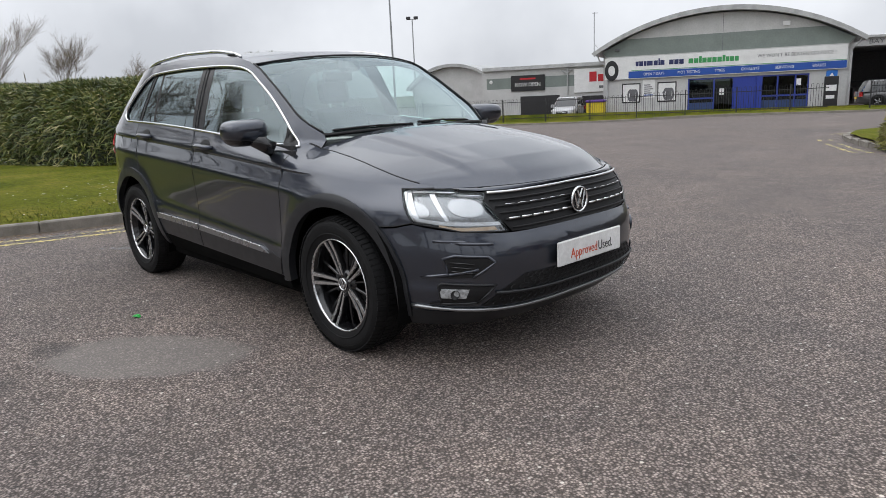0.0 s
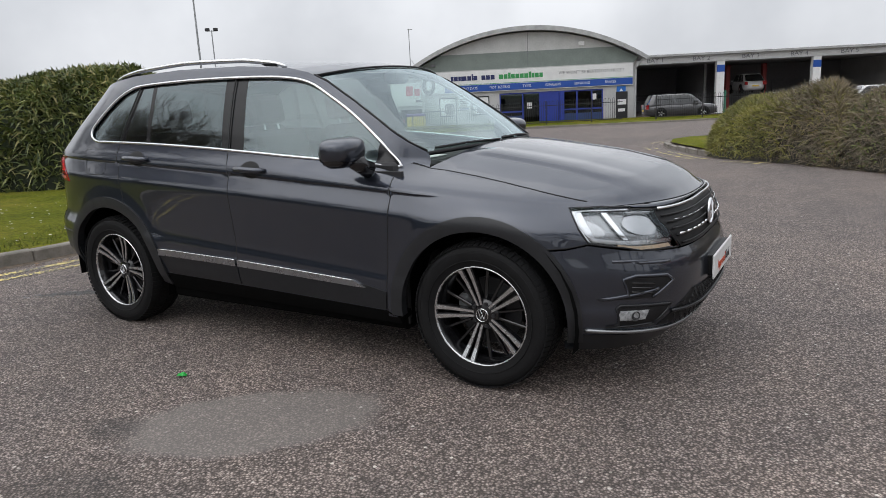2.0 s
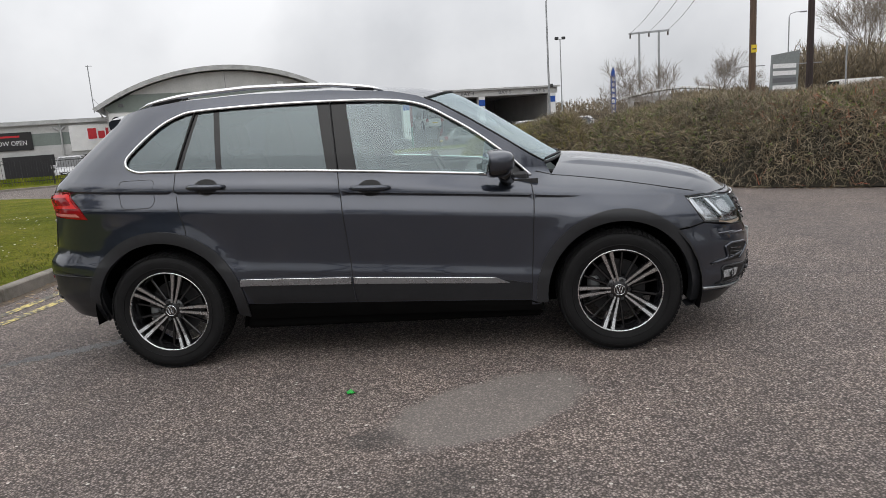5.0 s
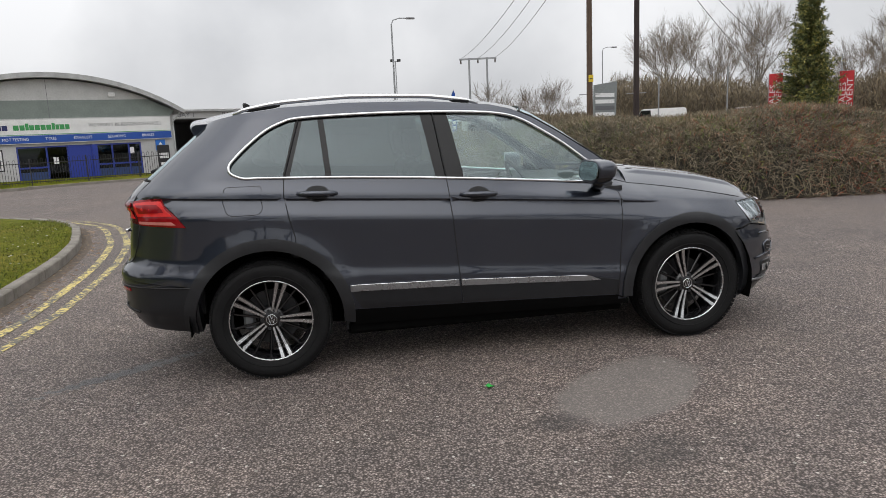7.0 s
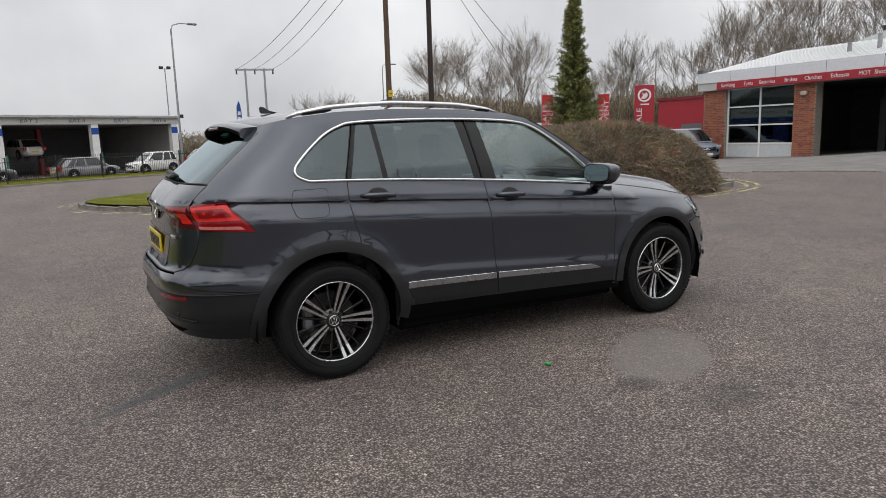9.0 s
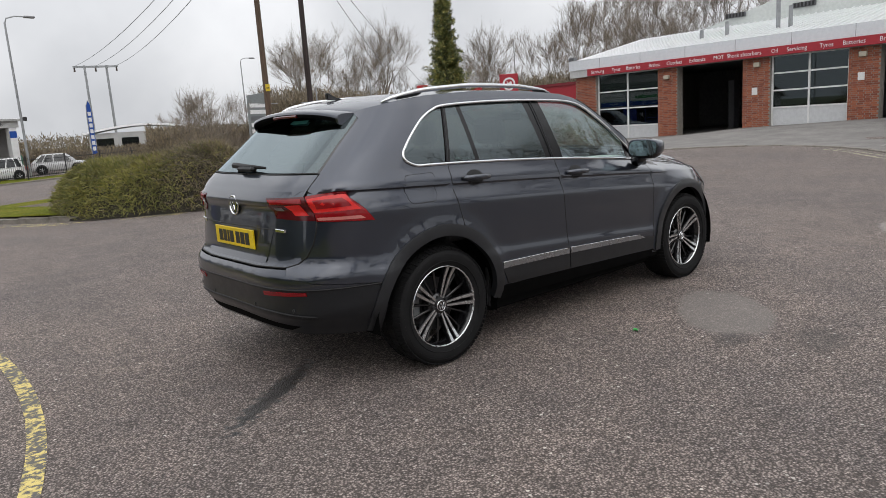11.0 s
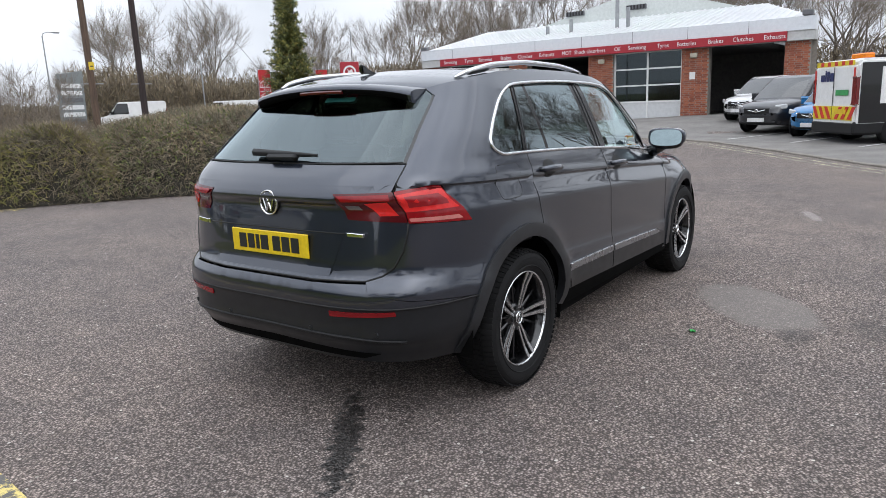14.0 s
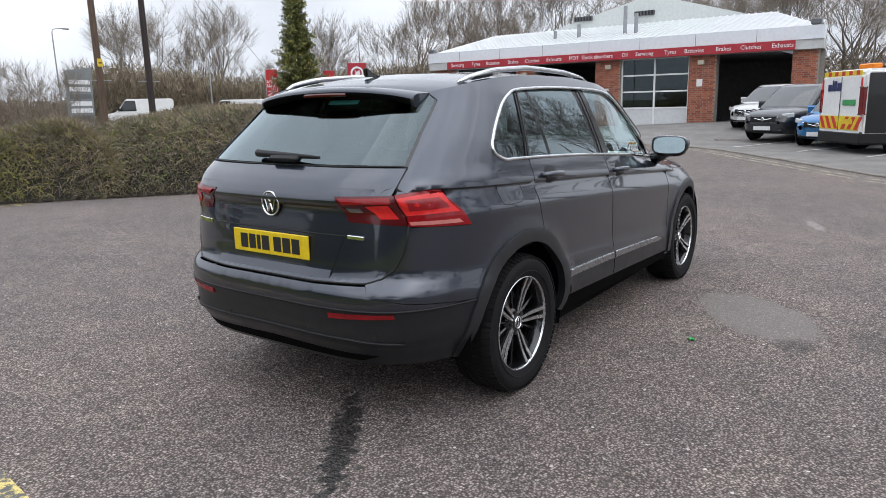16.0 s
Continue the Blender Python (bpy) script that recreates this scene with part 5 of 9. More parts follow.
scrub_band("far_scrub", -14, 14, 60, 75, 9000, 5.5, 9, "distant brown thicket of bare saplings", 0.08)
bs = bare_tree("bare_sapling", 4.4, 31, 0.0, 6, 0.5, 0.42, 0.009)
bs.matrix_basis = pose(5.8, 18.2, ground_z(5.8, 18.2) - 0.2) @ Matrix.Scale(1.0, 4)
bs["label"] = "bare multi-stemmed sapling behind the shrub bank"
del bs["group"]
for x, y, sc, a in ((6.9, 19.2, 0.95, 70), (4.6, 18.9, 0.85, 200)):
    copy_thing(bs, Matrix.Identity(4)).matrix_basis = pose(x, y, ground_z(x, y) - 0.2, 0, 0, a) @ Matrix.Scale(sc, 4)


# conifer
def conifer(x, y, h):
    t = thing("conifer_tree", pose(x, y, ground_z(x, y)), "tall narrow dark green conifer with golden tips", "tree")
    part("trunk", cyl((0, 0, -0.2), (0, 0, h * 0.97), 0.17, 0.02, 10), BARK, t)
    r = np.random.RandomState(9)
    limbs = bmesh.new()
    P, D, L = [], [], []
    z = 0.5
    while z < h * 0.98:
        k = 1 - z / h
        reach = 1.85 * k ** 0.88 + 0.05
        for j in range(int(7 + 9 * k)):
            a = r.uniform(0, 6.283)
            ln = reach * r.uniform(0.55, 1.18)
            d = np.array((math.cos(a), math.sin(a), r.uniform(0.15, 0.55)))
            tube([(0, 0, z), tuple(np.array((0, 0, z)) + d * ln)], 0.016, 3, limbs, [0.02, 0.005])
            for s in np.linspace(0.12, 1.0, 10):
                for _ in range(8):
                    P.append(np.array((0, 0, z)) + d * ln * s + r.normal(size=3) * 0.06)
                    D.append(d * 0.6 + r.normal(size=3) * 0.65 + np.array((0, 0, 0.1)))
                    L.append(r.uniform(0.10, 0.26))
        z += 0.20
    part("limbs", limbs, BARK, t)
    o = ribbons("needle_sprays", np.array(P), np.array(D), np.array(L), np.full(len(P), 0.046), 0.35, CONIFER, t)
    o["kind"] = "stuff"
    return t


conifer(26.3, 30.2, 10.4)


# ---- poles, lamps and wires ----
def wood_pole(x, y, h, material, lean, label):
    p = thing("telegraph_pole", pose(x, y, ground_z(x, y), 0, lean, 0), label, "pole")
    part("shaft", cyl((0, 0, -0.5), (0, 0, h), 0.165, 0.12, 14), material, p)
    part("step_bar", box(-0.55, -0.02, 3.1, 0.55, 0.02, 3.14), GALV, p)
    return p


p1 = wood_pole(12.8, 28.6, 11.5, POLE_WOOD, 0.0, "brown wooden telegraph pole with a yellow warning plate")
part("warning_plate", box(-0.12, -0.185, 3.72, 0.12, -0.165, 4.06), surface("yellow_plate_sign", (0.75, 0.55, 0.03), rough=0.5), p1)
part("bar", box(-0.08, -0.19, 3.85, 0.08, -0.186, 3.9), BLACK_SIGN, p1)
p2 = wood_pole(15.6, 29.2, 12.0, POLE_DARK, 0.0, "dark creosoted wooden telegraph pole")
hp = thing("twin_pole", pose(23.5, 96.4, -0.4, 0, 0, -14), "twin wooden power pole with a crossbar", "pole")
for dx in (-1.3, 1.3):
    part("shaft", cyl((dx, 0, -0.5), (dx, 0, 11.9), 0.18, 0.14, 10), GALV, hp)
part("crossbar", box(-2.7, -0.1, 11.6, 2.7, 0.1, 11.85), GALV, hp)
for dx in (-2.5, 0, 2.5):
    part("insulator", cyl((dx, 0, 11.1), (dx, 0, 11.6), 0.12, 0.1, 8), surface("brown_insulator", (0.06, 0.04, 0.03), rough=0.3), hp)


def wire(name, a, b, sag, r=0.018):
    a, b = Vector(a), Vector(b)
    pts = [a.lerp(b, k / 14) - Vector((0, 0, sag * 4 * (k / 14) * (1 - k / 14))) for k in range(15)]
    return tagged(part(name, tube(pts, r, 3), GREY_LETTER), "thin dark overhead cable between poles", "cable")


for dx in (-2.5, 0, 2.5):
    wire("overhead_cable", (23.5 + dx * 0.97, 96.4 - dx * 0.24, 11.4), (14.2 + dx * 0.3, 28.8, 13.4), 1.2, 0.03)
wire("overhead_cable", (15.6, 29.2, 11.6), (38, 46, 4.2), 0.3, 0.02)
wire("overhead_cable", (15.6, 29.2, 11.2), (33.5, 44, 4.0), 0.3, 0.02)
wire("overhead_cable", (12.8, 28.6, 11.3), (-16, 16, 11.0), 0.8, 0.015)
wire("overhead_cable", (12.8, 28.6, 11.0), (-20, 12, 11.0), 0.8, 0.015)


def street_lamp(x, y, h, yaw, arm=1.2, label="grey steel street lamp with a curved arm"):
    o = thing("street_lamp", pose(x, y, ground_z(x, y), 0, 0, yaw), label, "street lamp", "street lamps along the road")
    part("column", cyl((0, 0, -0.3), (0, 0, h * 0.96), 0.09, 0.055, 10), GALV, o)
    part("arm", tube([(0, 0, h * 0.955), (arm * 0.1, 0, h * 0.985), (arm * 0.5, 0, h), (arm, 0, h)], 0.04, 6), GALV, o)
    part("lamp_head", box(arm - 0.1, -0.12, h - 0.08, arm + 0.55, 0.12, h + 0.06, 0.04), surface("lamp_head_grey", (0.25, 0.25, 0.26), rough=0.5), o)
    return o


sl = street_lamp(5.2, 47.1, 10.2, 5)
for x, y, h, yaw in ((32.2, 71.9, 11.0, 0), (-36.5, 30.8, 12.5, 180)):
    copy_thing(sl, pose(x, y, ground_z(x, y), 0, 0, yaw))
part("camera_box", box(0.1, -0.1, 3.8, 0.3, 0.1, 4.05, 0.02), DARK_STEEL, sl)


def flood_mast(x, y, h, yaw):
    o = thing("floodlight_mast", pose(x, y, ground_z(x, y), 0, 0, yaw), "slim mast with twin floodlights", "street lamp")
    part("column", cyl((0, 0, -0.3), (0, 0, h), 0.09, 0.06, 8), GALV, o)
    for dx in (-0.45, 0.45):
        part("floodlight", box(dx - 0.25, -0.15, h - 0.1, dx + 0.25, 0.15, h + 0.25, 0.05), DARK_STEEL, o)
    part("bracket", box(-0.5, -0.04, h - 0.12, 0.5, 0.04, h - 0.04), GALV, o)
    return o


flood_mast(10.7, 90.7, 11.2, 0)
flood_mast(-60.6, 54.0, 10.6, 40)
for k, (x, y, h) in enumerate(((22.5, 40.0, 4.6), (31.5, 46.0, 5.6), (40.0, 44.0, 6.0), (55.0, 51.0, 9.6))):
    o = thing("slim_column", pose(x, y, ground_z(x, y)), "thin grey lighting column without arm", "street lamp", "thin columns by the display")
    part("column", cyl((0, 0, -0.3), (0, 0, h), 0.06, 0.05, 8), GALV, o)

# estate sign board, flags and totem
board = thing("estate_sign", pose(22.9, 50.2, -0.25, 0, 0, 20), "tall grey directory sign with white name strips", "sign")
part("panel", prism([(-1.2, 0.2), (1.2, 0.2), (1.45, 5.0), (-1.0, 4.7)], -0.1, 0.1), surface("grey_sign_panel", (0.22, 0.24, 0.24), rough=0.5), board)
for k in range(7):
    part("bar", box(-0.98, -0.12, 0.6 + 0.52 * k, 1.12, -0.101, 0.92 + 0.52 * k), WHITE_LETTER if k % 3 != 1 else GREY_LETTER, board)


def flag_banner(x, y, yaw, h=3.4):
    o = thing("banner_flag", pose(x, y, ground_z(x, y), 0, 0, yaw), "upright red banner with white lettering", "flag", "red sales banners")
    part("pole", cyl((-0.36, 0, 0), (-0.36, 0, h + 0.1), 0.025, 0.02, 8), GALV, o)
    part("cloth", box(-0.34, -0.012, h - 2.2, 0.36, 0.012, h, 0.004), surface("red_banner_cloth", (0.55, 0.03, 0.035), (0.48, 0.025, 0.03), rough=0.7), o)
    words("banner_words", "SALES", 0.42, o, pose(-0.14, -0.014, h - 1.95, 90, -90, 0), WHITE_LETTER, 0.002, sx=1.25)
    words("banner_words", "EVENT", 0.42, o, pose(0.19, -0.014, h - 1.95, 90, -90, 0), WHITE_LETTER, 0.002, sx=1.25)
    return o


flag_banner(25.2, 31.4, -38, 4.0)
flag_banner(28.1, 29.4, -40, 3.9)
totem = thing("dealer_totem", pose(41.3, 39.0, 0, 0, 0, -47), "red dealership totem with a white round emblem", "sign")
part("slab", box(-0.80, -0.15, -0.3, 0.80, 0.15, 5.0, 0.03), SIGN_RED, totem)
words("totem_word", "SALE", 0.62, totem, pose(-0.38, -0.155, 1.55, 90, -90, 0), WHITE_LETTER, 0.002, sx=1.2)
part("emblem", lathe([(0.40, -0.02), (0.44, -0.03), (0.52, -0.03), (0.55, -0.01)], 32), WHITE_LETTER, totem, m=pose(0.0, -0.15, 4.15))
part("emblem_shape", prism([(-0.3, 3.9), (0.05, 3.85), (0.28, 4.1), (0.2, 4.4), (-0.05, 4.25), (-0.2, 4.42), (-0.12, 4.15)], -0.165, -0.152), WHITE_LETTER, totem)
part("bar", box(-0.3, -0.165, 3.36, 0.4, -0.152, 3.46), WHITE_LETTER, totem)




# ---- the car: one smooth body shape, cut into its panels ----
def smooth_table(pairs, sigma=0.018):
    xs = np.array([p[0] for p in pairs], float)
    ys = np.array([p[1] for p in pairs], float)
    g = np.arange(xs[0] - 0.3, xs[-1] + 0.3, 0.004)
    v = np.interp(g, xs, ys)
    k = np.exp(-0.5 * (np.arange(-60, 61) * 0.004 / sigma) ** 2)
    v = np.convolve(np.pad(v, 60, mode="edge"), k / k.sum(), mode="valid")
    return lambda z: float(np.interp(z, g, v))


WIDTH = smooth_table([(0.15, 0.80), (0.22, 0.84), (0.30, 0.882), (0.37, 0.902), (0.45, 0.907), (0.53, 0.906), (0.550, 0.904), (0.568, 0.899), (0.60, 0.897), (0.75, 0.899), (0.83, 0.901), (0.875, 0.902), (0.895, 0.899), (0.915, 0.891), (0.94, 0.881), (0.98, 0.866), (1.03, 0.862), (1.08, 0.850), (1.14, 0.831), (1.20, 0.812), (1.32, 0.765), (1.44, 0.714), (1.55, 0.655), (1.62, 0.60), (1.75, 0.48)], 0.011)
NOSE = smooth_table([(0.15, 2.02), (0.22, 2.10), (0.30, 2.19), (0.38, 2.235), (0.50, 2.245), (0.58, 2.24), (0.62, 2.225), (0.66, 2.205), (0.75, 2.185), (0.85, 2.14), (0.95, 2.07), (1.1, 1.95)], 0.014)
TAIL = smooth_table([(0.20, -2.05), (0.30, -2.160), (0.36, -2.196), (0.40, -2.212), (0.425, -2.236), (0.45, -2.248), (0.475, -2.246), (0.50, -2.238), (0.565, -2.246), (0.60, -2.258), (0.66, -2.256), (0.70, -2.228), (0.725, -2.194), (0.80, -2.188), (0.95, -2.170), (1.022, -2.160), (1.040, -2.186), (1.06, -2.186), (1.10, -2.162), (1.15, -2.12), (1.19, -2.075), (1.30, -1.94), (1.47, -1.735), (1.6, -1.60), (1.7, -1.5)], 0.010)
X0F, X0R, NF = 0.80, -0.90, 3.35


def crease_z(x):
    return 1.002 - 0.067 * x - 0.005 * x * x


def belt_z(x):
    return 1.114 - 0.080 * x - 0.018 * x * x


def shut_z(x):
    """Height of the gap between wing and bonnet."""
    return 1.040 - 0.17 * (x - 0.87) + 0.014 * math.sin(math.pi * min(1, max(0, (x - 0.87) / 1.0)))


def half_width(x, z):
    w = z - crease_z(x) + 1.0
    h = WIDTH(w)
    h += 0.015 * ss(0.982, 0.992, w) * (1 - ss(1.0, 1.09, w)) * (1 - ss(1.0, 1.14, x))
    h -= 0.10 * ss(0.0, 0.95, x) * ss(1.0, 1.13, w)
    for cx in (1.34, -1.34):
        r = math.hypot(x - cx, z - 0.35)
        h += 0.014 * math.exp(-((r - 0.46) / 0.075) ** 2) * ss(0.3, 0.6, z)
    if x > 0.7:
        ws = shut_z(x) - crease_z(x) + 1.0
        k = max(0.0, (w - ws + 0.15) / 0.15)
        amt = 0.10 - 0.055 * ss(1.2, 1.9, x)
        h -= ss(0.75, 1.1, x) * amt * min(k, 1.15) ** 2.4
    return h


def tail_n(z):
    return 4.5 + 0.2 * ss(1.05, 1.3, z)


def wrap_front(q, w):
    k = 2 ** (-1 / NF)
    a = abs(q)
    if a <= 1:
        sy = a * k
        cx = (1 - sy ** NF) ** (1 / NF)
    else:
        cx = max(0.0, (2 - a) * k)
        sy = (1 - cx ** NF) ** (1 / NF)
    x = 2.0
    for _ in range(3):
        z = w - 1 + crease_z(x)
        x = X0F + (NOSE(z) - X0F) * cx
    z = w - 1 + crease_z(x)
    return Vector((x, math.copysign(half_width(x, z) * sy, q), z))


def wrap_rear(q, w):
    a = abs(q)
    x = -2.0
    for _ in range(3):
        z = w - 1 + crease_z(x)
        n = tail_n(z)
        k = 2 ** (-1 / n)
        if a <= 1:
            sy = a * k
            cx = (1 - sy ** n) ** (1 / n)
        else:
            cx = max(0.0, (2 - a) * k)
            sy = (1 - cx ** n) ** (1 / n)
        x = X0R + (TAIL(z) - X0R) * cx
    z = w - 1 + crease_z(x)
    return Vector((x, math.copysign(half_width(x, z) * sy, q), z))


def end_factor(x, z):
    if x > X0F:
        c = min(1.0, (x - X0F) / (NOSE(z) - X0F))
        return (1 - c ** NF) ** (1 / NF)
    if x < X0R:
        n = tail_n(z)
        c = min(1.0, (x - X0R) / (TAIL(z) - X0R))
        return (1 - c ** n) ** (1 / n)
    return 1.0


def side_y(x, z):
    return half_width(x, z) * end_factor(x, z)


def side(x, w):
    z = w - 1 + crease_z(x)
    return Vector((x, side_y(x, z), z))


def fq(kind, value, z):
    """Front wrap coordinates of a spot given by its y or its x."""
    k = 2 ** (-1 / NF)
    if kind == "x":
        cx = min(1.0, max(0.0, (value - X0F) / (NOSE(z) - X0F)))
        sy = (1 - cx ** NF) ** (1 / NF)
        x = value
    else:
        x = 2.1
        for _ in range(5):
            sy = min(0.9999, abs(value) / half_width(x, z))
            cx = (1 - sy ** NF) ** (1 / NF)
            x = X0F + (NOSE(z) - X0F) * cx
    q = sy / k if sy <= k else 2 - cx / k
    return (math.copysign(q, value) if kind == "y" else q, z - crease_z(x) + 1)


def rq(kind, value, z):
    """Rear wrap coordinates of a spot given by its y or its x."""
    n = tail_n(z)
    k = 2 ** (-1 / n)
    if kind == "x":
        cx = min(1.0, max(0.0, (value - X0R) / (TAIL(z) - X0R)))
        sy = (1 - cx ** n) ** (1 / n)
        x = value
    else:
        x = -2.1
        for _ in range(5):
            sy = min(0.9999, abs(value) / half_width(x, z))
            cx = (1 - sy ** n) ** (1 / n)
            x = X0R + (TAIL(z) - X0R) * cx
    q = sy / k if sy <= k else 2 - cx / k
    return (math.copysign(q, value) if kind == "y" else q, z - crease_z(x) + 1)


def sw(x, z):
    return (x, z - crease_z(x) + 1)


ROWS_W = [0.16 + 0.045 * k for k in range(9)] + [0.545, 0.56, 0.575, 0.59, 0.61, 0.65, 0.70, 0.75, 0.80, 0.84, 0.865, 0.88, 0.89, 0.90, 0.91, 0.925, 0.94] + [0.955, 0.968, 0.976, 0.982, 0.988, 0.994, 0.998, 1.004, 1.012, 1.03, 1.05, 1.075, 1.10] + [1.14 + 0.04 * k for k in range(14)]


def surface_normal(fn, u, v, eps=0.002):
    a, b = fn(u + eps, v) - fn(u - eps, v), fn(u, v + eps) - fn(u, v - eps)
    n = a.cross(b)
    if n.length < 1e-12:
        n = Vector((0, 0, 1))
    n.normalize()
    p = fn(u, v)
    if n.dot(p - Vector((0, 0, 0.75))) < 0:
        n.negate()
    return n


def panel_mesh(name, poly, fn, material, sign=1, off=0.0, flange=0.014, ustep=0.06, rows=None, normals=None):
    """A body panel: the outline poly laid on the body shape fn, with its edge turned in."""
    pts = []
    for i, a in enumerate(poly):
        b = poly[(i + 1) % len(poly)]
        n = max(1, int(math.hypot(b[0] - a[0], b[1] - a[1]) / 0.035))
        pts += [Vector((a[0] + (b[0] - a[0]) * k / n, a[1] + (b[1] - a[1]) * k / n)) for k in range(n)]
    us, ws = [p.x for p in pts], [p.y for p in pts]
    inner = []
    u = math.ceil(min(us) / ustep) * ustep
    while u < max(us):
        for w in rows or ROWS_W:
            if min(ws) < w < max(ws):
                p = Vector((u, w))
                if all((p - c).length_squared > 0.00009 for c in pts):
                    inner.append(p)
        u += ustep
    m = len(pts)
    vs, es, fs, *_ = geometry.delaunay_2d_cdt(pts + inner, [(i, (i + 1) % m) for i in range(m)], [], 1, 1e-6)
    co, no = [], []
    for v in vs:
        nn = surface_normal(fn, v.x, v.y)
        co.append(fn(v.x, v.y) + nn * off)
        no.append(nn)
    flip = Vector((1, sign, 1))
    faces = []
    for f in fs:
        f = list(f)
        c = (co[f[1]] - co[f[0]]).cross(co[f[2]] - co[f[0]])
        if c.length < 1e-12:
            continue
        if c.dot(no[f[0]]) < 0:
            f.reverse()
        faces.append(f)
    # edge return
    count = {}
    for f in faces:
        for i in range(len(f)):
            e = (f[i], f[(i + 1) % len(f)])
            count[e] = count.get(e, 0) + 1
    rim = [e for e in count if (e[1], e[0]) not in count]
    base = len(co)
    extra, allno, rimfaces = [], list(no), []
    if flange:
        for a, b in rim:
            i = len(co) + len(extra)
            out = (co[b] - co[a]).cross(no[a])
            out.normalize()
            for q in (co[a], co[b], co[b] - no[b] * flange, co[a] - no[a] * flange):
                extra.append(q)
                allno.append(out)
            rimfaces.append([i + 1, i, i + 3, i + 2])
    allco = co + extra
    if sign < 0:
        allco = [Vector((c.x, -c.y, c.z)) for c in allco]
        allno = [Vector((c.x, -c.y, c.z)) for c in allno]
        faces = [f[::-1] for f in faces]
        rimfaces = [f[::-1] for f in rimfaces]
    me = bpy.data.meshes.new(name)
    me.from_pydata([tuple(c) for c in allco], [], faces + rimfaces)
    me.shade_smooth()
    me.normals_split_custom_set_from_vertices([tuple(c) for c in allno])
    me.materials.append(material)
    return me


def panel(name, poly, fn, material, parent, sign=1, label="", **kw):
    o = new(name, panel_mesh(name, poly, fn, material, sign, **kw))
    o.parent = parent
    if label:
        o["label"] = label
    return o


def on_body(path, fn, sign=1, off=0.0):
    out = []
    for i, a in enumerate(path[:-1]):
        b = path[i + 1]
        n = max(1, int(math.hypot(b[0] - a[0], b[1] - a[1]) / 0.03))
        out += [(a[0] + (b[0] - a[0]) * k / n, a[1] + (b[1] - a[1]) * k / n) for k in range(n)]
    out.append(path[-1])
    res = []
    for u, w in out:
        p = fn(u, w) + surface_normal(fn, u, w) * off
        res.append(Vector((p.x, p.y * sign, p.z)))
    return res


def seam(path, fn, parent, sign=1, r=0.0032, name="shut_line", material=None, off=-0.0012):
    return part(name, tube(on_body(path, fn, sign, off), r, 6), material or PLASTIC, parent, smooth=True)


def grid_mesh(name, fn, nu, nv, material, parent, label="", thick=0.0):
    """A panel from a rectangular net fn(u, v), u and v from 0 to 1."""
    co = [fn(i / nu, j / nv) for i in range(nu + 1) for j in range(nv + 1)]
    no = []
    for i in range(nu + 1):
        for j in range(nv + 1):
            u, v, e = i / nu, j / nv, 0.004
            a = fn(min(1, u + e), v) - fn(max(0, u - e), v)
            b = fn(u, min(1, v + e)) - fn(u, max(0, v - e))
            c = a.cross(b).normalized()
            if c.dot(fn(u, v) - Vector((0, 0, 0.75))) < 0:
                c.negate()
            no.append(c)
    faces = []
    for i in range(nu):
        for j in range(nv):
            a, b, c, d = i * (nv + 1) + j, (i + 1) * (nv + 1) + j, (i + 1) * (nv + 1) + j + 1, i * (nv + 1) + j + 1
            f = [a, b, c, d]
            if (co[b] - co[a]).cross(co[d] - co[a]).dot(no[a]) < 0:
                f.reverse()
            faces.append(f)
    if thick:
        k = len(co)
        rim = [i * (nv + 1) for i in range(nu + 1)] + [nu * (nv + 1) + j for j in range(1, nv + 1)] + [i * (nv + 1) + nv for i in range(nu - 1, -1, -1)] + [j for j in range(nv - 1, 0, -1)]
        mid = sum(co, Vector()) / len(co)
        for a, b in zip(rim, rim[1:] + rim[:1]):
            i = len(co)
            out = (co[b] - co[a]).cross(no[a]).normalized()
            if out.dot(co[a] - mid) < 0:
                out.negate()
            co += [co[a], co[b], co[b] - no[b] * thick, co[a] - no[a] * thick]
            no += [out] * 4
            f = [i, i + 1, i + 2, i + 3]
            if (co[i + 1] - co[i]).cross(co[i + 3] - co[i]).dot(out) < 0:
                f.reverse()
            faces.append(f)
    me = bpy.data.meshes.new(name)
    me.from_pydata([tuple(c) for c in co], [], faces)
    me.shade_smooth()
    me.normals_split_custom_set_from_vertices([tuple(c) for c in no])
    me.materials.append(material)
    o = new(name, me)
    o.parent = parent
    if label:
        o["label"] = label
    return o


PAINT = car_paint("dark_grey_metallic_paint", (0.029, 0.035, 0.051))
SATIN = surface("satin_grey_cladding", (0.013, 0.014, 0.0165), (0.010, 0.011, 0.013), rough=0.36, scale=14, coat=0.25, spec=0.3)
ARCH_TRIM = surface("satin_arch_trim", (0.018, 0.019, 0.022), (0.014, 0.015, 0.017), rough=0.45, scale=14, coat=0.15, spec=0.4)
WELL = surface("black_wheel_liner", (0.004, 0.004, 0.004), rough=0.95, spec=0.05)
PILLAR = surface("black_pillar_film", (0.006, 0.006, 0.007), rough=0.22, spec=0.35)
LAMP_RED = surface("red_lamp_lens", (0.26, 0.006, 0.009), (0.20, 0.005, 0.008), rough=0.12, coat=0.30, spec=0.3)
LAMP_BRIGHT = surface("bright_red_reflector", (0.66, 0.020, 0.018), (0.54, 0.014, 0.014), rough=0.2, coat=0.25, spec=0.3)
LAMP_PINK = surface("clear_red_lamp_strip", (0.60, 0.20, 0.18), rough=0.15, coat=0.6)
LAMP_GREY = surface("grey_reversing_lens", (0.13, 0.11, 0.11), rough=0.15, coat=1.0)
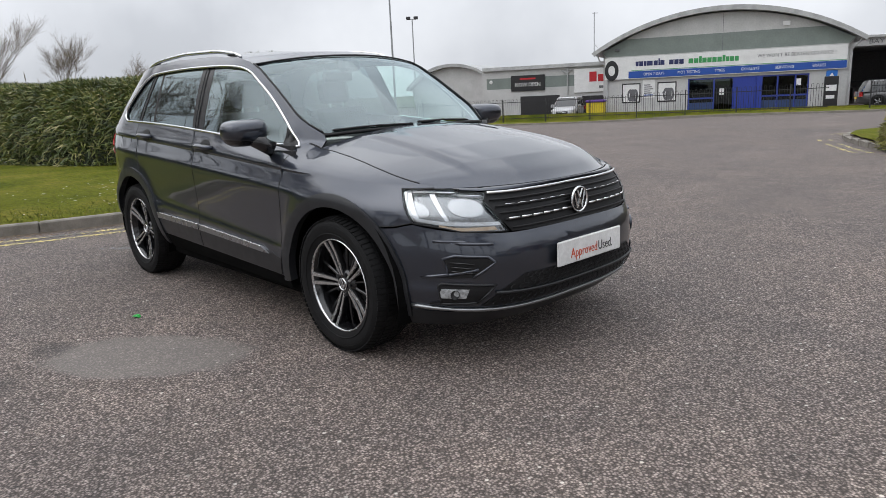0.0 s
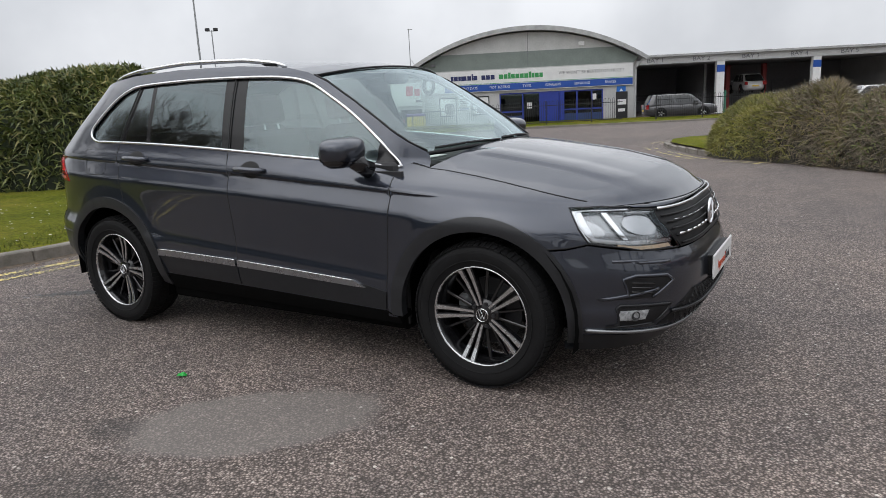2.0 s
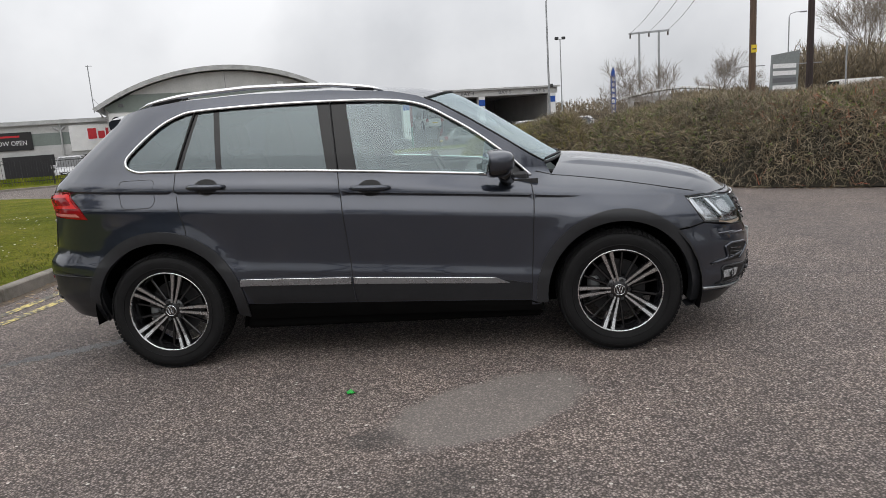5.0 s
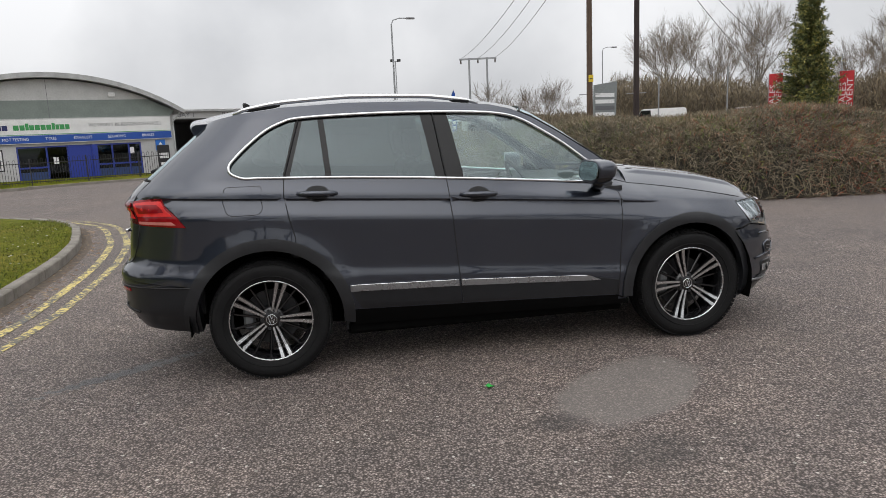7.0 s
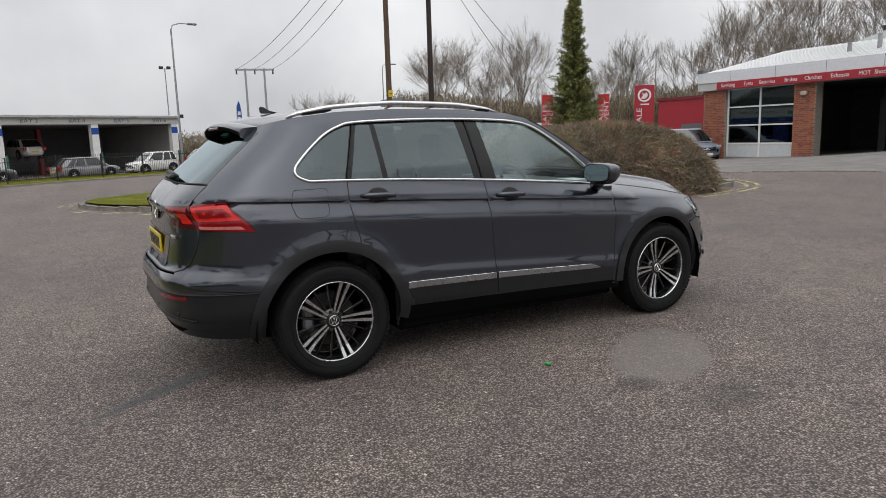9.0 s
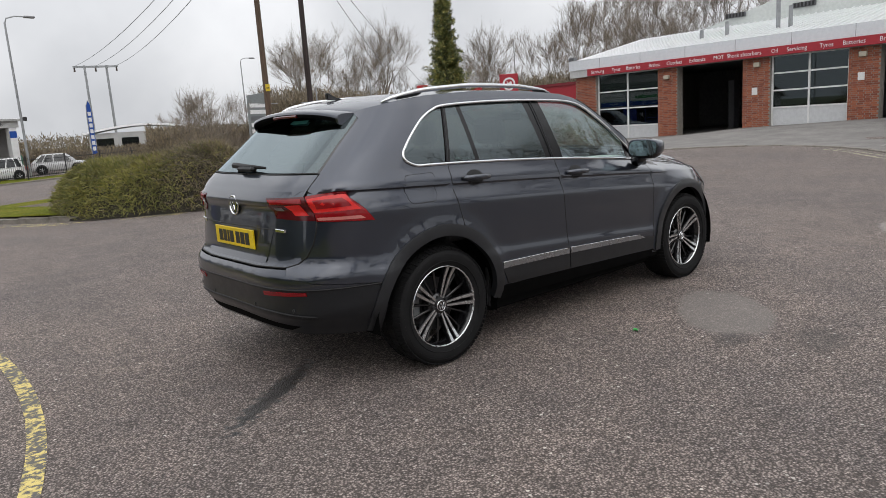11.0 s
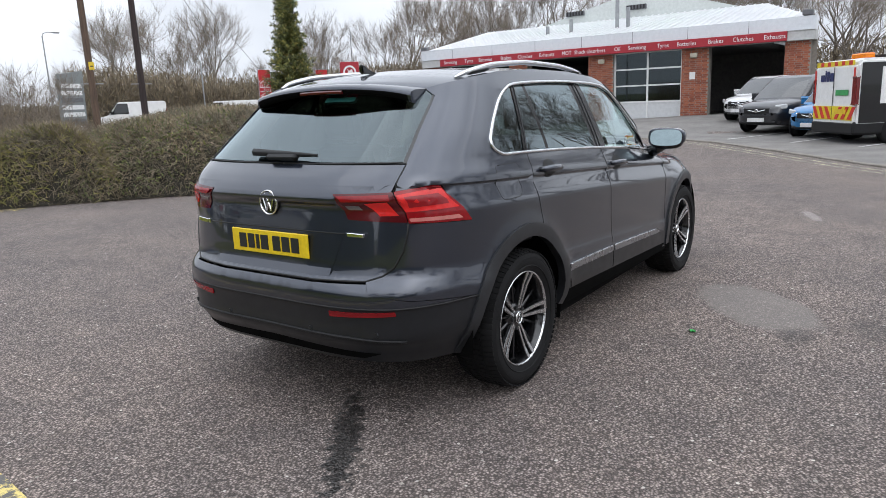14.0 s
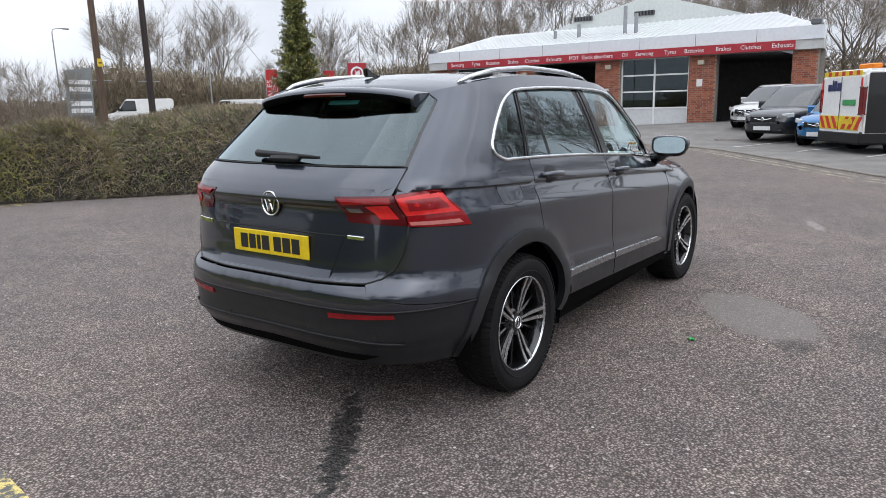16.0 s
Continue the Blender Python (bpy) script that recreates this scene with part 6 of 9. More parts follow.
LAMP_DARK = surface("smoked_red_lens", (0.085, 0.005, 0.008), rough=0.15, coat=0.45, spec=0.3)
REFLECTOR = metal("lamp_reflector", (0.70, 0.71, 0.72), 0.2)
LAMP_CLEAR = glass("clear_lamp_lens", (0.94, 0.95, 0.96), base=0.03)
LAMP_INNER = metal("grey_chrome", (0.48, 0.485, 0.49), 0.22)
CAR_LAMP_CLEAR = surface("frosted_lamp_glass", (0.42, 0.43, 0.44), (0.16, 0.165, 0.17), rough=0.15, scale=60, coat=0.8)
AMBER = surface("amber_lamp", (0.55, 0.42, 0.30), rough=0.25)
LAMP_HOUSING = metal("lamp_housing", (0.30, 0.305, 0.31), 0.25)
PLATE_YELLOW = surface("yellow_plate", (0.78, 0.56, 0.015), (0.72, 0.51, 0.012), rough=0.35)
PLATE_WHITE = surface("white_plate", (0.80, 0.80, 0.79), rough=0.35)
ORANGE_LETTER = surface("orange_red_lettering", (0.62, 0.09, 0.03), rough=0.4)
MIRROR = metal("mirror_glass", (0.30, 0.37, 0.39), 0.02)

car = thing("parked_suv", None, "dark grey metallic family SUV with alloy wheels parked on asphalt", "car")
body = thing("body")
body.parent = car


def arch_pts(cx, r, a0, a1, n=22, cz=0.35):
    return [(cx + r * math.cos(radians(a0 + (a1 - a0) * k / n)), cz + r * math.sin(radians(a0 + (a1 - a0) * k / n))) for k in range(n + 1)]


def arc_angle(r, z, right, cz=0.35):
    a = math.degrees(math.asin((z - cz) / r))
    return a if right else 180 - a


RF, RR = 0.455, 0.475
WIN_TOP = [(0.855, 1.036), (0.739, 1.153), (0.563, 1.291), (0.40, 1.396), (0.244, 1.478), (0.05, 1.515), (-0.30, 1.531), (-0.70, 1.535), (-1.085, 1.524), (-1.20, 1.500), (-1.30, 1.452), (-1.40, 1.375), (-1.475, 1.305), (-1.508, 1.262), (-1.500, 1.222), (-1.437, 1.193)]


def curve(pts, n=4):
    """The same line of points, rounded."""
    out = []
    for i in range(len(pts) - 1):
        p0, p1, p2, p3 = pts[max(0, i - 1)], pts[i], pts[i + 1], pts[min(len(pts) - 1, i + 2)]
        for k in range(n):
            t = k / n
            out.append(tuple(0.5 * (2 * b + (c - a) * t + (2 * a - 5 * b + 4 * c - d) * t * t + (3 * b - a - 3 * c + d) * t ** 3) for a, b, c, d in zip(p0, p1, p2, p3)))
    return out + [pts[-1]]


EDGE = [(0.955, 1.098), (0.86, 1.155), (0.70, 1.262), (0.52, 1.378), (0.35, 1.478), (0.22, 1.534), (0.08, 1.566), (-0.30, 1.598), (-0.80, 1.606), (-1.20, 1.590), (-1.45, 1.560), (-1.62, 1.525), (-1.66, 1.505)]


def edge_at(x):
    xs = [p[0] for p in EDGE][::-1]
    zs = [p[1] for p in EDGE][::-1]
    return float(np.interp(x, xs, zs))


DOOR_F = [(0.832, 0.330), (0.850, 0.60), (0.869, 0.902), (0.862, 0.98), (0.845, 1.040)]
DOOR_B = [(-0.186, 0.362), (-0.205, 0.62), (-0.232, 0.95), (-0.245, 1.10), (-0.247, belt_z(-0.247))]
DOOR_R_TOP = [(-1.206, belt_z(-1.206)), (-1.212, 1.075), (-1.19, 0.95), (-1.163, 0.84)]
GATE_CUT = [(0.718, 0.90), (0.705, 0.83), (0.675, 0.765), (0.63, 0.727), (0.57, 0.708)]
for s in (-1, 1):
    # front wing
    arch_front = arch_pts(1.34, RF, arc_angle(RF, 0.30, False), arc_angle(RF, 0.690, True))
    wing = [(0.832, 0.30)] + DOOR_F[1:] + [(0.90, 1.050), (0.985, shut_z(0.985))] + [(x, shut_z(x)) for x in (1.0, 1.1, 1.25, 1.4, 1.55, 1.70, 1.80, 1.87)] + [(1.87, 0.866), (1.735, 0.865), (1.79, 0.78), (1.835, 0.715), (1.75, 0.695)] + arch_front[::-1]
    pw = panel("front_wing", [fq("x", *p) for p in wing], wrap_front, PAINT, body, s)
    # doors
    belt = [(x, belt_z(x)) for x in (0.7, 0.4, 0.1, -0.1)]
    fd = panel("front_door", [sw(*p) for p in DOOR_F + belt + DOOR_B[::-1]], side, PAINT, body, s)
    belt2 = [(x, belt_z(x)) for x in (-0.4, -0.7, -1.0)]
    arch_rd = arch_pts(-1.34, RR, arc_angle(RR, 0.38, True), 68, 14)
    rd = panel("rear_door", [sw(*p) for p in DOOR_B + belt2 + DOOR_R_TOP + arch_rd[::-1]], side, PAINT, body, s)
    # rear quarter from the door to the tail lamp, with the rear pillar
    arch_q = arch_pts(-1.34, RR, 68, arc_angle(RR, 0.590, False), 16)
    quarter = [rq("x", *p) for p in DOOR_R_TOP[::-1]] + [rq("x", x, belt_z(x)) for x in (-1.3, -1.437)] + [rq("x", *p) for p in curve(WIN_TOP[:7:-1])] + [rq("x", -0.95, 1.530), rq("x", -0.95, edge_at(-0.95))] + [rq("x", x, edge_at(x)) for x in (-1.2, -1.45, -1.60, -1.64)]
    quarter += [rq("y", 0.600, 1.480), rq("y", 0.635, 1.33), rq("y", 0.668, 1.195), rq("y", 0.672, 1.12), rq("y", 0.675, 1.088), rq("x", -1.94, 1.104), rq("x", -1.895, 1.098), rq("x", -1.765, 0.930), rq("y", 0.727, 0.948)]
    quarter += [rq("y", 0.722, 0.955)] + [rq("y", *p) for p in GATE_CUT] + [rq("y", 0.58, 0.700), rq("y", 0.60, 0.66), rq("y", 0.75, 0.625), rq("x", -1.85, 0.598)]
    quarter += [rq("x", *p) for p in arch_q[::-1]]
    pq = panel("rear_quarter", quarter, wrap_rear, PAINT, body, s)
    # roof rail strip above the doors and the windscreen pillar
    strip = [(x, edge_at(x)) for x in (-0.95, -0.8, -0.5, -0.3, -0.1)] + [EDGE[k] for k in (6, 5, 4, 3, 2, 1, 0)] + [(0.985, shut_z(0.985) + 0.004), (0.90, 1.054), (0.858, 1.034)] + WIN_TOP[1:8] + [(-0.95, 1.530)]
    panel("pillar_strip", [sw(*p) for p in strip], side, PAINT, body, s, ustep=0.025)
    # fuel flap on the right only, seams and strips
    if s < 0:
        flap = []
        for fx, fz, rr, a0 in ((-1.545, 1.147, 0.022, 90), (-1.545, 0.985, 0.045, 180), (-1.335, 0.985, 0.045, 270), (-1.335, 1.147, 0.022, 0)):
            ox, oz = (rr if fx < -1.4 else -rr), (-rr if fz > 1.1 else rr)
            flap += [(fx + ox + rr * math.cos(radians(a0 + 18 * k)), fz + oz + rr * math.sin(radians(a0 + 18 * k))) for k in range(6)]
        flap.append(flap[0])
        seam([rq("x", *p) for p in flap], wrap_rear, pq, s, 0.0022, "fuel_flap_gap")
    seam([sw(*p) for p in DOOR_F], side, fd, s)
    seam([sw(*p) for p in DOOR_B], side, fd, s)
    seam([sw(*p) for p in DOOR_R_TOP + arch_rd[::-1][:6]], side, rd, s)
    seam([fq("x", *p) for p in [(0.90, 1.050)] + [(x, shut_z(x)) for x in (1.0, 1.1, 1.25, 1.4, 1.55, 1.70, 1.80)]], wrap_front, pw, s, 0.004)
    seam([fq("x", *p) for p in [(1.835, 0.713), (1.75, 0.695), (1.61, 0.688)]], wrap_front, pw, s)
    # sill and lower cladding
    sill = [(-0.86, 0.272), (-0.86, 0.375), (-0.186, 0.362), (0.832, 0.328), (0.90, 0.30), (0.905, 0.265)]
    # black sill in the liner colour, which also paints in the shade beneath
    panel("sill", [sw(*p) for p in sill], side, WELL, body, s, "black sill, its colour deepened for the shade under the car", flange=0.10)
    clad_f = [(-0.18, 0.370), (0.825, 0.336), (0.838, 0.43), (0.70, 0.455), (-0.196, 0.495)]
    panel("door_cladding", [sw(*p) for p in clad_f], side, SATIN, fd, s, off=0.005)
    clad_r = [(-0.80, 0.385), (-0.192, 0.370), (-0.205, 0.495), (-0.875, 0.512)]
    panel("door_cladding", [sw(*p) for p in clad_r], side, SATIN, rd, s, off=0.005)
    # bright strips
    for par, st in ((fd, [(-0.192, 0.478), (0.64, 0.441), (0.71, 0.441), (0.63, 0.474), (-0.193, 0.516)]), (rd, [(-0.868, 0.497), (-0.208, 0.478), (-0.209, 0.516), (-0.868, 0.535)])):
        panel("bright_strip", [sw(*p) for p in st], side, metal("satin_silver_strip", (0.42, 0.43, 0.45), 0.28), par, s, "satin silver rubbing strip", off=0.012, flange=0.016)
        up = [st[-1], st[-2]] if par is fd else [st[3], st[2]]
        seam([sw(*p) for p in up], side, par, s, 0.003, "bright_edge", CHROME, 0.013)
    # arch mouldings
    for cx, r0, r1, lo_a, lo_b in ((1.34, 0.414, 0.477, 0.25, 0.30), (-1.34, 0.428, 0.495, 0.30, 0.28)):
        outer_a = arch_pts(cx, r1, arc_angle(r1, lo_b if cx > 0 else lo_a, False) - 2, arc_angle(r1, lo_a if cx > 0 else lo_b, True) + 2, 30)
        inner_a = arch_pts(cx, r0, arc_angle(r0, lo_a, True) + 2, arc_angle(r0, lo_b, False) - 2, 30)
        panel("arch_moulding", [sw(*p) for p in outer_a + inner_a], side, ARCH_TRIM, body, s, "satin dark grey wheel-arch moulding", off=0.011, flange=0.045, ustep=0.03)
    # chrome window surround
    loop = [sw(*p) for p in [(0.862, 1.034)] + curve(WIN_TOP[1:] + [(-1.37, belt_z(-1.37))]) + [(x, belt_z(x)) for x in (-1.3, -1.1, -0.8, -0.4, 0.0, 0.4, 0.7)] + [(0.855, 1.036)]]
    sur = part("chrome_surround", tube(on_body(loop, side, s, 0.002), 0.0095, 6), CHROME, body, "bright chrome window surround", smooth=True)
    # glass
    def win(name, pts, material, lab=""):
        g = panel(name, [sw(*p) for p in pts], side, material, body, s, lab, off=-0.010, flange=0.0, ustep=0.08)
        g.visible_shadow = False
        return g
    win("front_side_window", [(0.715, belt_z(0.715)), (0.715, 1.172)] + WIN_TOP[2:6] + [(-0.20, 1.527), (-0.135, belt_z(-0.135))], CLEAR_GLASS, "clear front door window")
    win("mirror_quarter", [(0.855, 1.036), (0.715, belt_z(0.715)), (0.715, 1.172), (0.739, 1.153)], PILLAR)
    win("rear_side_window", [(-0.31, belt_z(-0.31)), (-0.37, 1.532), (-0.70, 1.535), (-0.955, 1.530), (-0.93, belt_z(-0.93))], PRIVACY, "dark tinted rear door window")
    win("rear_small_window", [(-0.965, belt_z(-0.965)), (-0.99, 1.529), (-1.075, 1.525), (-1.175, belt_z(-1.175))], PRIVACY)
    win("quarter_window", [(-1.215, belt_z(-1.215)), (-1.115, 1.52)] + curve(WIN_TOP[9:]), PRIVACY, "dark tinted rear quarter window")
    win("pillar_cover", [(-0.135, belt_z(-0.135)), (-0.20, 1.527), (-0.30, 1.531), (-0.37, 1.532), (-0.31, belt_z(-0.31))], PILLAR)
    win("pillar_cover", [(-0.93, belt_z(-0.93)), (-0.955, 1.530), (-0.99, 1.529), (-0.965, belt_z(-0.965))], PILLAR)
    win("pillar_cover", [(-1.175, belt_z(-1.175)), (-1.075, 1.525), (-1.115, 1.52), (-1.215, belt_z(-1.215))], PILLAR)
    seam([sw(-0.247, belt_z(-0.247)), sw(-0.292, 1.535)], side, fd, s, 0.004)
    seam([sw(-1.206, belt_z(-1.206)), sw(-1.10, 1.525)], side, rd, s, 0.004)
    # handles with their dark cups
    for par, hx in ((fd, -0.06), (rd, -1.022)):
        hz = crease_z(hx) + 0.022
        cup = [(hx + 0.070 * math.cos(a), hz + (0.044 if math.sin(a) > 0 else 0.050) * math.sin(a)) for a in [2 * math.pi * k / 20 for k in range(20)]]
        panel("handle_cup", [sw(*p) for p in cup], side, PLASTIC, par, s, off=0.0025, flange=0.004, ustep=0.02)
        y0 = side_y(hx, hz) + 0.002
        bar = tube([(hx - 0.11, s * (y0 - 0.004), hz + 0.002), (hx - 0.085, s * (y0 + 0.022), hz + 0.003), (hx - 0.03, s * (y0 + 0.034), hz + 0.003), (hx + 0.04, s * (y0 + 0.034), hz + 0.0), (hx + 0.09, s * (y0 + 0.022), hz - 0.003), (hx + 0.112, s * (y0 - 0.004), hz - 0.005)], 0.015, 8, radii=[0.012, 0.016, 0.017, 0.017, 0.016, 0.012])
        part("door_handle", bar, PAINT, par, smooth=True)

# ---- roof, bonnet, screens ----


def edge_pt(x):
    z = edge_at(x)
    return x, side_y(x, z), z


def screen(u, v):
    """Windscreen: u from scuttle to roof, v across."""
    s = 2 * v - 1
    x, y, z = edge_pt(0.945 + (0.26 - 0.945) * u)
    bow, lift = 0.155 - 0.03 * u, 0.018 + 0.030 * u
    return Vector((x + bow * (1 - s * s), s * (y - 0.004), z + lift * (1 - abs(s) ** 2.2) - 0.002))


def roof(u, v):
    s = 2 * v - 1
    x, y, z = edge_pt(0.26 + (-1.63 - 0.26) * u)
    bow = 0.125 * (1 - u) - 0.095 * u
    return Vector((x + bow * (1 - s * s), s * y, z - 0.006 + 0.042 * (1 - abs(s) ** 2.2)))


def bonnet(u, v):
    s = 2 * v - 1
    a = abs(s)
    xr = 0.985 + 0.12 * (1 - s * s)
    xf = 2.135 - 0.285 * a ** 2.6
    x = xr + (xf - xr) * u
    xs = 0.985 + (1.85 - 0.985) * u
    zs = shut_z(xs)
    y = side_y(xs, zs) - 0.004
    crown = float(np.interp(xs, [0.95, 1.2, 1.5, 1.70, 1.80, 1.85], [0.098, 0.094, 0.088, 0.067, 0.030, 0.0]))
    z = zs + crown * (1 - a ** 2.3)
    ridge = 0.017 * (1 - ss(0.655, 0.715, a)) * ss(0.0, 0.15, u) * (1 - ss(0.75, 0.98, u))
    z += ridge * (0.35 + 0.65 * ss(0.44, 0.62, a))
    if a < 1e-9:
        z += 0
    droop = 0.016 * ss(0.90, 1.0, u)
    return Vector((x, s * y, z - droop))


grid_mesh("roof", roof, 40, 28, PAINT, body, "dark grey roof skin", 0.02)
grid_mesh("bonnet", bonnet, 44, 116, PAINT, body, "dark grey bonnet with two raised ridges", 0.025)
def bonnet_lip(u, v):
    b = bonnet(1.0, v)
    y = b.y if abs(b.y) > 1e-3 else 1e-3
    z = 0.846 + 0.020 * ss(0.48, 0.74, abs(y))
    q = wrap_front(*fq("y", y, z))
    return b.lerp(q, u) + Vector((0.010, 0, 0.006)) * math.sin(math.pi * u) - Vector((0, 0, 0.002))


grid_mesh("bonnet_lip", bonnet_lip, 4, 48, PAINT, body)
ws = grid_mesh("windscreen", screen, 20, 24, CLEAR_GLASS, body, "clear windscreen with a dark edge band")
ws.visible_shadow = False
for nm, pts in (("screen_band", [screen(0.985, k / 24) + Vector((0.004, 0, 0.004)) for k in range(25)]), ("scuttle", [screen(0.0, k / 24) + Vector((0.0, 0, -0.010)) for k in range(25)])):
    part(nm, tube(pts, 0.006 if nm == "screen_band" else 0.011, 6), PLASTIC, body, smooth=True)
for v in (0.0, 1.0):
    part("screen_band", tube([screen(k / 16, v) + Vector((0.004, 0, 0.004)) for k in range(17)], 0.006, 6), PLASTIC, body, smooth=True)
part("mirror_mount", box(0.30, -0.06, 1.46, 0.42, 0.06, 1.54, 0.02), PLASTIC, body)
part("inside_mirror", box(0.20, -0.12, 1.40, 0.24, 0.12, 1.465, 0.015), PLASTIC, body)
part("scuttle_panel", box(0.93, -0.54, 1.00, 1.06, 0.54, 1.045, 0.01), PLASTIC, body)
for y0 in (-0.45, 0.12):
    arm = [screen(u, min(0.97, 0.5 - (y0 + dy) / 1.4)) + Vector((0.006, 0, 0.006)) for u, dy in ((0.0, 0.0), (0.018, 0.28), (0.016, 0.52))]
    part("wiper", tube(arm, 0.006, 5), PLASTIC, body)
part("papers", box(0.74, -0.60, 1.060, 0.90, -0.36, 1.064), PLATE_WHITE, body, "white papers on the dashboard")
# roof rails
for s in (-1, 1):
    pts = []
    for k in range(25):
        t = k / 24
        x = 0.02 - 1.50 * t
        ex, ey, ez = edge_pt(x)
        rise = 0.033 * math.sin(math.pi * min(1, max(0, t))) ** 0.42 if 0 < t < 1 else 0.0
        pts.append((x, s * (ey - 0.045), ez + 0.006 + rise))
    rail = part("roof_rail", tube(pts, 0.014, 8, radii=[0.009, 0.012] + [0.0145] * 21 + [0.012, 0.009]), CHROME, body, "bright aluminium roof rail", smooth=True)
    for x0, x1 in ((-0.02, -0.16), (-1.20, -1.41)):
        foot = []
        for k in range(7):
            x = x0 + (x1 - x0) * k / 6
            ex, ey, ez = edge_pt(x)
            foot.append((x, s * (ey - 0.045), ez + 0.016))
        part("rail_foot", tube(foot, 0.013, 6, radii=[0.006] + [0.013] * 5 + [0.006]), PLASTIC, rail)
fin = prism([(-1.34, 1.655), (-1.47, 1.655), (-1.475, 1.698), (-1.46, 1.704), (-1.415, 1.676)], -0.015, 0.015)
bmesh.ops.bevel(fin, geom=fin.edges[:], offset=0.006, segments=2, affect="EDGES")
part("aerial_fin", fin, GLOSS_BLACK, body, "black shark-fin aerial", m=pose(0, 0, -0.045))

# ---- tail ----
gate = panel("tailgate", [rq("y", y, z) for y, z in ((-0.665, 1.192), (-0.3, 1.192), (0.3, 1.192), (0.665, 1.192), (0.668, 1.12), (0.66, 1.085), (0.405, 1.078), (0.475, 0.968), (0.720, 0.955), (0.718, 0.90), (0.705, 0.83), (0.675, 0.765), (0.63, 0.727), (0.57, 0.708), (0.3, 0.700), (-0.3, 0.700), (-0.57, 0.708), (-0.63, 0.727), (-0.675, 0.765), (-0.705, 0.83), (-0.718, 0.90), (-0.720, 0.955), (-0.475, 0.968), (-0.405, 1.078), (-0.66, 1.085), (-0.668, 1.12))], wrap_rear, PAINT, body)
rw = panel("rear_window", [rq("y", y, z) for y, z in ((-0.655, 1.207), (-0.3, 1.207), (0.3, 1.207), (0.655, 1.207), (0.626, 1.33), (0.586, 1.512), (0.3, 1.528), (-0.3, 1.528), (-0.586, 1.512), (-0.626, 1.33))], wrap_rear, PRIVACY, body, 1, "dark tinted rear window", off=-0.006, flange=0.0)
rw.visible_shadow = False
for s in (-1, 1):
    seam([rq("y", y, z) for y, z in ((0.668, 1.195), (0.672, 1.12), (0.672, 1.088))], wrap_rear, gate, s)
    seam([rq("y", y, z) for y, z in [(0.720, 0.955)] + GATE_CUT + [(0.3, 0.700), (0.0, 0.700)]], wrap_rear, gate, s, 0.005)
    seam([rq("y", y, z) for y, z in ((0.0, 1.197), (0.3, 1.197), (0.63, 1.200), (0.668, 1.195))], wrap_rear, gate, s, 0.005)
    panel("window_border", [rq("y", y, z) for y, z in ((0.652, 1.200), (0.667, 1.200), (0.634, 1.34), (0.599, 1.475), (0.592, 1.485), (0.588, 1.485), (0.622, 1.33))], wrap_rear, GLOSS_BLACK, gate, s, off=-0.001, flange=0.004)
# number-plate recess
rec = panel("plate_recess", [rq("y", y, z) for y, z in ((-0.455, 0.905), (0.455, 0.905), (0.375, 0.712), (-0.375, 0.712))], wrap_rear, PAINT, gate, off=0.0015, flange=0.004)
seam([rq("y", y, z) for y, z in ((-0.455, 0.905), (0.455, 0.905))], wrap_rear, rec, 1, 0.004)


def ledge(y0, z0, y1, z1, inset_y, inset_z, depth):
    def fn(u, v):
        y, z = y0 + (y1 - y0) * u, z0 + (z1 - z0) * u
        p = wrap_rear(*rq("y", y if abs(y) > 1e-4 else 1e-4, z + inset_z))
        return Vector((p.x - 0.003 - depth * (1 - v), y + inset_y * v, z + inset_z * v))
    return fn


grid_mesh("recess_bevel", ledge(-0.385, 0.716, 0.385, 0.716, 0.0, 0.034, 0.016), 12, 5, PAINT, rec)
xp = wrap_rear(*rq("y", 0.0, 0.835)).x - 0.012
rp = part("rear_number_plate", box(xp - 0.004, -0.26, 0.782, xp + 0.006, 0.26, 0.893, 0.003), PLATE_YELLOW, gate, "yellow rear number plate")
px = 0.205
for k, w in enumerate((0.05, 0.045, 0.022, 0.05, 0.0, 0.05, 0.05, 0.05)):
    if w:
        part("bar", box(xp - 0.0065, px - w, 0.802, xp - 0.0045, px, 0.872), BLACK_SIGN, rp)
    px -= w + 0.012 if w else 0.02


def badge(cx, cy, cz, r, facing, parent):
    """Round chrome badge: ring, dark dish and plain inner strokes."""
    o = part("badge_ring", lathe([(r * 0.86, 0.0), (r * 0.88, 0.010), (r * 0.96, 0.012), (r, 0.004), (r, -0.004), (r * 0.86, 0.0)], 32), CHROME, parent, "round chrome badge", pose(cx, cy, cz, 0, 0, facing), smooth=True)
    part("badge_dish", lathe([(0.001, 0.003), (r * 0.87, 0.003), (r * 0.87, -0.003)], 28), GLOSS_BLACK, o)
    bm = bmesh.new()
    for x0, z0, x1, z1 in ((-0.62, 0.55, -0.26, -0.62), (-0.26, -0.62, 0.0, 0.0), (0.62, 0.55, 0.26, -0.62), (0.26, -0.62, 0.0, 0.0), (-0.30, 0.75, 0.0, 0.12), (0.30, 0.75, 0.0, 0.12)):
        tube([(x0 * r, 0.006, z0 * r), (x1 * r, 0.006, z1 * r)], r * 0.075, 5, bm)
    part("badge_strokes", bm, CHROME, o)
    return o


badge(wrap_rear(*rq("y", 0.0, 1.024)).x - 0.004, 0, 1.024, 0.060, 90, gate)
xm = wrap_rear(*rq("y", 0.50, 0.905)).x
part("model_badge", box(xm - 0.012, -0.565, 0.895, xm + 0.006, -0.470, 0.913, 0.003), CHROME, gate)
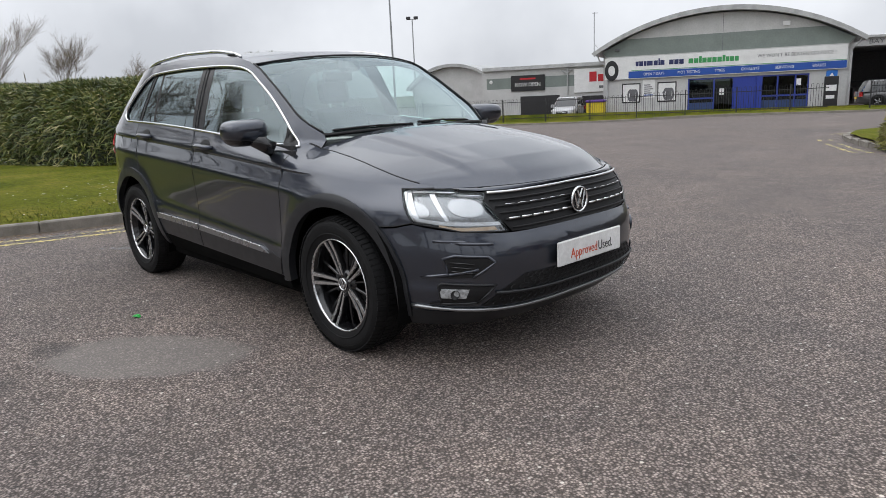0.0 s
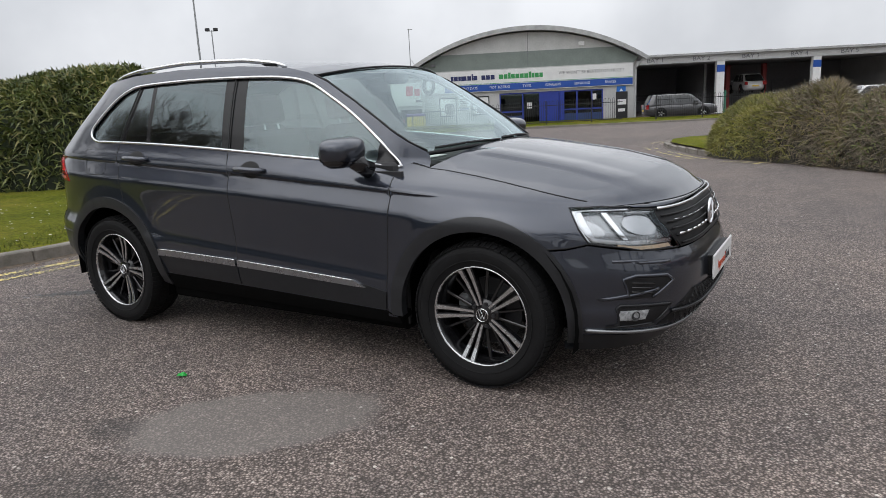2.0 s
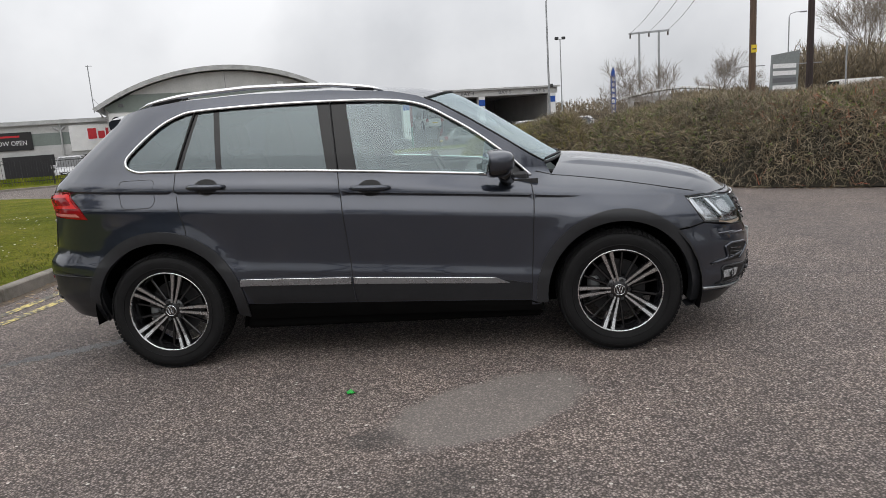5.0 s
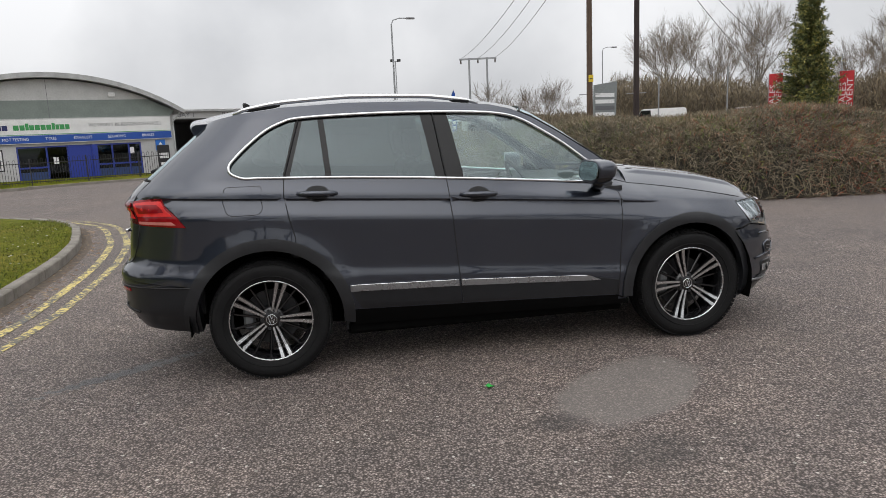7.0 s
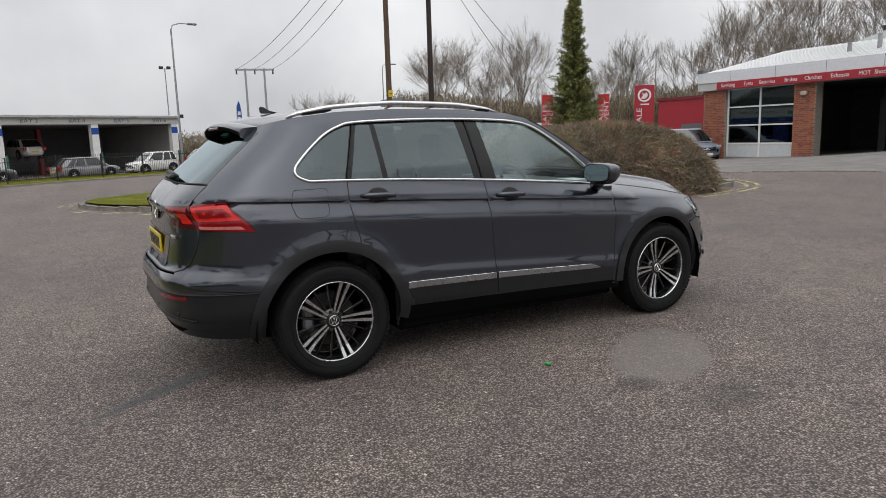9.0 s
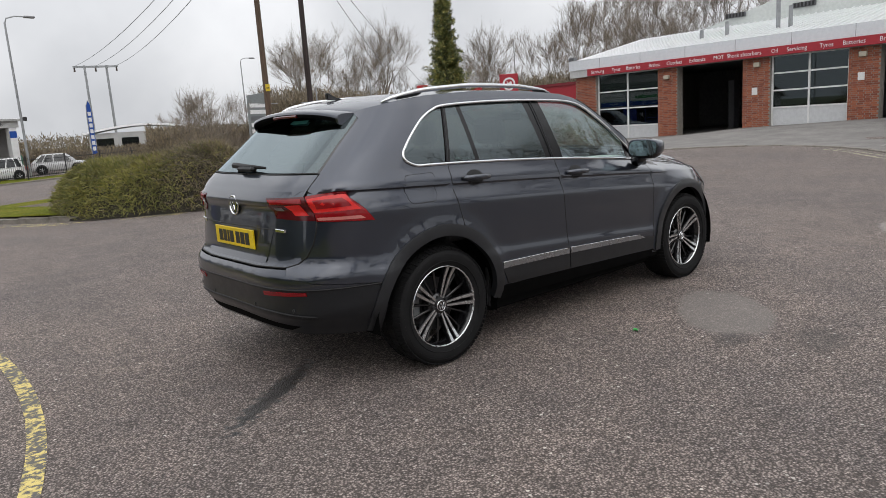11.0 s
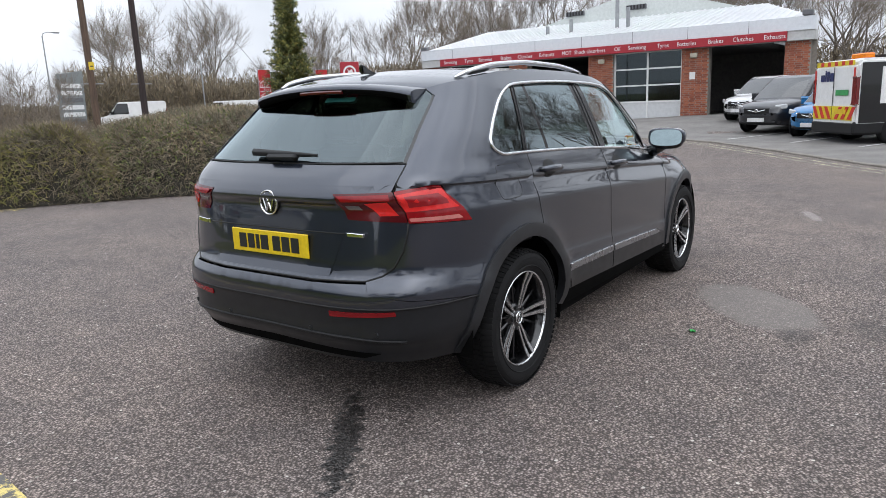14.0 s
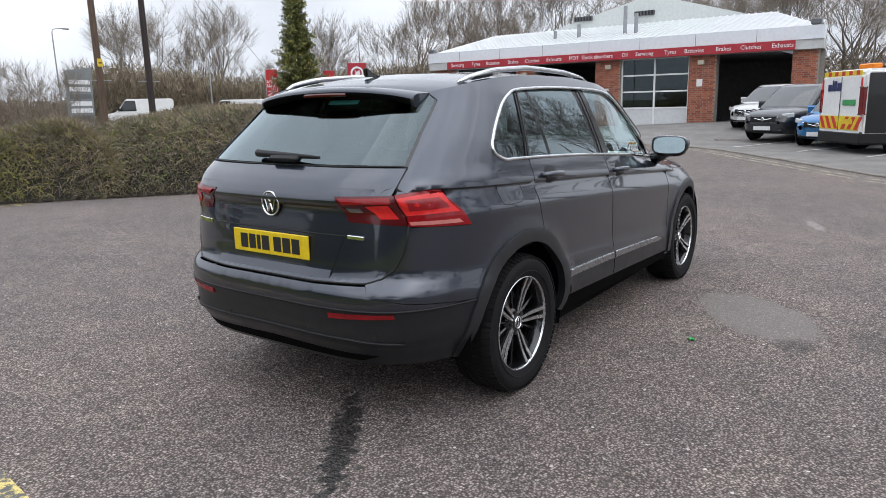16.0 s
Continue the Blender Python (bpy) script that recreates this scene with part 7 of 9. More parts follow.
for k, y in enumerate((0.605, 0.58, 0.555, 0.53, 0.505, 0.48)):
    xb = wrap_rear(*rq("y", y, 0.905)).x
    part("model_badge", box(xb - 0.006, y - 0.008, 0.893, xb + 0.004, y + 0.008, 0.915, 0.002), CHROME, gate)
# tail lamps
for s in (-1, 1):
    lamp = panel("tail_lamp", [rq("y", 0.670, 1.085), rq("x", -1.94, 1.101), rq("x", -1.897, 1.095), rq("x", -1.770, 0.933), rq("y", 0.722, 0.951)], wrap_rear, LAMP_RED, body, s, "red and smoked tail lamp", off=0.004, flange=0.012)
    inner_l = panel("tail_lamp", [rq("y", y, z) for y, z in ((0.408, 1.077), (0.666, 1.084), (0.718, 0.955), (0.476, 0.969))], wrap_rear, LAMP_DARK, gate, s, "red and smoked tail lamp on the tailgate", off=0.004, flange=0.012)
    for par, pts, mt in ((lamp, [rq("y", 0.682, 1.070), rq("x", -1.935, 1.088), rq("x", -1.900, 1.083), rq("x", -1.838, 1.000), rq("y", 0.712, 0.998)], LAMP_BRIGHT),
                         (lamp, [rq("y", 0.708, 1.062), rq("x", -1.925, 1.066), rq("x", -1.895, 1.040), rq("x", -1.885, 1.022), rq("y", 0.722, 1.018)], LAMP_RED),
                         (lamp, [rq("y", 0.722, 0.972), rq("x", -1.845, 0.968), rq("x", -1.822, 0.950), rq("y", 0.728, 0.957)], LAMP_PINK),
                         (inner_l, [rq("y", y, z) for y, z in ((0.430, 1.068), (0.655, 1.073), (0.665, 1.050), (0.46, 1.048))], LAMP_RED),
                         (inner_l, [rq("y", y, z) for y, z in ((0.565, 1.042), (0.655, 1.046), (0.690, 0.985), (0.62, 0.985))], LAMP_BRIGHT),
                         (inner_l, [rq("y", y, z) for y, z in ((0.470, 1.032), (0.535, 1.032), (0.545, 1.012), (0.482, 1.012))], LAMP_GREY)):
        panel("lamp_element", pts, wrap_rear, mt, par, s, off=0.0085 if mt is LAMP_RED else 0.0065, flange=0.003, ustep=0.05)
# bumper
panel("rear_bumper", [rq("y", y, z) for y, z in ((0.58, 0.698), (0.3, 0.690), (-0.3, 0.690), (-0.58, 0.698), (-0.60, 0.66), (-0.75, 0.622))] + [(-rq("x", -1.85, 0.595)[0], rq("x", -1.85, 0.595)[1])] + [rq("y", y, z) for y, z in ((-0.6, 0.592), (0.6, 0.592))] + [rq("x", -1.85, 0.595), rq("y", 0.75, 0.622), rq("y", 0.60, 0.66)], wrap_rear, PAINT, body)
corner = [rq("x", -1.755, 0.585), rq("x", -1.742, 0.45), rq("x", -1.742, 0.30)]
low = [rq("y", y, z) for y, z in ((0.75, 0.31), (0.4, 0.325), (0.0, 0.330), (-0.4, 0.325), (-0.75, 0.31))]
lb = panel("lower_bumper", corner + low + [(-u, w) for u, w in corner[::-1]] + [rq("y", y, 0.588) for y in (-0.7, 0.7)], wrap_rear, SATIN, body, 1, "satin dark grey lower bumper", flange=0.06)
seam([(-u, w) for u, w in [corner[0]]] + [rq("y", y, 0.590) for y in (-0.7, -0.3, 0.3, 0.7)] + [corner[0]], wrap_rear, lb, 1, 0.006)
seam([rq("y", y, z) for y, z in ((-0.72, 0.435), (-0.5, 0.455), (0.0, 0.46), (0.5, 0.455), (0.72, 0.435))], wrap_rear, lb, 1, 0.007)
panel("diffuser_insert", [rq("y", y, z) for y, z in ((-0.52, 0.345), (0.52, 0.345), (0.60, 0.372), (0.0, 0.396), (-0.60, 0.372))], wrap_rear, WELL, lb, 1, "matt black lower insert", off=0.003, flange=0.004)
part("under_lip", tube(on_body([rq("y", y, z) for y, z in ((-0.42, 0.345), (0.0, 0.35), (0.42, 0.345))], wrap_rear, 1, -0.05), 0.018, 6), GLOSS_BLACK, lb, smooth=True)
for s in (-1, 1):
    panel("rear_reflector", [rq("y", y, z) for y, z in ((0.405, 0.548), (0.405, 0.573), (0.70, 0.580), (0.70, 0.562))], wrap_rear, LAMP_RED, lb, s, "red bumper reflector", off=0.006, flange=0.006)
    for y in (0.28, 0.62):
        p = on_body([rq("y", y, 0.475), rq("y", y + 0.001, 0.475)], wrap_rear, s, 0.001)[0]
        part("parking_sensor", lathe([(0.001, 0.004), (0.011, 0.003), (0.012, -0.003)], 12), SATIN, lb, m=pose(p.x, p.y, p.z, 0, 0, 90))
for y in (0.52, 0.44):
    part("tailpipe", lathe([(0.030, -0.10), (0.034, -0.10), (0.034, 0.08), (0.030, 0.08), (0.030, -0.10)], 16), DARK_STEEL, body, m=pose(-2.00, y, 0.318, 0, 0, 90), smooth=True)
part("rear_valance", box(-1.96, -0.50, 0.28, -1.75, 0.50, 0.38, 0.03), PLASTIC, body)


# spoiler: one thick blade over the rear window
SPOILER_SECTION = ((0.0, 0.0), (0.028, -0.003), (0.050, -0.010), (0.057, -0.017), (0.058, -0.026), (0.056, -0.038), (0.048, -0.052), (0.015, -0.056), (-0.040, -0.050))


def spoiler_point(k, v):
    s = 2 * v - 1
    p = roof(1.0, 0.5 + 0.498 * s)
    dx, dz = SPOILER_SECTION[k]
    dx = dx * (1 - 0.12 * abs(s) ** 9) + (0.055 * s * s if 0 < k < 8 else 0.0)
    return p + Vector((-dx, -0.020 * s * abs(s) ** 9 * dx / 0.1, dz * (1 + 0.22 * abs(s) ** 6 + (-0.12 * (1 - s * s) if k > 4 else 0.0))))


def spoiler_strip(k0, k1, v0=0.0, v1=1.0, n=44):
    bm = bmesh.new()
    rows = [[bm.verts.new(spoiler_point(k, v0 + (v1 - v0) * i / n)) for k in range(k0, k1 + 1)] for i in range(n + 1)]
    for a, b in zip(rows, rows[1:]):
        for i in range(k1 - k0):
            bm.faces.new((a[i], b[i], b[i + 1], a[i + 1]))
    bmesh.ops.recalc_face_normals(bm, faces=bm.faces[:])
    if sum((f.normal.z - f.normal.x) for f in bm.faces) < 0 and k0 == 0:
        bmesh.ops.reverse_faces(bm, faces=bm.faces[:])
    return bm


sp = part("spoiler", spoiler_strip(0, 4), PAINT, body, "dark grey roof spoiler", smooth=True)
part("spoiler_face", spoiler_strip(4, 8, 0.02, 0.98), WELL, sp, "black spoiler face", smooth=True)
for v0, v1 in ((0.0, 0.02), (0.98, 1.0)):
    part("spoiler_corner", spoiler_strip(4, 8, v0, v1, 6), PAINT, sp, smooth=True)
for v in (0.0, 1.0):
    cap_b = bmesh.new()
    cap_b.faces.new([cap_b.verts.new(spoiler_point(k, v)) for k in range(9)])
    bmesh.ops.triangulate(cap_b, faces=cap_b.faces[:])
    part("spoiler_end", cap_b, PAINT, sp)
part("brake_light", tube([spoiler_point(5, 0.5 + t * 0.01) + Vector((-0.001, 0, -0.006)) for t in range(-13, 14, 2)], 0.009, 6), LAMP_DARK, sp)
part("wiper_hub", box(-2.06, -0.10, 1.205, -2.015, 0.10, 1.235, 0.012), PLASTIC, gate, m=pose(-0.03, 0.0, 0.005))
wp = [wrap_rear(*rq("y", y, z)) + Vector((-0.022, 0, 0.012)) for y, z in ((0.22, 1.232), (0.0, 1.226), (-0.22, 1.222))]
part("rear_wiper", tube(wp, 0.012, 6, radii=[0.020, 0.016, 0.007]), PLASTIC, gate, smooth=True)
panel("window_sticker", [rq("y", y, z) for y, z in ((0.02, 1.468), (0.02, 1.488), (-0.18, 1.488), (-0.18, 1.468))], wrap_rear, surface("teal_sticker", (0.05, 0.22, 0.20), rough=0.4), rw, off=0.002, flange=0.0)

# ---- nose ----
fb_side = [fq("x", 1.835, 0.705), fq("x", 1.75, 0.686)] + [fq("x", *p) for p in arch_pts(1.34, RF, arc_angle(RF, 0.680, True), arc_angle(RF, 0.33, True), 10)] + [fq("x", 1.79, 0.305)]
fb_mid = [fq("y", y, z) for y, z in ((0.80, 0.300), (0.55, 0.290), (0.0, 0.285))]
top_r = [fq("y", 0.0, 0.655), fq("y", 0.30, 0.655), fq("y", 0.455, 0.653), fq("y", 0.52, 0.656), fq("y", 0.70, 0.676)]
half = top_r + fb_side + fb_mid
poly = half + [(-u, w) for u, w in half[::-1] if abs(u) > 1e-6]
fb = panel("front_bumper", poly, wrap_front, PAINT, body, 1, "dark grey front bumper")
chin = [fq("x", 1.79, 0.302), fq("x", 1.77, 0.235)] + [fq("y", y, z) for y, z in ((0.80, 0.225), (0.5, 0.215), (0.0, 0.21))]
chin = [fq("y", 0.0, 0.288), fq("y", 0.55, 0.292), fq("y", 0.80, 0.302)] + chin
panel("chin", chin + [(-u, w) for u, w in chin[::-1] if abs(u) > 1e-6], wrap_front, SATIN, fb, 1, "satin dark grey lower lip", off=0.004, flange=0.05)
lip = [fq("y", y, z) for y, z in ((-0.80, 0.325), (-0.55, 0.298), (0.0, 0.288), (0.55, 0.298), (0.80, 0.325))]
seam(lip, wrap_front, fb, 1, 0.010, "lip_bead", metal("satin_grey_lip", (0.34, 0.35, 0.36), 0.35), 0.006)
# lower grille and intakes
lg = panel("lower_grille", [fq("y", y, z) for y, z in ((-0.60, 0.318), (0.60, 0.318), (0.53, 0.40), (0.42, 0.462), (-0.42, 0.462), (-0.53, 0.40))], wrap_front, PLASTIC, fb, 1, "black honeycomb lower grille", off=0.003, flange=0.004)
bm = bmesh.new()
for i in range(-14, 15):
    for j in range(6):
        y = 0.042 * i + (0.021 if j % 2 else 0)
        z = 0.328 + 0.024 * j
        if abs(y) < 0.585 - max(0, (z - 0.33)) * 1.35:
            c = on_body([fq("y", y, z), fq("y", y + 0.0005, z)], wrap_front, 1, 0.006)[0]
            ring = [(c.x, c.y + 0.020 * math.cos(a), c.z + 0.012 * math.sin(a)) for a in [math.pi / 3 * k for k in range(7)]]
            tube(ring, 0.0022, 4, bm)
part("grille_mesh", bm, PLASTIC, lg)["kind"] = "stuff"
seam([fq("y", y, z) for y, z in ((-0.56, 0.385), (0.0, 0.375), (0.56, 0.385))], wrap_front, lg, 1, 0.009, "grille_bar", SATIN, 0.008)
for s in (-1, 1):
    vent = panel("side_intake", [fq("y", 0.645, 0.462), fq("y", 0.560, 0.530), fq("y", 0.590, 0.556), fq("x", 2.02, 0.566), fq("x", 1.975, 0.552), fq("x", 1.995, 0.480), fq("y", 0.78, 0.462)], wrap_front, PLASTIC, fb, s, "black side intake", off=0.003, flange=0.004)
    vl = [fq("y", 0.645, 0.462), fq("y", 0.560, 0.530), fq("y", 0.590, 0.556), fq("x", 2.02, 0.566), fq("x", 1.975, 0.552), fq("x", 1.995, 0.480), fq("y", 0.78, 0.462), fq("y", 0.625, 0.500)]
    seam(vl, wrap_front, vent, s, 0.008, "intake_frame", PAINT, 0.003)
    for k in range(3):
        seam([fq("y", 0.64, 0.482 + 0.022 * k), fq("x", 2.005, 0.496 + 0.020 * k)], wrap_front, vent, s, 0.004, "intake_slat", GLOSS_BLACK, 0.006)
    fogp = [fq("y", 0.62, 0.338), fq("y", 0.56, 0.420), fq("y", 0.66, 0.428), fq("x", 1.965, 0.434), fq("x", 1.95, 0.422), fq("x", 1.955, 0.345), fq("y", 0.76, 0.336)]
    fog = panel("fog_lamp_housing", fogp, wrap_front, PLASTIC, fb, s, "black fog lamp housing", off=0.003, flange=0.004)
    seam(fogp + fogp[:1], wrap_front, fog, s, 0.007, "housing_frame", SATIN, 0.002)
    panel("fog_lamp", [fq("y", 0.665, 0.366), fq("y", 0.655, 0.408), fq("y", 0.735, 0.411), fq("y", 0.742, 0.39), fq("y", 0.735, 0.367)], wrap_front, CAR_LAMP_CLEAR, fog, s, "clear fog lamp", off=0.007, flange=0.004, ustep=0.03)
    c = on_body([fq("y", 0.700, 0.386), fq("y", 0.701, 0.386)], wrap_front, s, 0.012)[0]
    part("bulb_shield", lathe([(0.001, -0.008), (0.018, -0.004), (0.022, 0.004)], 14), DARK_STEEL, fog, m=pose(c.x, c.y, c.z, 0, 0, -90 + s * 35))
# bumper crease over the intakes
for s in (-1, 1):
    seam([fq("y", 0.56, 0.612), fq("y", 0.70, 0.622), fq("x", 2.06, 0.628), fq("x", 1.93, 0.632)], wrap_front, fb, s, 0.008, "bumper_crease", PAINT, -0.003)
# grille
gr = panel("radiator_grille", [fq("y", y, z) for y, z in ((-0.455, 0.660), (0.455, 0.660), (0.50, 0.72), (0.535, 0.800), (0.515, 0.838), (0.0, 0.842), (-0.515, 0.838), (-0.535, 0.800), (-0.50, 0.72))], wrap_front, PLASTIC, body, 1, "black radiator grille with chrome strips", off=-0.004, flange=0.006)
for z, yw, r, mt in ((0.834, 0.515, 0.0075, CHROME), (0.803, 0.52, 0.005, PLASTIC), (0.774, 0.51, 0.005, PLASTIC), (0.745, 0.50, 0.005, PLASTIC), (0.714, 0.48, 0.006, PLASTIC), (0.676, 0.455, 0.005, PLASTIC)):
    seam([fq("y", y, z - 0.004 * abs(y)) for y in (-yw, -0.3, 0, 0.3, yw)], wrap_front, gr, 1, r, "grille_slat", mt, 0.008)
for sgn in (-1, 1):
    for k in range(6):
        y0 = 0.085 + 0.066 * k
        seam([fq("y", sgn * y0, 0.716), fq("y", sgn * (y0 + 0.052), 0.716)], wrap_front, gr, 1, 0.0065, "grille_dash", CHROME, 0.012)
        seam([fq("y", sgn * y0, 0.776), fq("y", sgn * (y0 + 0.052), 0.776)], wrap_front, gr, 1, 0.0022, "grille_dash", CHROME, 0.014)
badge(wrap_front(*fq("y", 0.0, 0.748)).x + 0.016, 0, 0.748, 0.066, -90, gr)
# front plate
xf = NOSE(0.50) + 0.028
fp = part("front_plate", box(xf - 0.008, -0.265, 0.460, xf + 0.002, 0.265, 0.580, 0.006), PLATE_WHITE, fb, "white dealer plate")
part("plate_holder", box(xf - 0.05, -0.22, 0.47, xf - 0.008, 0.22, 0.57, 0.004), PLASTIC, fb)
words("plate_words", "Approved", 0.068, fp, pose(xf + 0.003, -0.165, 0.508, 90, 0, 90), ORANGE_LETTER, 0.0008, sx=0.80)
words("plate_words", "Used.", 0.068, fp, pose(xf + 0.003, 0.060, 0.508, 90, 0, 90), BLACK_SIGN, 0.0008, sx=0.80)
# headlamps
for s in (-1, 1):
    hp = [fq("y", 0.475, 0.662), fq("y", 0.505, 0.72), fq("y", 0.538, 0.800), fq("y", 0.520, 0.836), fq("y", 0.62, 0.846), fq("x", 1.97, 0.856), fq("x", 1.85, 0.862), fq("x", 1.737, 0.862), fq("x", 1.79, 0.78), fq("x", 1.838, 0.712), fq("x", 1.97, 0.690), fq("y", 0.66, 0.672)]
    hl = panel("headlamp", hp, wrap_front, LAMP_HOUSING, body, s, "clear headlamp with bright reflectors", off=-0.030, flange=0.0, ustep=0.05)
    panel("daylight_strip", [fq("y", 0.50, 0.692), fq("y", 0.505, 0.708), fq("y", 0.66, 0.716), fq("x", 1.97, 0.718), fq("x", 1.865, 0.735), fq("x", 1.785, 0.85), fq("x", 1.75, 0.853), fq("x", 1.835, 0.722), fq("x", 1.97, 0.702), fq("y", 0.66, 0.698)], wrap_front, REFLECTOR, hl, s, "bright lower lamp strip", off=-0.010, flange=0.010, ustep=0.03)
    panel("indicator", [fq("y", 0.52, 0.672), fq("y", 0.53, 0.688), fq("y", 0.68, 0.692), fq("x", 1.95, 0.704), fq("x", 1.95, 0.692), fq("y", 0.68, 0.676)], wrap_front, AMBER, hl, s, "pale amber indicator", off=-0.008, flange=0.004, ustep=0.03)
    for yc, ry in ((0.612, 0.062), (0.775, 0.042)):
        ring = [(yc + ry * math.cos(a), 0.782 + 0.044 * math.sin(a)) for a in [2 * math.pi * k / 22 for k in range(22)]]
        panel("reflector_bowl", [fq("y", *p) for p in ring], wrap_front, LAMP_INNER, hl, s, "bright round lamp reflector", off=-0.021, flange=0.009, ustep=0.03)
    panel("lamp_divider", [fq("y", 0.690, 0.722), fq("y", 0.684, 0.842), fq("y", 0.697, 0.843), fq("y", 0.704, 0.723)], wrap_front, CHROME, hl, s, "chrome rib between the reflectors", off=-0.012, flange=0.012, ustep=0.03)
    lens = panel("lens", hp, wrap_front, LAMP_CLEAR, hl, s, "clear lamp lens", off=0.001, flange=0.0, ustep=0.05)
    lens.visible_shadow = False
    seam(hp + hp[:1], wrap_front, hl, s, 0.004, "lamp_seal", PLASTIC, -0.002)
    seam([fq("y", 0.53, 0.826), fq("y", 0.63, 0.837), fq("x", 1.97, 0.846), fq("x", 1.86, 0.851), fq("x", 1.765, 0.851), fq("x", 1.80, 0.785), fq("x", 1.85, 0.722)], wrap_front, hl, s, 0.004, "chrome_frame", CHROME, -0.008)

# ---- door mirrors ----
for s in (-1, 1):
    bm = bmesh.new()
    bmesh.ops.create_uvsphere(bm, u_segments=24, v_segments=14, radius=1)
    for v in bm.verts:
        c = v.co
        e = lambda t, k: math.copysign(abs(t) ** k, t)
        c.x, c.y, c.z = e(c.x, 0.75) * 0.095, e(c.y, 0.58) * 0.122, e(c.z, 0.62) * (0.064 if c.z > 0 else 0.078) * (1.0 - 0.22 * (c.y * s + 1) / 2)
        if c.x < -0.045:
            c.x = -0.045
    mir = part("door_mirror", bm, PAINT, body, "dark grey door mirror with a black base", pose(0.66, s * 0.966, 1.142, 0, 0, -s * 8) @ Matrix.Scale(1.05, 4), smooth=True)
    bm = bmesh.new()
    bmesh.ops.create_uvsphere(bm, u_segments=20, v_segments=8, radius=1)
    for v in bm.verts:
        v.co = Vector((math.copysign(abs(v.co.x) ** 0.75, v.co.x) * 0.090, math.copysign(abs(v.co.y) ** 0.55, v.co.y) * 0.118, min(v.co.z, 0.25) * 0.080 - 0.006))
        v.co.x = max(v.co.x, -0.046)
    part("mirror_lower", bm, GLOSS_BLACK, mir, smooth=True)
    gl_o = [(0.102 * e(math.cos(a), 0.6), 0.054 * e(math.sin(a), 0.6) - 0.006) for a in [2 * math.pi * k / 28 for k in range(28)]]
    gm = prism(gl_o, -0.003, 0.003)
    part("mirror_glass", gm, MIRROR, mir, m=pose(-0.052, 0, 0, 0, 7, 0) @ pose(0, 0, 0, 0, 0, 90))
    part("mirror_stalk", tube([(0.040, -s * 0.03, -0.040), (0.060, -s * 0.080, -0.085), (0.080, -s * 0.120, -0.108)], 0.03, 8, radii=[0.050, 0.040, 0.044]), GLOSS_BLACK, mir, smooth=True)


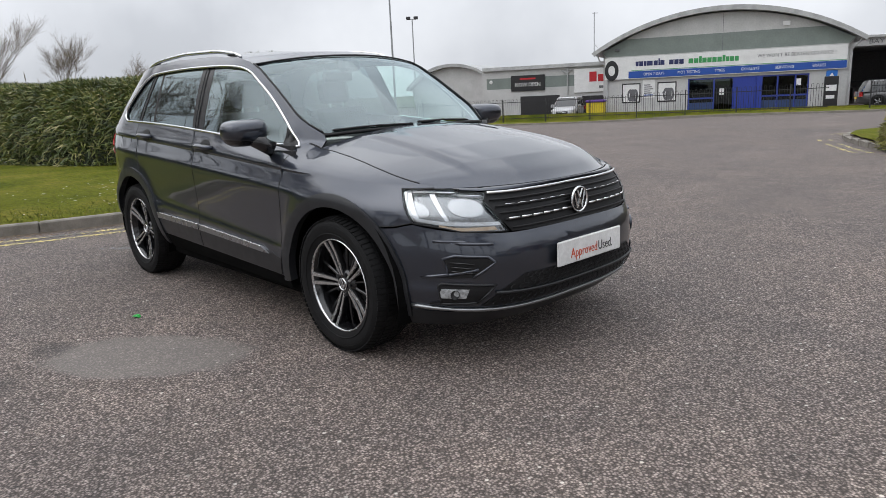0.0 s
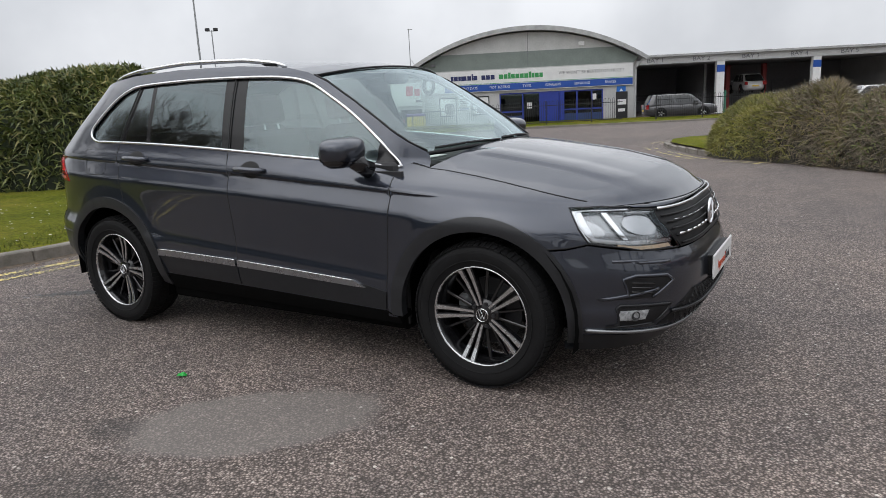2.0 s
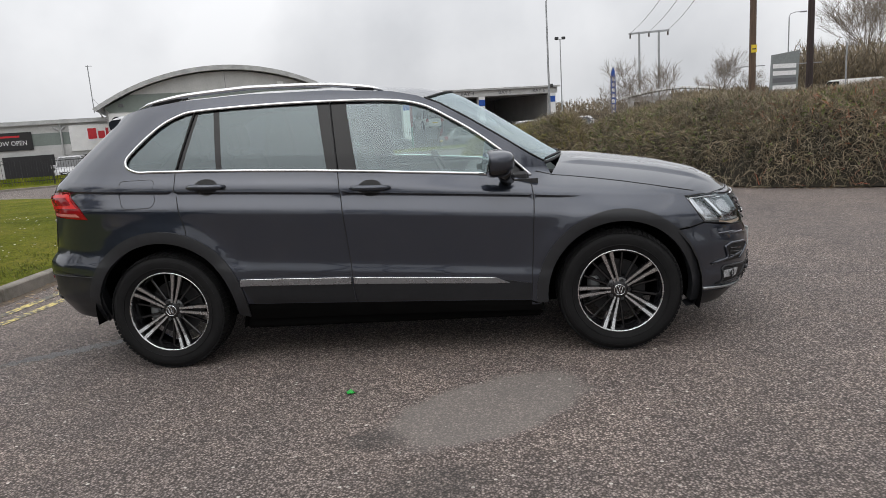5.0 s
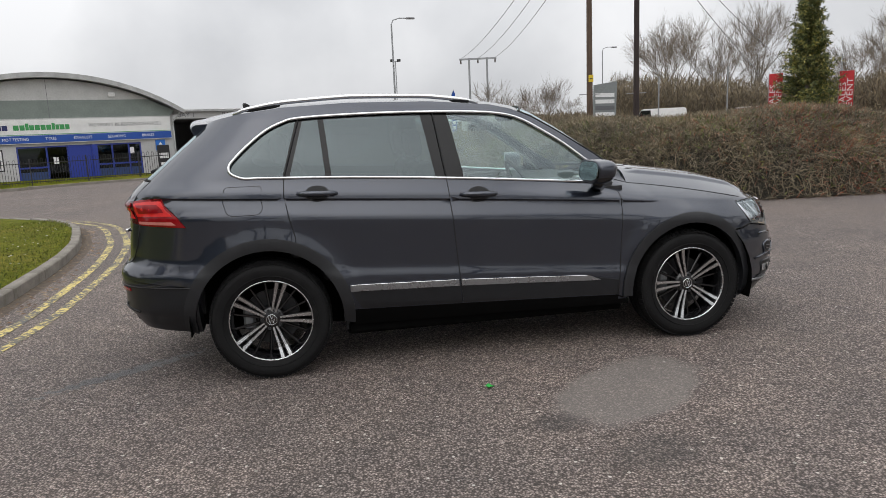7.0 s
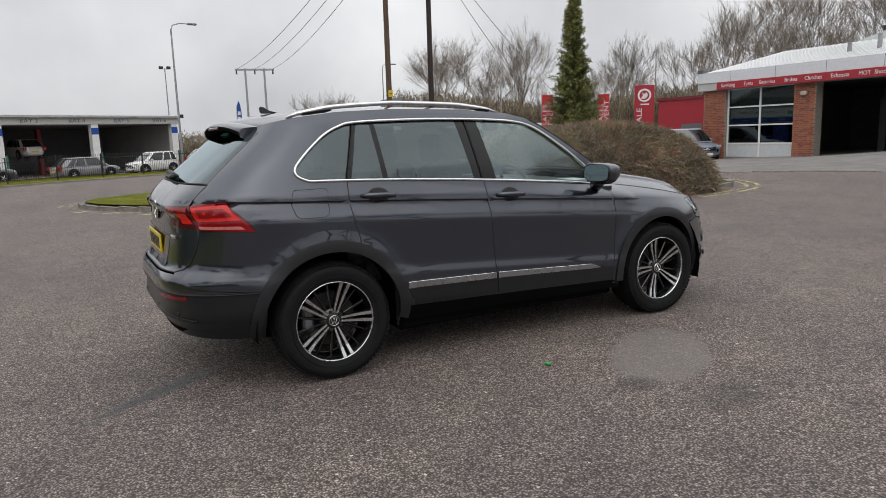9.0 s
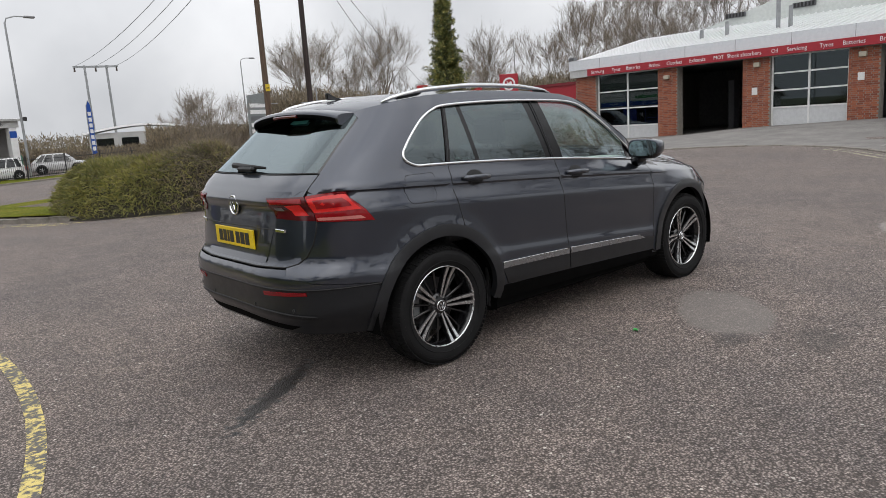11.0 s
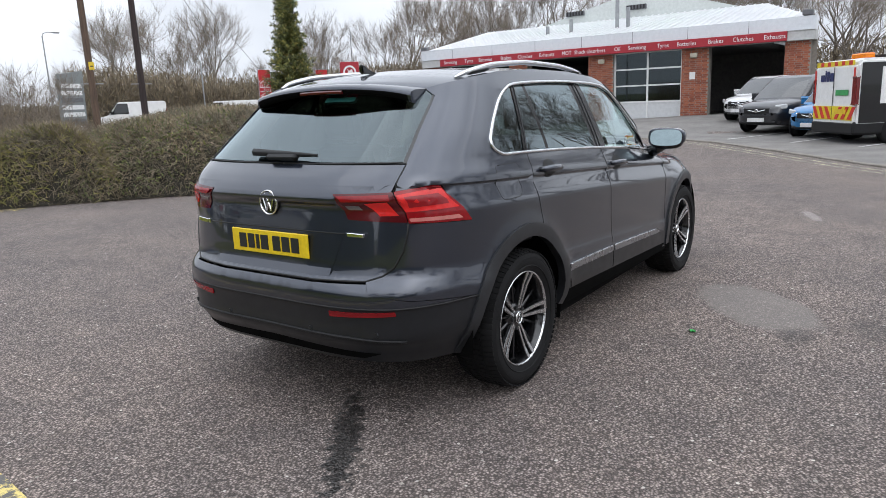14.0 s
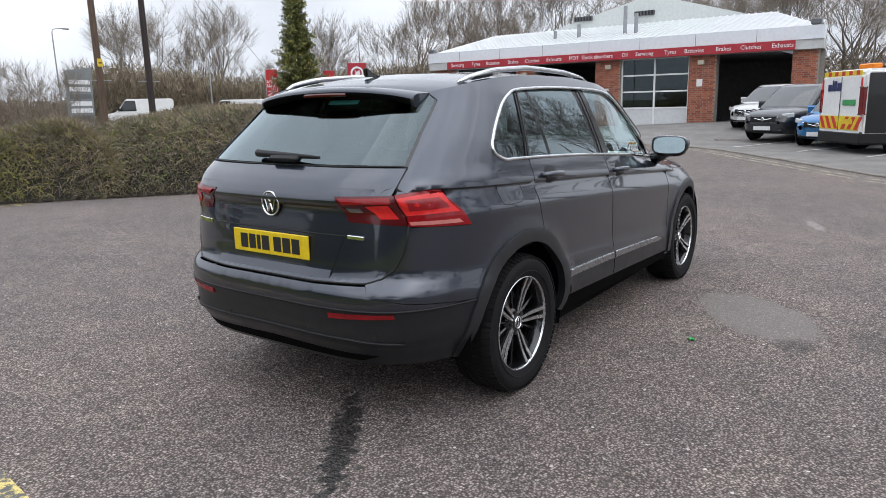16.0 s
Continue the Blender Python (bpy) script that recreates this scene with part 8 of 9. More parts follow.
# ---- wheels ----
def wheel(name, spin):
    w = thing(name, None)
    w.parent = car
    prof = [(0.240, -0.095), (0.262, -0.108), (0.300, -0.116), (0.328, -0.113), (0.343, -0.100), (0.350, -0.082), (0.3535, -0.05), (0.355, 0.0), (0.3535, 0.05), (0.350, 0.082), (0.343, 0.100), (0.328, 0.113), (0.300, 0.116), (0.262, 0.108), (0.240, 0.095)]
    tyre = part("tyre", lathe(prof, 72), RUBBER, w, "black road tyre", smooth=True)
    bm = bmesh.new()
    for k in range(76):
        a = 2 * math.pi * k / 76
        for y0, y1, sk in ((-0.112, -0.064, 0.0), (-0.054, -0.008, 0.02), (0.008, 0.054, 0.04), (0.064, 0.112, 0.06)):
            own = box(-0.0105, y0, 0, 0.0105, y1, 0.0065)
            r = 0.3515 if abs(y0 + y1) < 0.1 else 0.3455
            tilt = 0 if abs(y0 + y1) < 0.1 else (14 if y0 > 0 else -14)
            own.transform(Matrix.Rotation(a + sk, 4, "Y") @ pose(0, 0, r) @ pose(0, (y0 + y1) / 2, 0, -tilt, 0, 0) @ pose(0, -(y0 + y1) / 2, 0))
            merge(bm, own)
    part("tread", bm, RUBBER, tyre)["kind"] = "stuff"
    for r in (0.270, 0.312):
        part("sidewall_rib", lathe([(r, -0.1115), (r + 0.003, -0.1155), (r + 0.006, -0.1125)], 64), RUBBER, tyre)
    rim = part("rim", lathe([(0.232, 0.09), (0.222, 0.06), (0.214, 0.0), (0.222, -0.06), (0.234, -0.088), (0.240, -0.096)], 56), GLOSS_BLACK, w, "black alloy rim with machined twin spokes", smooth=True)
    part("rim_lip", lathe([(0.2355, -0.088), (0.2372, -0.0995), (0.2425, -0.1015), (0.245, -0.095)], 64), ALLOY, rim, "bright machined rim edge", smooth=True)
    part("hub_face", lathe([(0.001, -0.062), (0.05, -0.060), (0.075, -0.050), (0.085, -0.02), (0.08, 0.03)], 32), GLOSS_BLACK, rim, smooth=True)
    for k in range(5):
        a = spin + 72 * k
        turn = Matrix.Rotation(-radians(a), 4, "Y")
        spoke = bmesh.new()
        for sgn in (-1, 1):
            own = bmesh.new()
            sec = []
            for r, half, off, y in ((0.045, 0.0078, 0.0095, -0.060), (0.10, 0.0098, 0.0138, -0.066), (0.17, 0.0125, 0.0188, -0.076), (0.234, 0.0155, 0.0240, -0.0945)):
                c = sgn * off
                sec.append([own.verts.new((r, y + 0.002, c - half)), own.verts.new((r, y + 0.002, c + half)), own.verts.new((r, y + 0.030, c + half * 1.1)), own.verts.new((r, y + 0.030, c - half * 1.1))])
            for s0, s1 in zip(sec, sec[1:]):
                for i in range(4):
                    own.faces.new((s0[i], s0[(i + 1) % 4], s1[(i + 1) % 4], s1[i]))
            own.faces.new(sec[0])
            own.faces.new(sec[-1][::-1])
            bmesh.ops.recalc_face_normals(own, faces=own.faces[:])
            merge(spoke, own, turn)
        sp = part("spoke", spoke, GLOSS_BLACK, rim)
        face = bmesh.new()
        for sgn in (-1, 1):
            own = bmesh.new()
            sec = []
            for r, half, off, y in ((0.048, 0.0052, 0.0100, -0.0615), (0.10, 0.0062, 0.0142, -0.0675), (0.17, 0.0078, 0.0190, -0.0775), (0.234, 0.0100, 0.0240, -0.0965)):
                c = sgn * off
                sec.append([own.verts.new((r, y - 0.0008, c - half)), own.verts.new((r, y - 0.0008, c + half)), own.verts.new((r, y + 0.004, c + half)), own.verts.new((r, y + 0.004, c - half))])
            for s0, s1 in zip(sec, sec[1:]):
                for i in range(4):
                    own.faces.new((s0[i], s0[(i + 1) % 4], s1[(i + 1) % 4], s1[i]))
            own.faces.new(sec[0])
            own.faces.new(sec[-1][::-1])
            bmesh.ops.recalc_face_normals(own, faces=own.faces[:])
            merge(face, own, turn)
        part("machined_face", face, ALLOY, sp, "bright machined spoke face")
        web = bmesh.new()
        for da in (24, 48):
            own = box(0.06, -0.046, -0.008, 0.226, -0.030, 0.008, 0.004)
            own.transform(Matrix.Rotation(-radians(a + da), 4, "Y"))
            merge(web, own)
        part("black_web", web, GLOSS_BLACK, sp)
        t = radians(a + 36)
        part("wheel_bolt", cyl((0.056 * math.cos(t), -0.058, 0.056 * math.sin(t)), (0.056 * math.cos(t), -0.068, 0.056 * math.sin(t)), 0.010, 0.009, 8), DARK_STEEL, rim)
    badge_o = badge(0, -0.062, 0, 0.033, 180, rim)
    part("brake_disc", lathe([(0.07, 0.02), (0.165, 0.02), (0.165, 0.045), (0.07, 0.045), (0.07, 0.02)], 40), DARK_STEEL, w)
    part("caliper", box(-0.17, 0.0, -0.07, -0.10, 0.06, 0.07, 0.015), GALV, w, "grey brake caliper")
    part("axle", cyl((0, 0.02, 0), (0, 0.35, 0), 0.05), DARK_STEEL, w)
    return w


w1 = wheel("front_wheel", 36)
w1.matrix_basis = pose(1.3405, -0.786, 0.352, 0, 0, 0)
w2 = wheel("rear_wheel", 0)
w2.matrix_basis = pose(-1.3405, -0.786, 0.352)
copy_thing(w1, pose(1.3405, 0.786, 0.352, 0, 0, 180))
copy_thing(w2, pose(-1.3405, 0.786, 0.352, 0, 0, 180))

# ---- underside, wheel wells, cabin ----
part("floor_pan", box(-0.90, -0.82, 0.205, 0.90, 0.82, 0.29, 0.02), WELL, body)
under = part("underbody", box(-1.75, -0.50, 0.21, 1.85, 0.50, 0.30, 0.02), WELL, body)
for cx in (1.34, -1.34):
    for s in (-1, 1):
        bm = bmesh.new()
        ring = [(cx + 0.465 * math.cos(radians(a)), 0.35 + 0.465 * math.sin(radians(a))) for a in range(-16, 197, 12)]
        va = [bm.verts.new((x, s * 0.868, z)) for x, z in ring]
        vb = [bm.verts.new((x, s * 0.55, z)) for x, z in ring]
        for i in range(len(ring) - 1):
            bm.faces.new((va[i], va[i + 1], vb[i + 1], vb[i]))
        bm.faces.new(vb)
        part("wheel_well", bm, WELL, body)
for s in (-1, 1):
    part("inner_side", box(-0.90, s * 0.80 - 0.01, 0.24, 0.90, s * 0.80 + 0.01, 1.02), CABIN, body)
    part("door_card", box(-1.2, s * 0.765 - 0.02, 0.7, 0.85, s * 0.765 + 0.02, 1.06, 0.015), CABIN, body)
part("bulkhead", box(0.90, -0.62, 0.3, 0.94, 0.62, 0.98), CABIN, body)
part("nose_core", box(1.75, -0.50, 0.3, 1.95, 0.50, 0.78), PLASTIC, body)
part("tail_core", box(-1.98, -0.60, 0.36, -1.75, 0.60, 1.0), CABIN, body)
part("dashboard", box(0.45, -0.64, 0.80, 0.96, 0.64, 1.058, 0.05, segs=3), CABIN, body)
part("parcel_shelf", box(-1.95, -0.62, 1.08, -1.15, 0.62, 1.11, 0.01), CABIN, body)


def headliner(u, v):
    return roof(0.02 + 0.9 * u, 0.06 + 0.88 * v) - Vector((0, 0, 0.035))


grid_mesh("headliner", headliner, 12, 8, HEADLINER, body)
wheel_o = part("steering_wheel", lathe([(0.165, 0.0), (0.175, 0.012), (0.187, 0.012), (0.195, 0.0), (0.187, -0.012), (0.175, -0.012), (0.165, 0.0)], 28), CABIN, body, "black steering wheel", pose(0.36, -0.37, 1.03, -28, 0, 90), smooth=True)
part("wheel_boss", box(-0.06, -0.03, -0.05, 0.06, 0.02, 0.05, 0.02), CABIN, wheel_o)
part("wheel_spoke", box(-0.17, -0.01, -0.015, 0.17, 0.01, 0.015, 0.005), CABIN, wheel_o)


def seat(x, y):
    s = thing("seat")
    s.parent = body
    part("seat_base", box(x - 0.05, y - 0.25, 0.50, x + 0.48, y + 0.25, 0.66, 0.05, segs=2), SEAT_CLOTH, s)
    part("backrest", box(-0.07, y - 0.24, 0.0, 0.07, y + 0.24, 0.62, 0.05, segs=2), SEAT_CLOTH, s, m=pose(x - 0.05, 0, 0.62, 0, -16, 0))
    part("headrest", box(-0.05, y - 0.13, 0.0, 0.05, y + 0.13, 0.19, 0.045, segs=2), SEAT_CLOTH, s, m=pose(x - 0.25, 0, 1.25, 0, -8, 0))
    part("headrest_post", cyl((x - 0.22, y - 0.06, 1.18), (x - 0.24, y - 0.06, 1.28), 0.008), CHROME, s)
    part("headrest_post", cyl((x - 0.22, y + 0.06, 1.18), (x - 0.24, y + 0.06, 1.28), 0.008), CHROME, s)


for x, y in ((-0.12, -0.37), (-0.12, 0.37), (-0.98, -0.37), (-0.98, 0.37)):
    seat(x, y)


# ---- other parked vehicles, simply shaped ----
CABIN_PLAN = [(0.78, 1.0, "side"), (0.45, 1.0, "side"), (0.03, 1.0, "post"), (-0.05, 1.0, "side"), (-0.48, 1.0, "post"), (-0.54, 1.0, "side"), (-0.80, 1.0, "post"), (-0.92, 0.97, "post"), (-0.98, 0.86, "rear"), (-1.0, 0.4, "rear"), (-1.0, 0.0, "rear"), (-1.0, -0.4, "rear"), (-0.98, -0.86, "post"), (-0.92, -0.97, "post"),
              (-0.80, -1.0, "side"), (-0.54, -1.0, "post"), (-0.48, -1.0, "side"), (-0.05, -1.0, "post"), (0.03, -1.0, "side"), (0.45, -1.0, "side"), (0.78, -1.0, "post"), (0.90, -0.97, "post"), (0.955, -0.88, "front"), (0.985, -0.45, "front"), (1.0, 0.0, "front"), (0.985, 0.45, "front"), (0.955, 0.88, "post"), (0.90, 0.97, "post")]


def cabin(parent, xb0, xb1, xr0, xr1, wb, wt, belt, H, paint):
    """Curved glasshouse: windscreen, rear window, side windows, pillars and roof skin."""
    rows = []
    for k, lift, pull in ((0.0, -0.03, 1.0), (0.06, 0.05, 1.0), (0.35, 0.36, 1.0), (0.65, 0.68, 1.0), (0.88, 0.885, 1.0), (0.96, 0.955, 0.985), (1.0, 0.985, 0.93), (1.0, 1.0, 0.70), (1.0, 1.008, 0.35)):
        x0, x1 = xb0 + (xr0 - xb0) * k ** 1.12, xb1 + (xr1 - xb1) * k ** 1.05
        w = wb + (wt - wb) * k ** 1.25
        rows.append([((x0 + x1) / 2 + u * pull * (x1 - x0) / 2, v * w * pull, belt + (H - belt) * lift) for u, v, _ in CABIN_PLAN])
    groups = {}
    n = len(CABIN_PLAN)
    for r in range(len(rows) - 1):
        for i in range(n):
            kind = CABIN_PLAN[i][2] if 1 <= r <= 3 else "post"
            key = kind + ("+" if CABIN_PLAN[i][1] > 0 else "-") if kind == "side" else kind
            groups.setdefault(key, []).append((rows[r][i], rows[r][(i + 1) % n], rows[r + 1][(i + 1) % n], rows[r + 1][i]))
    groups["post"].append(tuple(rows[-1]))
    for key, quads in groups.items():
        bm = bmesh.new()
        for q in quads:
            bm.faces.new([bm.verts.new(p) for p in q])
        bmesh.ops.remove_doubles(bm, verts=bm.verts[:], dist=0.0005)
        bmesh.ops.recalc_face_normals(bm, faces=bm.faces[:])
        nm = {"post": "roof_and_pillars", "front": "windscreen", "rear": "rear_window"}.get(key, "side_windows")
        part(nm, bm, paint if key == "post" else CAR_DARK_GLASS, parent, smooth=True)


def simple_car(name, label, L, W, H, paint, m, nose=0.31, tail=0.2, roof0=-0.28, roof1=0.12, bonnet_h=0.62, wheel_r=0.32, rails=False, plate=None, estate=False):
    """x forward. Lofted lower body and cabin with separate glass, wheels, lamps and plates."""
    c = thing(name, m, label, "car")
    h2 = L / 2
    belt = H * 0.585
    low = bmesh.new()
    secs = []
    for t in np.concatenate([np.linspace(-1, -0.8, 7), np.linspace(-0.7, 0.7, 15), np.linspace(0.8, 1, 7)]):
        x = t * h2
        k = (1 - min(1, abs(t)) ** 4.2) ** 0.5
        wy = W / 2 * (0.52 + 0.48 * k)
        if t > 0:
            top = belt * (1.0 - 0.10 * ss(0.35, 0.95, t)) - 0.16 * max(0.0, (t - 0.80) / 0.20) ** 2.0
        else:
            top = belt - (0.03 if estate else 0.06) * ss(0.8, 1.0, -t)
        zb = 0.17 + 0.12 * abs(t) ** 8
        ring = [(0.80, zb), (0.96, zb + 0.10), (1.0, zb + 0.28), (0.99, top - 0.20), (0.955, top - 0.06), (0.86, top - 0.005), (0.5, top + 0.03), (0, top + 0.04)]
        full = [(-wy * a, z) for a, z in ring] + [(wy * a, z) for a, z in ring[-2::-1]]
        secs.append([low.verts.new((x, y, z)) for y, z in full])
    for a, b in zip(secs, secs[1:]):
        for i in range(len(a) - 1):
            low.faces.new((a[i], b[i], b[i + 1], a[i + 1]))
        low.faces.new((a[-1], b[-1], b[0], a[0]))
    low.faces.new(secs[0])
    low.faces.new(secs[-1][::-1])
    bmesh.ops.recalc_face_normals(low, faces=low.faces[:])
    part("body", low, paint, c, smooth=True)
    for sgn in (-1, 1):
        for x in (L * 0.29, -L * 0.29):
            part("arch_trim", lathe([(wheel_r * 0.90, 0.0), (wheel_r * 1.17, 0.0), (wheel_r * 1.22, 0.03)], 28), PLASTIC, c, m=pose(x, sgn * (W / 2 + 0.006), wheel_r + 0.01, 0, 0, 0 if sgn < 0 else 180))
    xr0, xr1 = roof0 * L, roof1 * L
    xb0, xb1 = -h2 * (0.95 if estate else 0.93) + tail * 0.2, h2 * (1 - nose * 1.28)
    wb, wt = W / 2 * 0.93, W / 2 * 0.74
    cabin(c, xb0, xb1, xr0, xr1, wb, wt, belt, H, paint)
    for s in (-1, 1):
        part("mirror", box(xb1 - 0.60, s * W * 0.47, belt + 0.02, xb1 - 0.46, s * (W * 0.5 + 0.13), belt + 0.15, 0.04, segs=2), paint, c)
        part("headlamp", box(-0.16, -0.03, -0.07, 0.16, 0.03, 0.06, 0.025, segs=2), CAR_LAMP, c, m=pose(h2 * 0.915, s * W * 0.365, belt * 0.775, 0, -7, s * 122))
        part("tail_lamp", box(-h2 * 0.99, s * W * 0.33, belt * 0.72, -h2 * 0.92, s * W * 0.46, belt * 1.0, 0.03), LAMP_RED_FAR, c)
        for x in (L * 0.29, -L * 0.29):
            wh = part("wheel", lathe([(0.01, -0.10), (wheel_r * 0.62, -0.095), (wheel_r * 0.66, -0.11), (wheel_r * 0.95, -0.11), (wheel_r, -0.08), (wheel_r, 0.08), (wheel_r * 0.95, 0.1), (0.01, 0.1)], 24), RUBBER, c, m=pose(x, s * (W / 2 - 0.085), wheel_r, 0, 0, 0 if s < 0 else 180), smooth=True)
            for k in range(5):
                a = 2 * math.pi * k / 5
                part("spoke", box(0.03, -0.125, -0.025, wheel_r * 0.62, -0.10, 0.025, 0.006), ALLOY, wh, m=Matrix.Rotation(a, 4, "Y"))
    gr_o = part("grille", box(h2 * 0.955, -W * 0.24, belt * 0.56, h2 * 1.004, W * 0.24, belt * 0.76, 0.03), PLASTIC, c)
    part("grille_bar", tube([(h2 * 0.985, -W * 0.25, belt * 0.73), (h2 * 1.008, -W * 0.07, belt * 0.655), (h2 * 1.008, W * 0.07, belt * 0.655), (h2 * 0.985, W * 0.25, belt * 0.73)], 0.016, 6), CHROME, gr_o)
    part("emblem", lathe([(0.001, -0.012), (0.05, -0.010), (0.06, 0.0)], 16), CHROME, gr_o, m=pose(h2 * 1.010, 0, belt * 0.66, 0, 0, 90))
    part("lower_intake", box(h2 * 0.93, -W * 0.33, 0.24, h2 * 0.998, W * 0.33, belt * 0.36, 0.04), PLASTIC, c)
    part("number_plate", box(h2 * 1.004, -0.26, belt * 0.33, h2 * 1.014, 0.26, belt * 0.33 + 0.11), PLATE_WHITE_FAR, c)
    part("number_plate", box(-h2 * 1.012, -0.26, belt * 0.55, -h2 * 1.0, 0.26, belt * 0.55 + 0.11), PLATE_YELLOW_FAR, c)
    return c


CAR_DARK_GLASS = surface("dark_car_window", (0.012, 0.014, 0.015), rough=0.05, coat=1.0)
CAR_LAMP = surface("pale_headlamp", (0.55, 0.56, 0.57), rough=0.2, coat=1.0)
LAMP_RED_FAR = surface("red_rear_lamp", (0.40, 0.012, 0.012), rough=0.2, coat=1.0)
LAMP_VAN = surface("dark_red_van_lamp", (0.16, 0.008, 0.010), rough=0.2, coat=0.6)
PLATE_WHITE_FAR = surface("white_number_plate", (0.75, 0.75, 0.74), rough=0.4)
PLATE_YELLOW_FAR = surface("yellow_number_plate", (0.75, 0.52, 0.02), rough=0.4)


def paint(name, c):
    return surface(name, c, tuple(v * 0.9 for v in c), rough=0.3, scale=2, coat=1.0)


def on_ground(x, y, yaw, dz=0.0):
    return pose(x, y, ground_z(x, y) + dz, 0, 0, yaw)


x, y, _ = at_a(16.6, -2.9, 0)
simple_car("parked_estate_car", "dark grey estate car parked behind the railings", 4.5, 1.78, 1.50, paint("dark_grey_car_paint", (0.055, 0.055, 0.06)), on_ground(x, y, A_ANG, 0.1), estate=True, roof0=-0.40)
x, y, _ = at_a(27.8, -3.2, 0)
simple_car("parked_city_car", "small white hatchback parked behind the railings", 3.6, 1.63, 1.49, paint("white_car_paint", (0.75, 0.75, 0.74)), on_ground(x, y, A_ANG + 178, 0.1), roof0=-0.36, roof1=0.08)
x, y, _ = at_a(24.2, -1.0, 0)
simple_car("parked_saloon_car", "dark silver saloon inside the workshop forecourt", 4.3, 1.75, 1.42, paint("silver_grey_paint", (0.22, 0.22, 0.23)), on_ground(x, y, A_ANG, 0.0))
simple_car("lifted_car", "white car raised on a workshop lift", 4.0, 1.72, 1.45, paint("white_lifted_paint", (0.65, 0.65, 0.65)), Matrix.Translation(at_a(24.8, 9.0, 0.6)) @ pose(0, 0, 0, 0, 0, A_ANG + 90))
x, y, _ = at_a(-2.6, 0.0, 0)
simple_car("parked_people_carrier", "silver people carrier parked facing the road", 4.1, 1.75, 1.62, paint("silver_car_paint", (0.45, 0.45, 0.46)), on_ground(x, y, A_ANG - 92, 0.0), estate=True, roof0=-0.38)
x, y, _ = at_a(36.5, 2.0, 0)
simple_car("parked_silver_car", "silver hatchback at the end of the bays", 4.1, 1.74, 1.48, paint("pale_silver_paint", (0.5, 0.5, 0.5)), on_ground(x, y, A_ANG - 40, 0.0))
bx, by, _ = at_a(-0.55, -1.0, 0)
bin_ = thing("wheeled_bin", on_ground(bx, by, A_ANG), "large yellow wheeled bin with a purple lid", "bin")
part("tub", box(-0.6, -0.45, 0.18, 0.6, 0.45, 1.2, 0.05), surface("yellow_bin_plastic", (0.65, 0.50, 0.02), rough=0.5), bin_)
part("lid", box(-0.64, -0.5, 1.2, 0.64, 0.5, 1.36, 0.05), surface("purple_bin_lid", (0.10, 0.03, 0.25), rough=0.5), bin_)
for sx in (-0.45, 0.45):
    for sy in (-0.35, 0.35):
        part("castor", cyl((sx, sy - 0.03, 0.09), (sx, sy + 0.03, 0.09), 0.09, 0.09, 12), RUBBER, bin_)

simple_car("parked_hatchback", "white and black hatchback parked by the garage", 3.9, 1.7, 1.44, paint("white_hatch_paint", (0.6, 0.6, 0.6)), on_ground(22.5, 2.2, 158), roof0=-0.38, roof1=0.09)
simple_car("parked_crossover", "dark grey crossover parked nose out on the forecourt", 4.28, 1.78, 1.60, paint("dark_blue_grey_paint", (0.008, 0.009, 0.014)), on_ground(19.57, 0.92, 157), roof0=-0.38, roof1=0.09, wheel_r=0.35)
simple_car("parked_blue_hatchback", "bright blue small hatchback parked beside the crossover", 3.7, 1.67, 1.5, paint("bright_blue_paint", (0.01, 0.17, 0.42)), on_ground(17.9, -0.57, 157), roof0=-0.38, roof1=0.09)
simple_car("parked_white_car", "blue-grey car parked on the forecourt by the red showroom", 4.3, 1.78, 1.46, paint("white_saloon_paint", (0.16, 0.20, 0.26)), on_ground(22.6, 18.0, 250), roof0=-0.34)
simple_car("parked_far_car", "dark car parked beyond the garage", 4.3, 1.78, 1.5, paint("dark_far_paint", (0.03, 0.035, 0.045)), on_ground(36, -1.5, 200, 0.25))
simple_car("parked_far_car", "silver car parked beyond the garage", 4.2, 1.75, 1.5, paint("silver_far_paint", (0.35, 0.36, 0.37)), on_ground(40, 0.2, 200, 0.3))


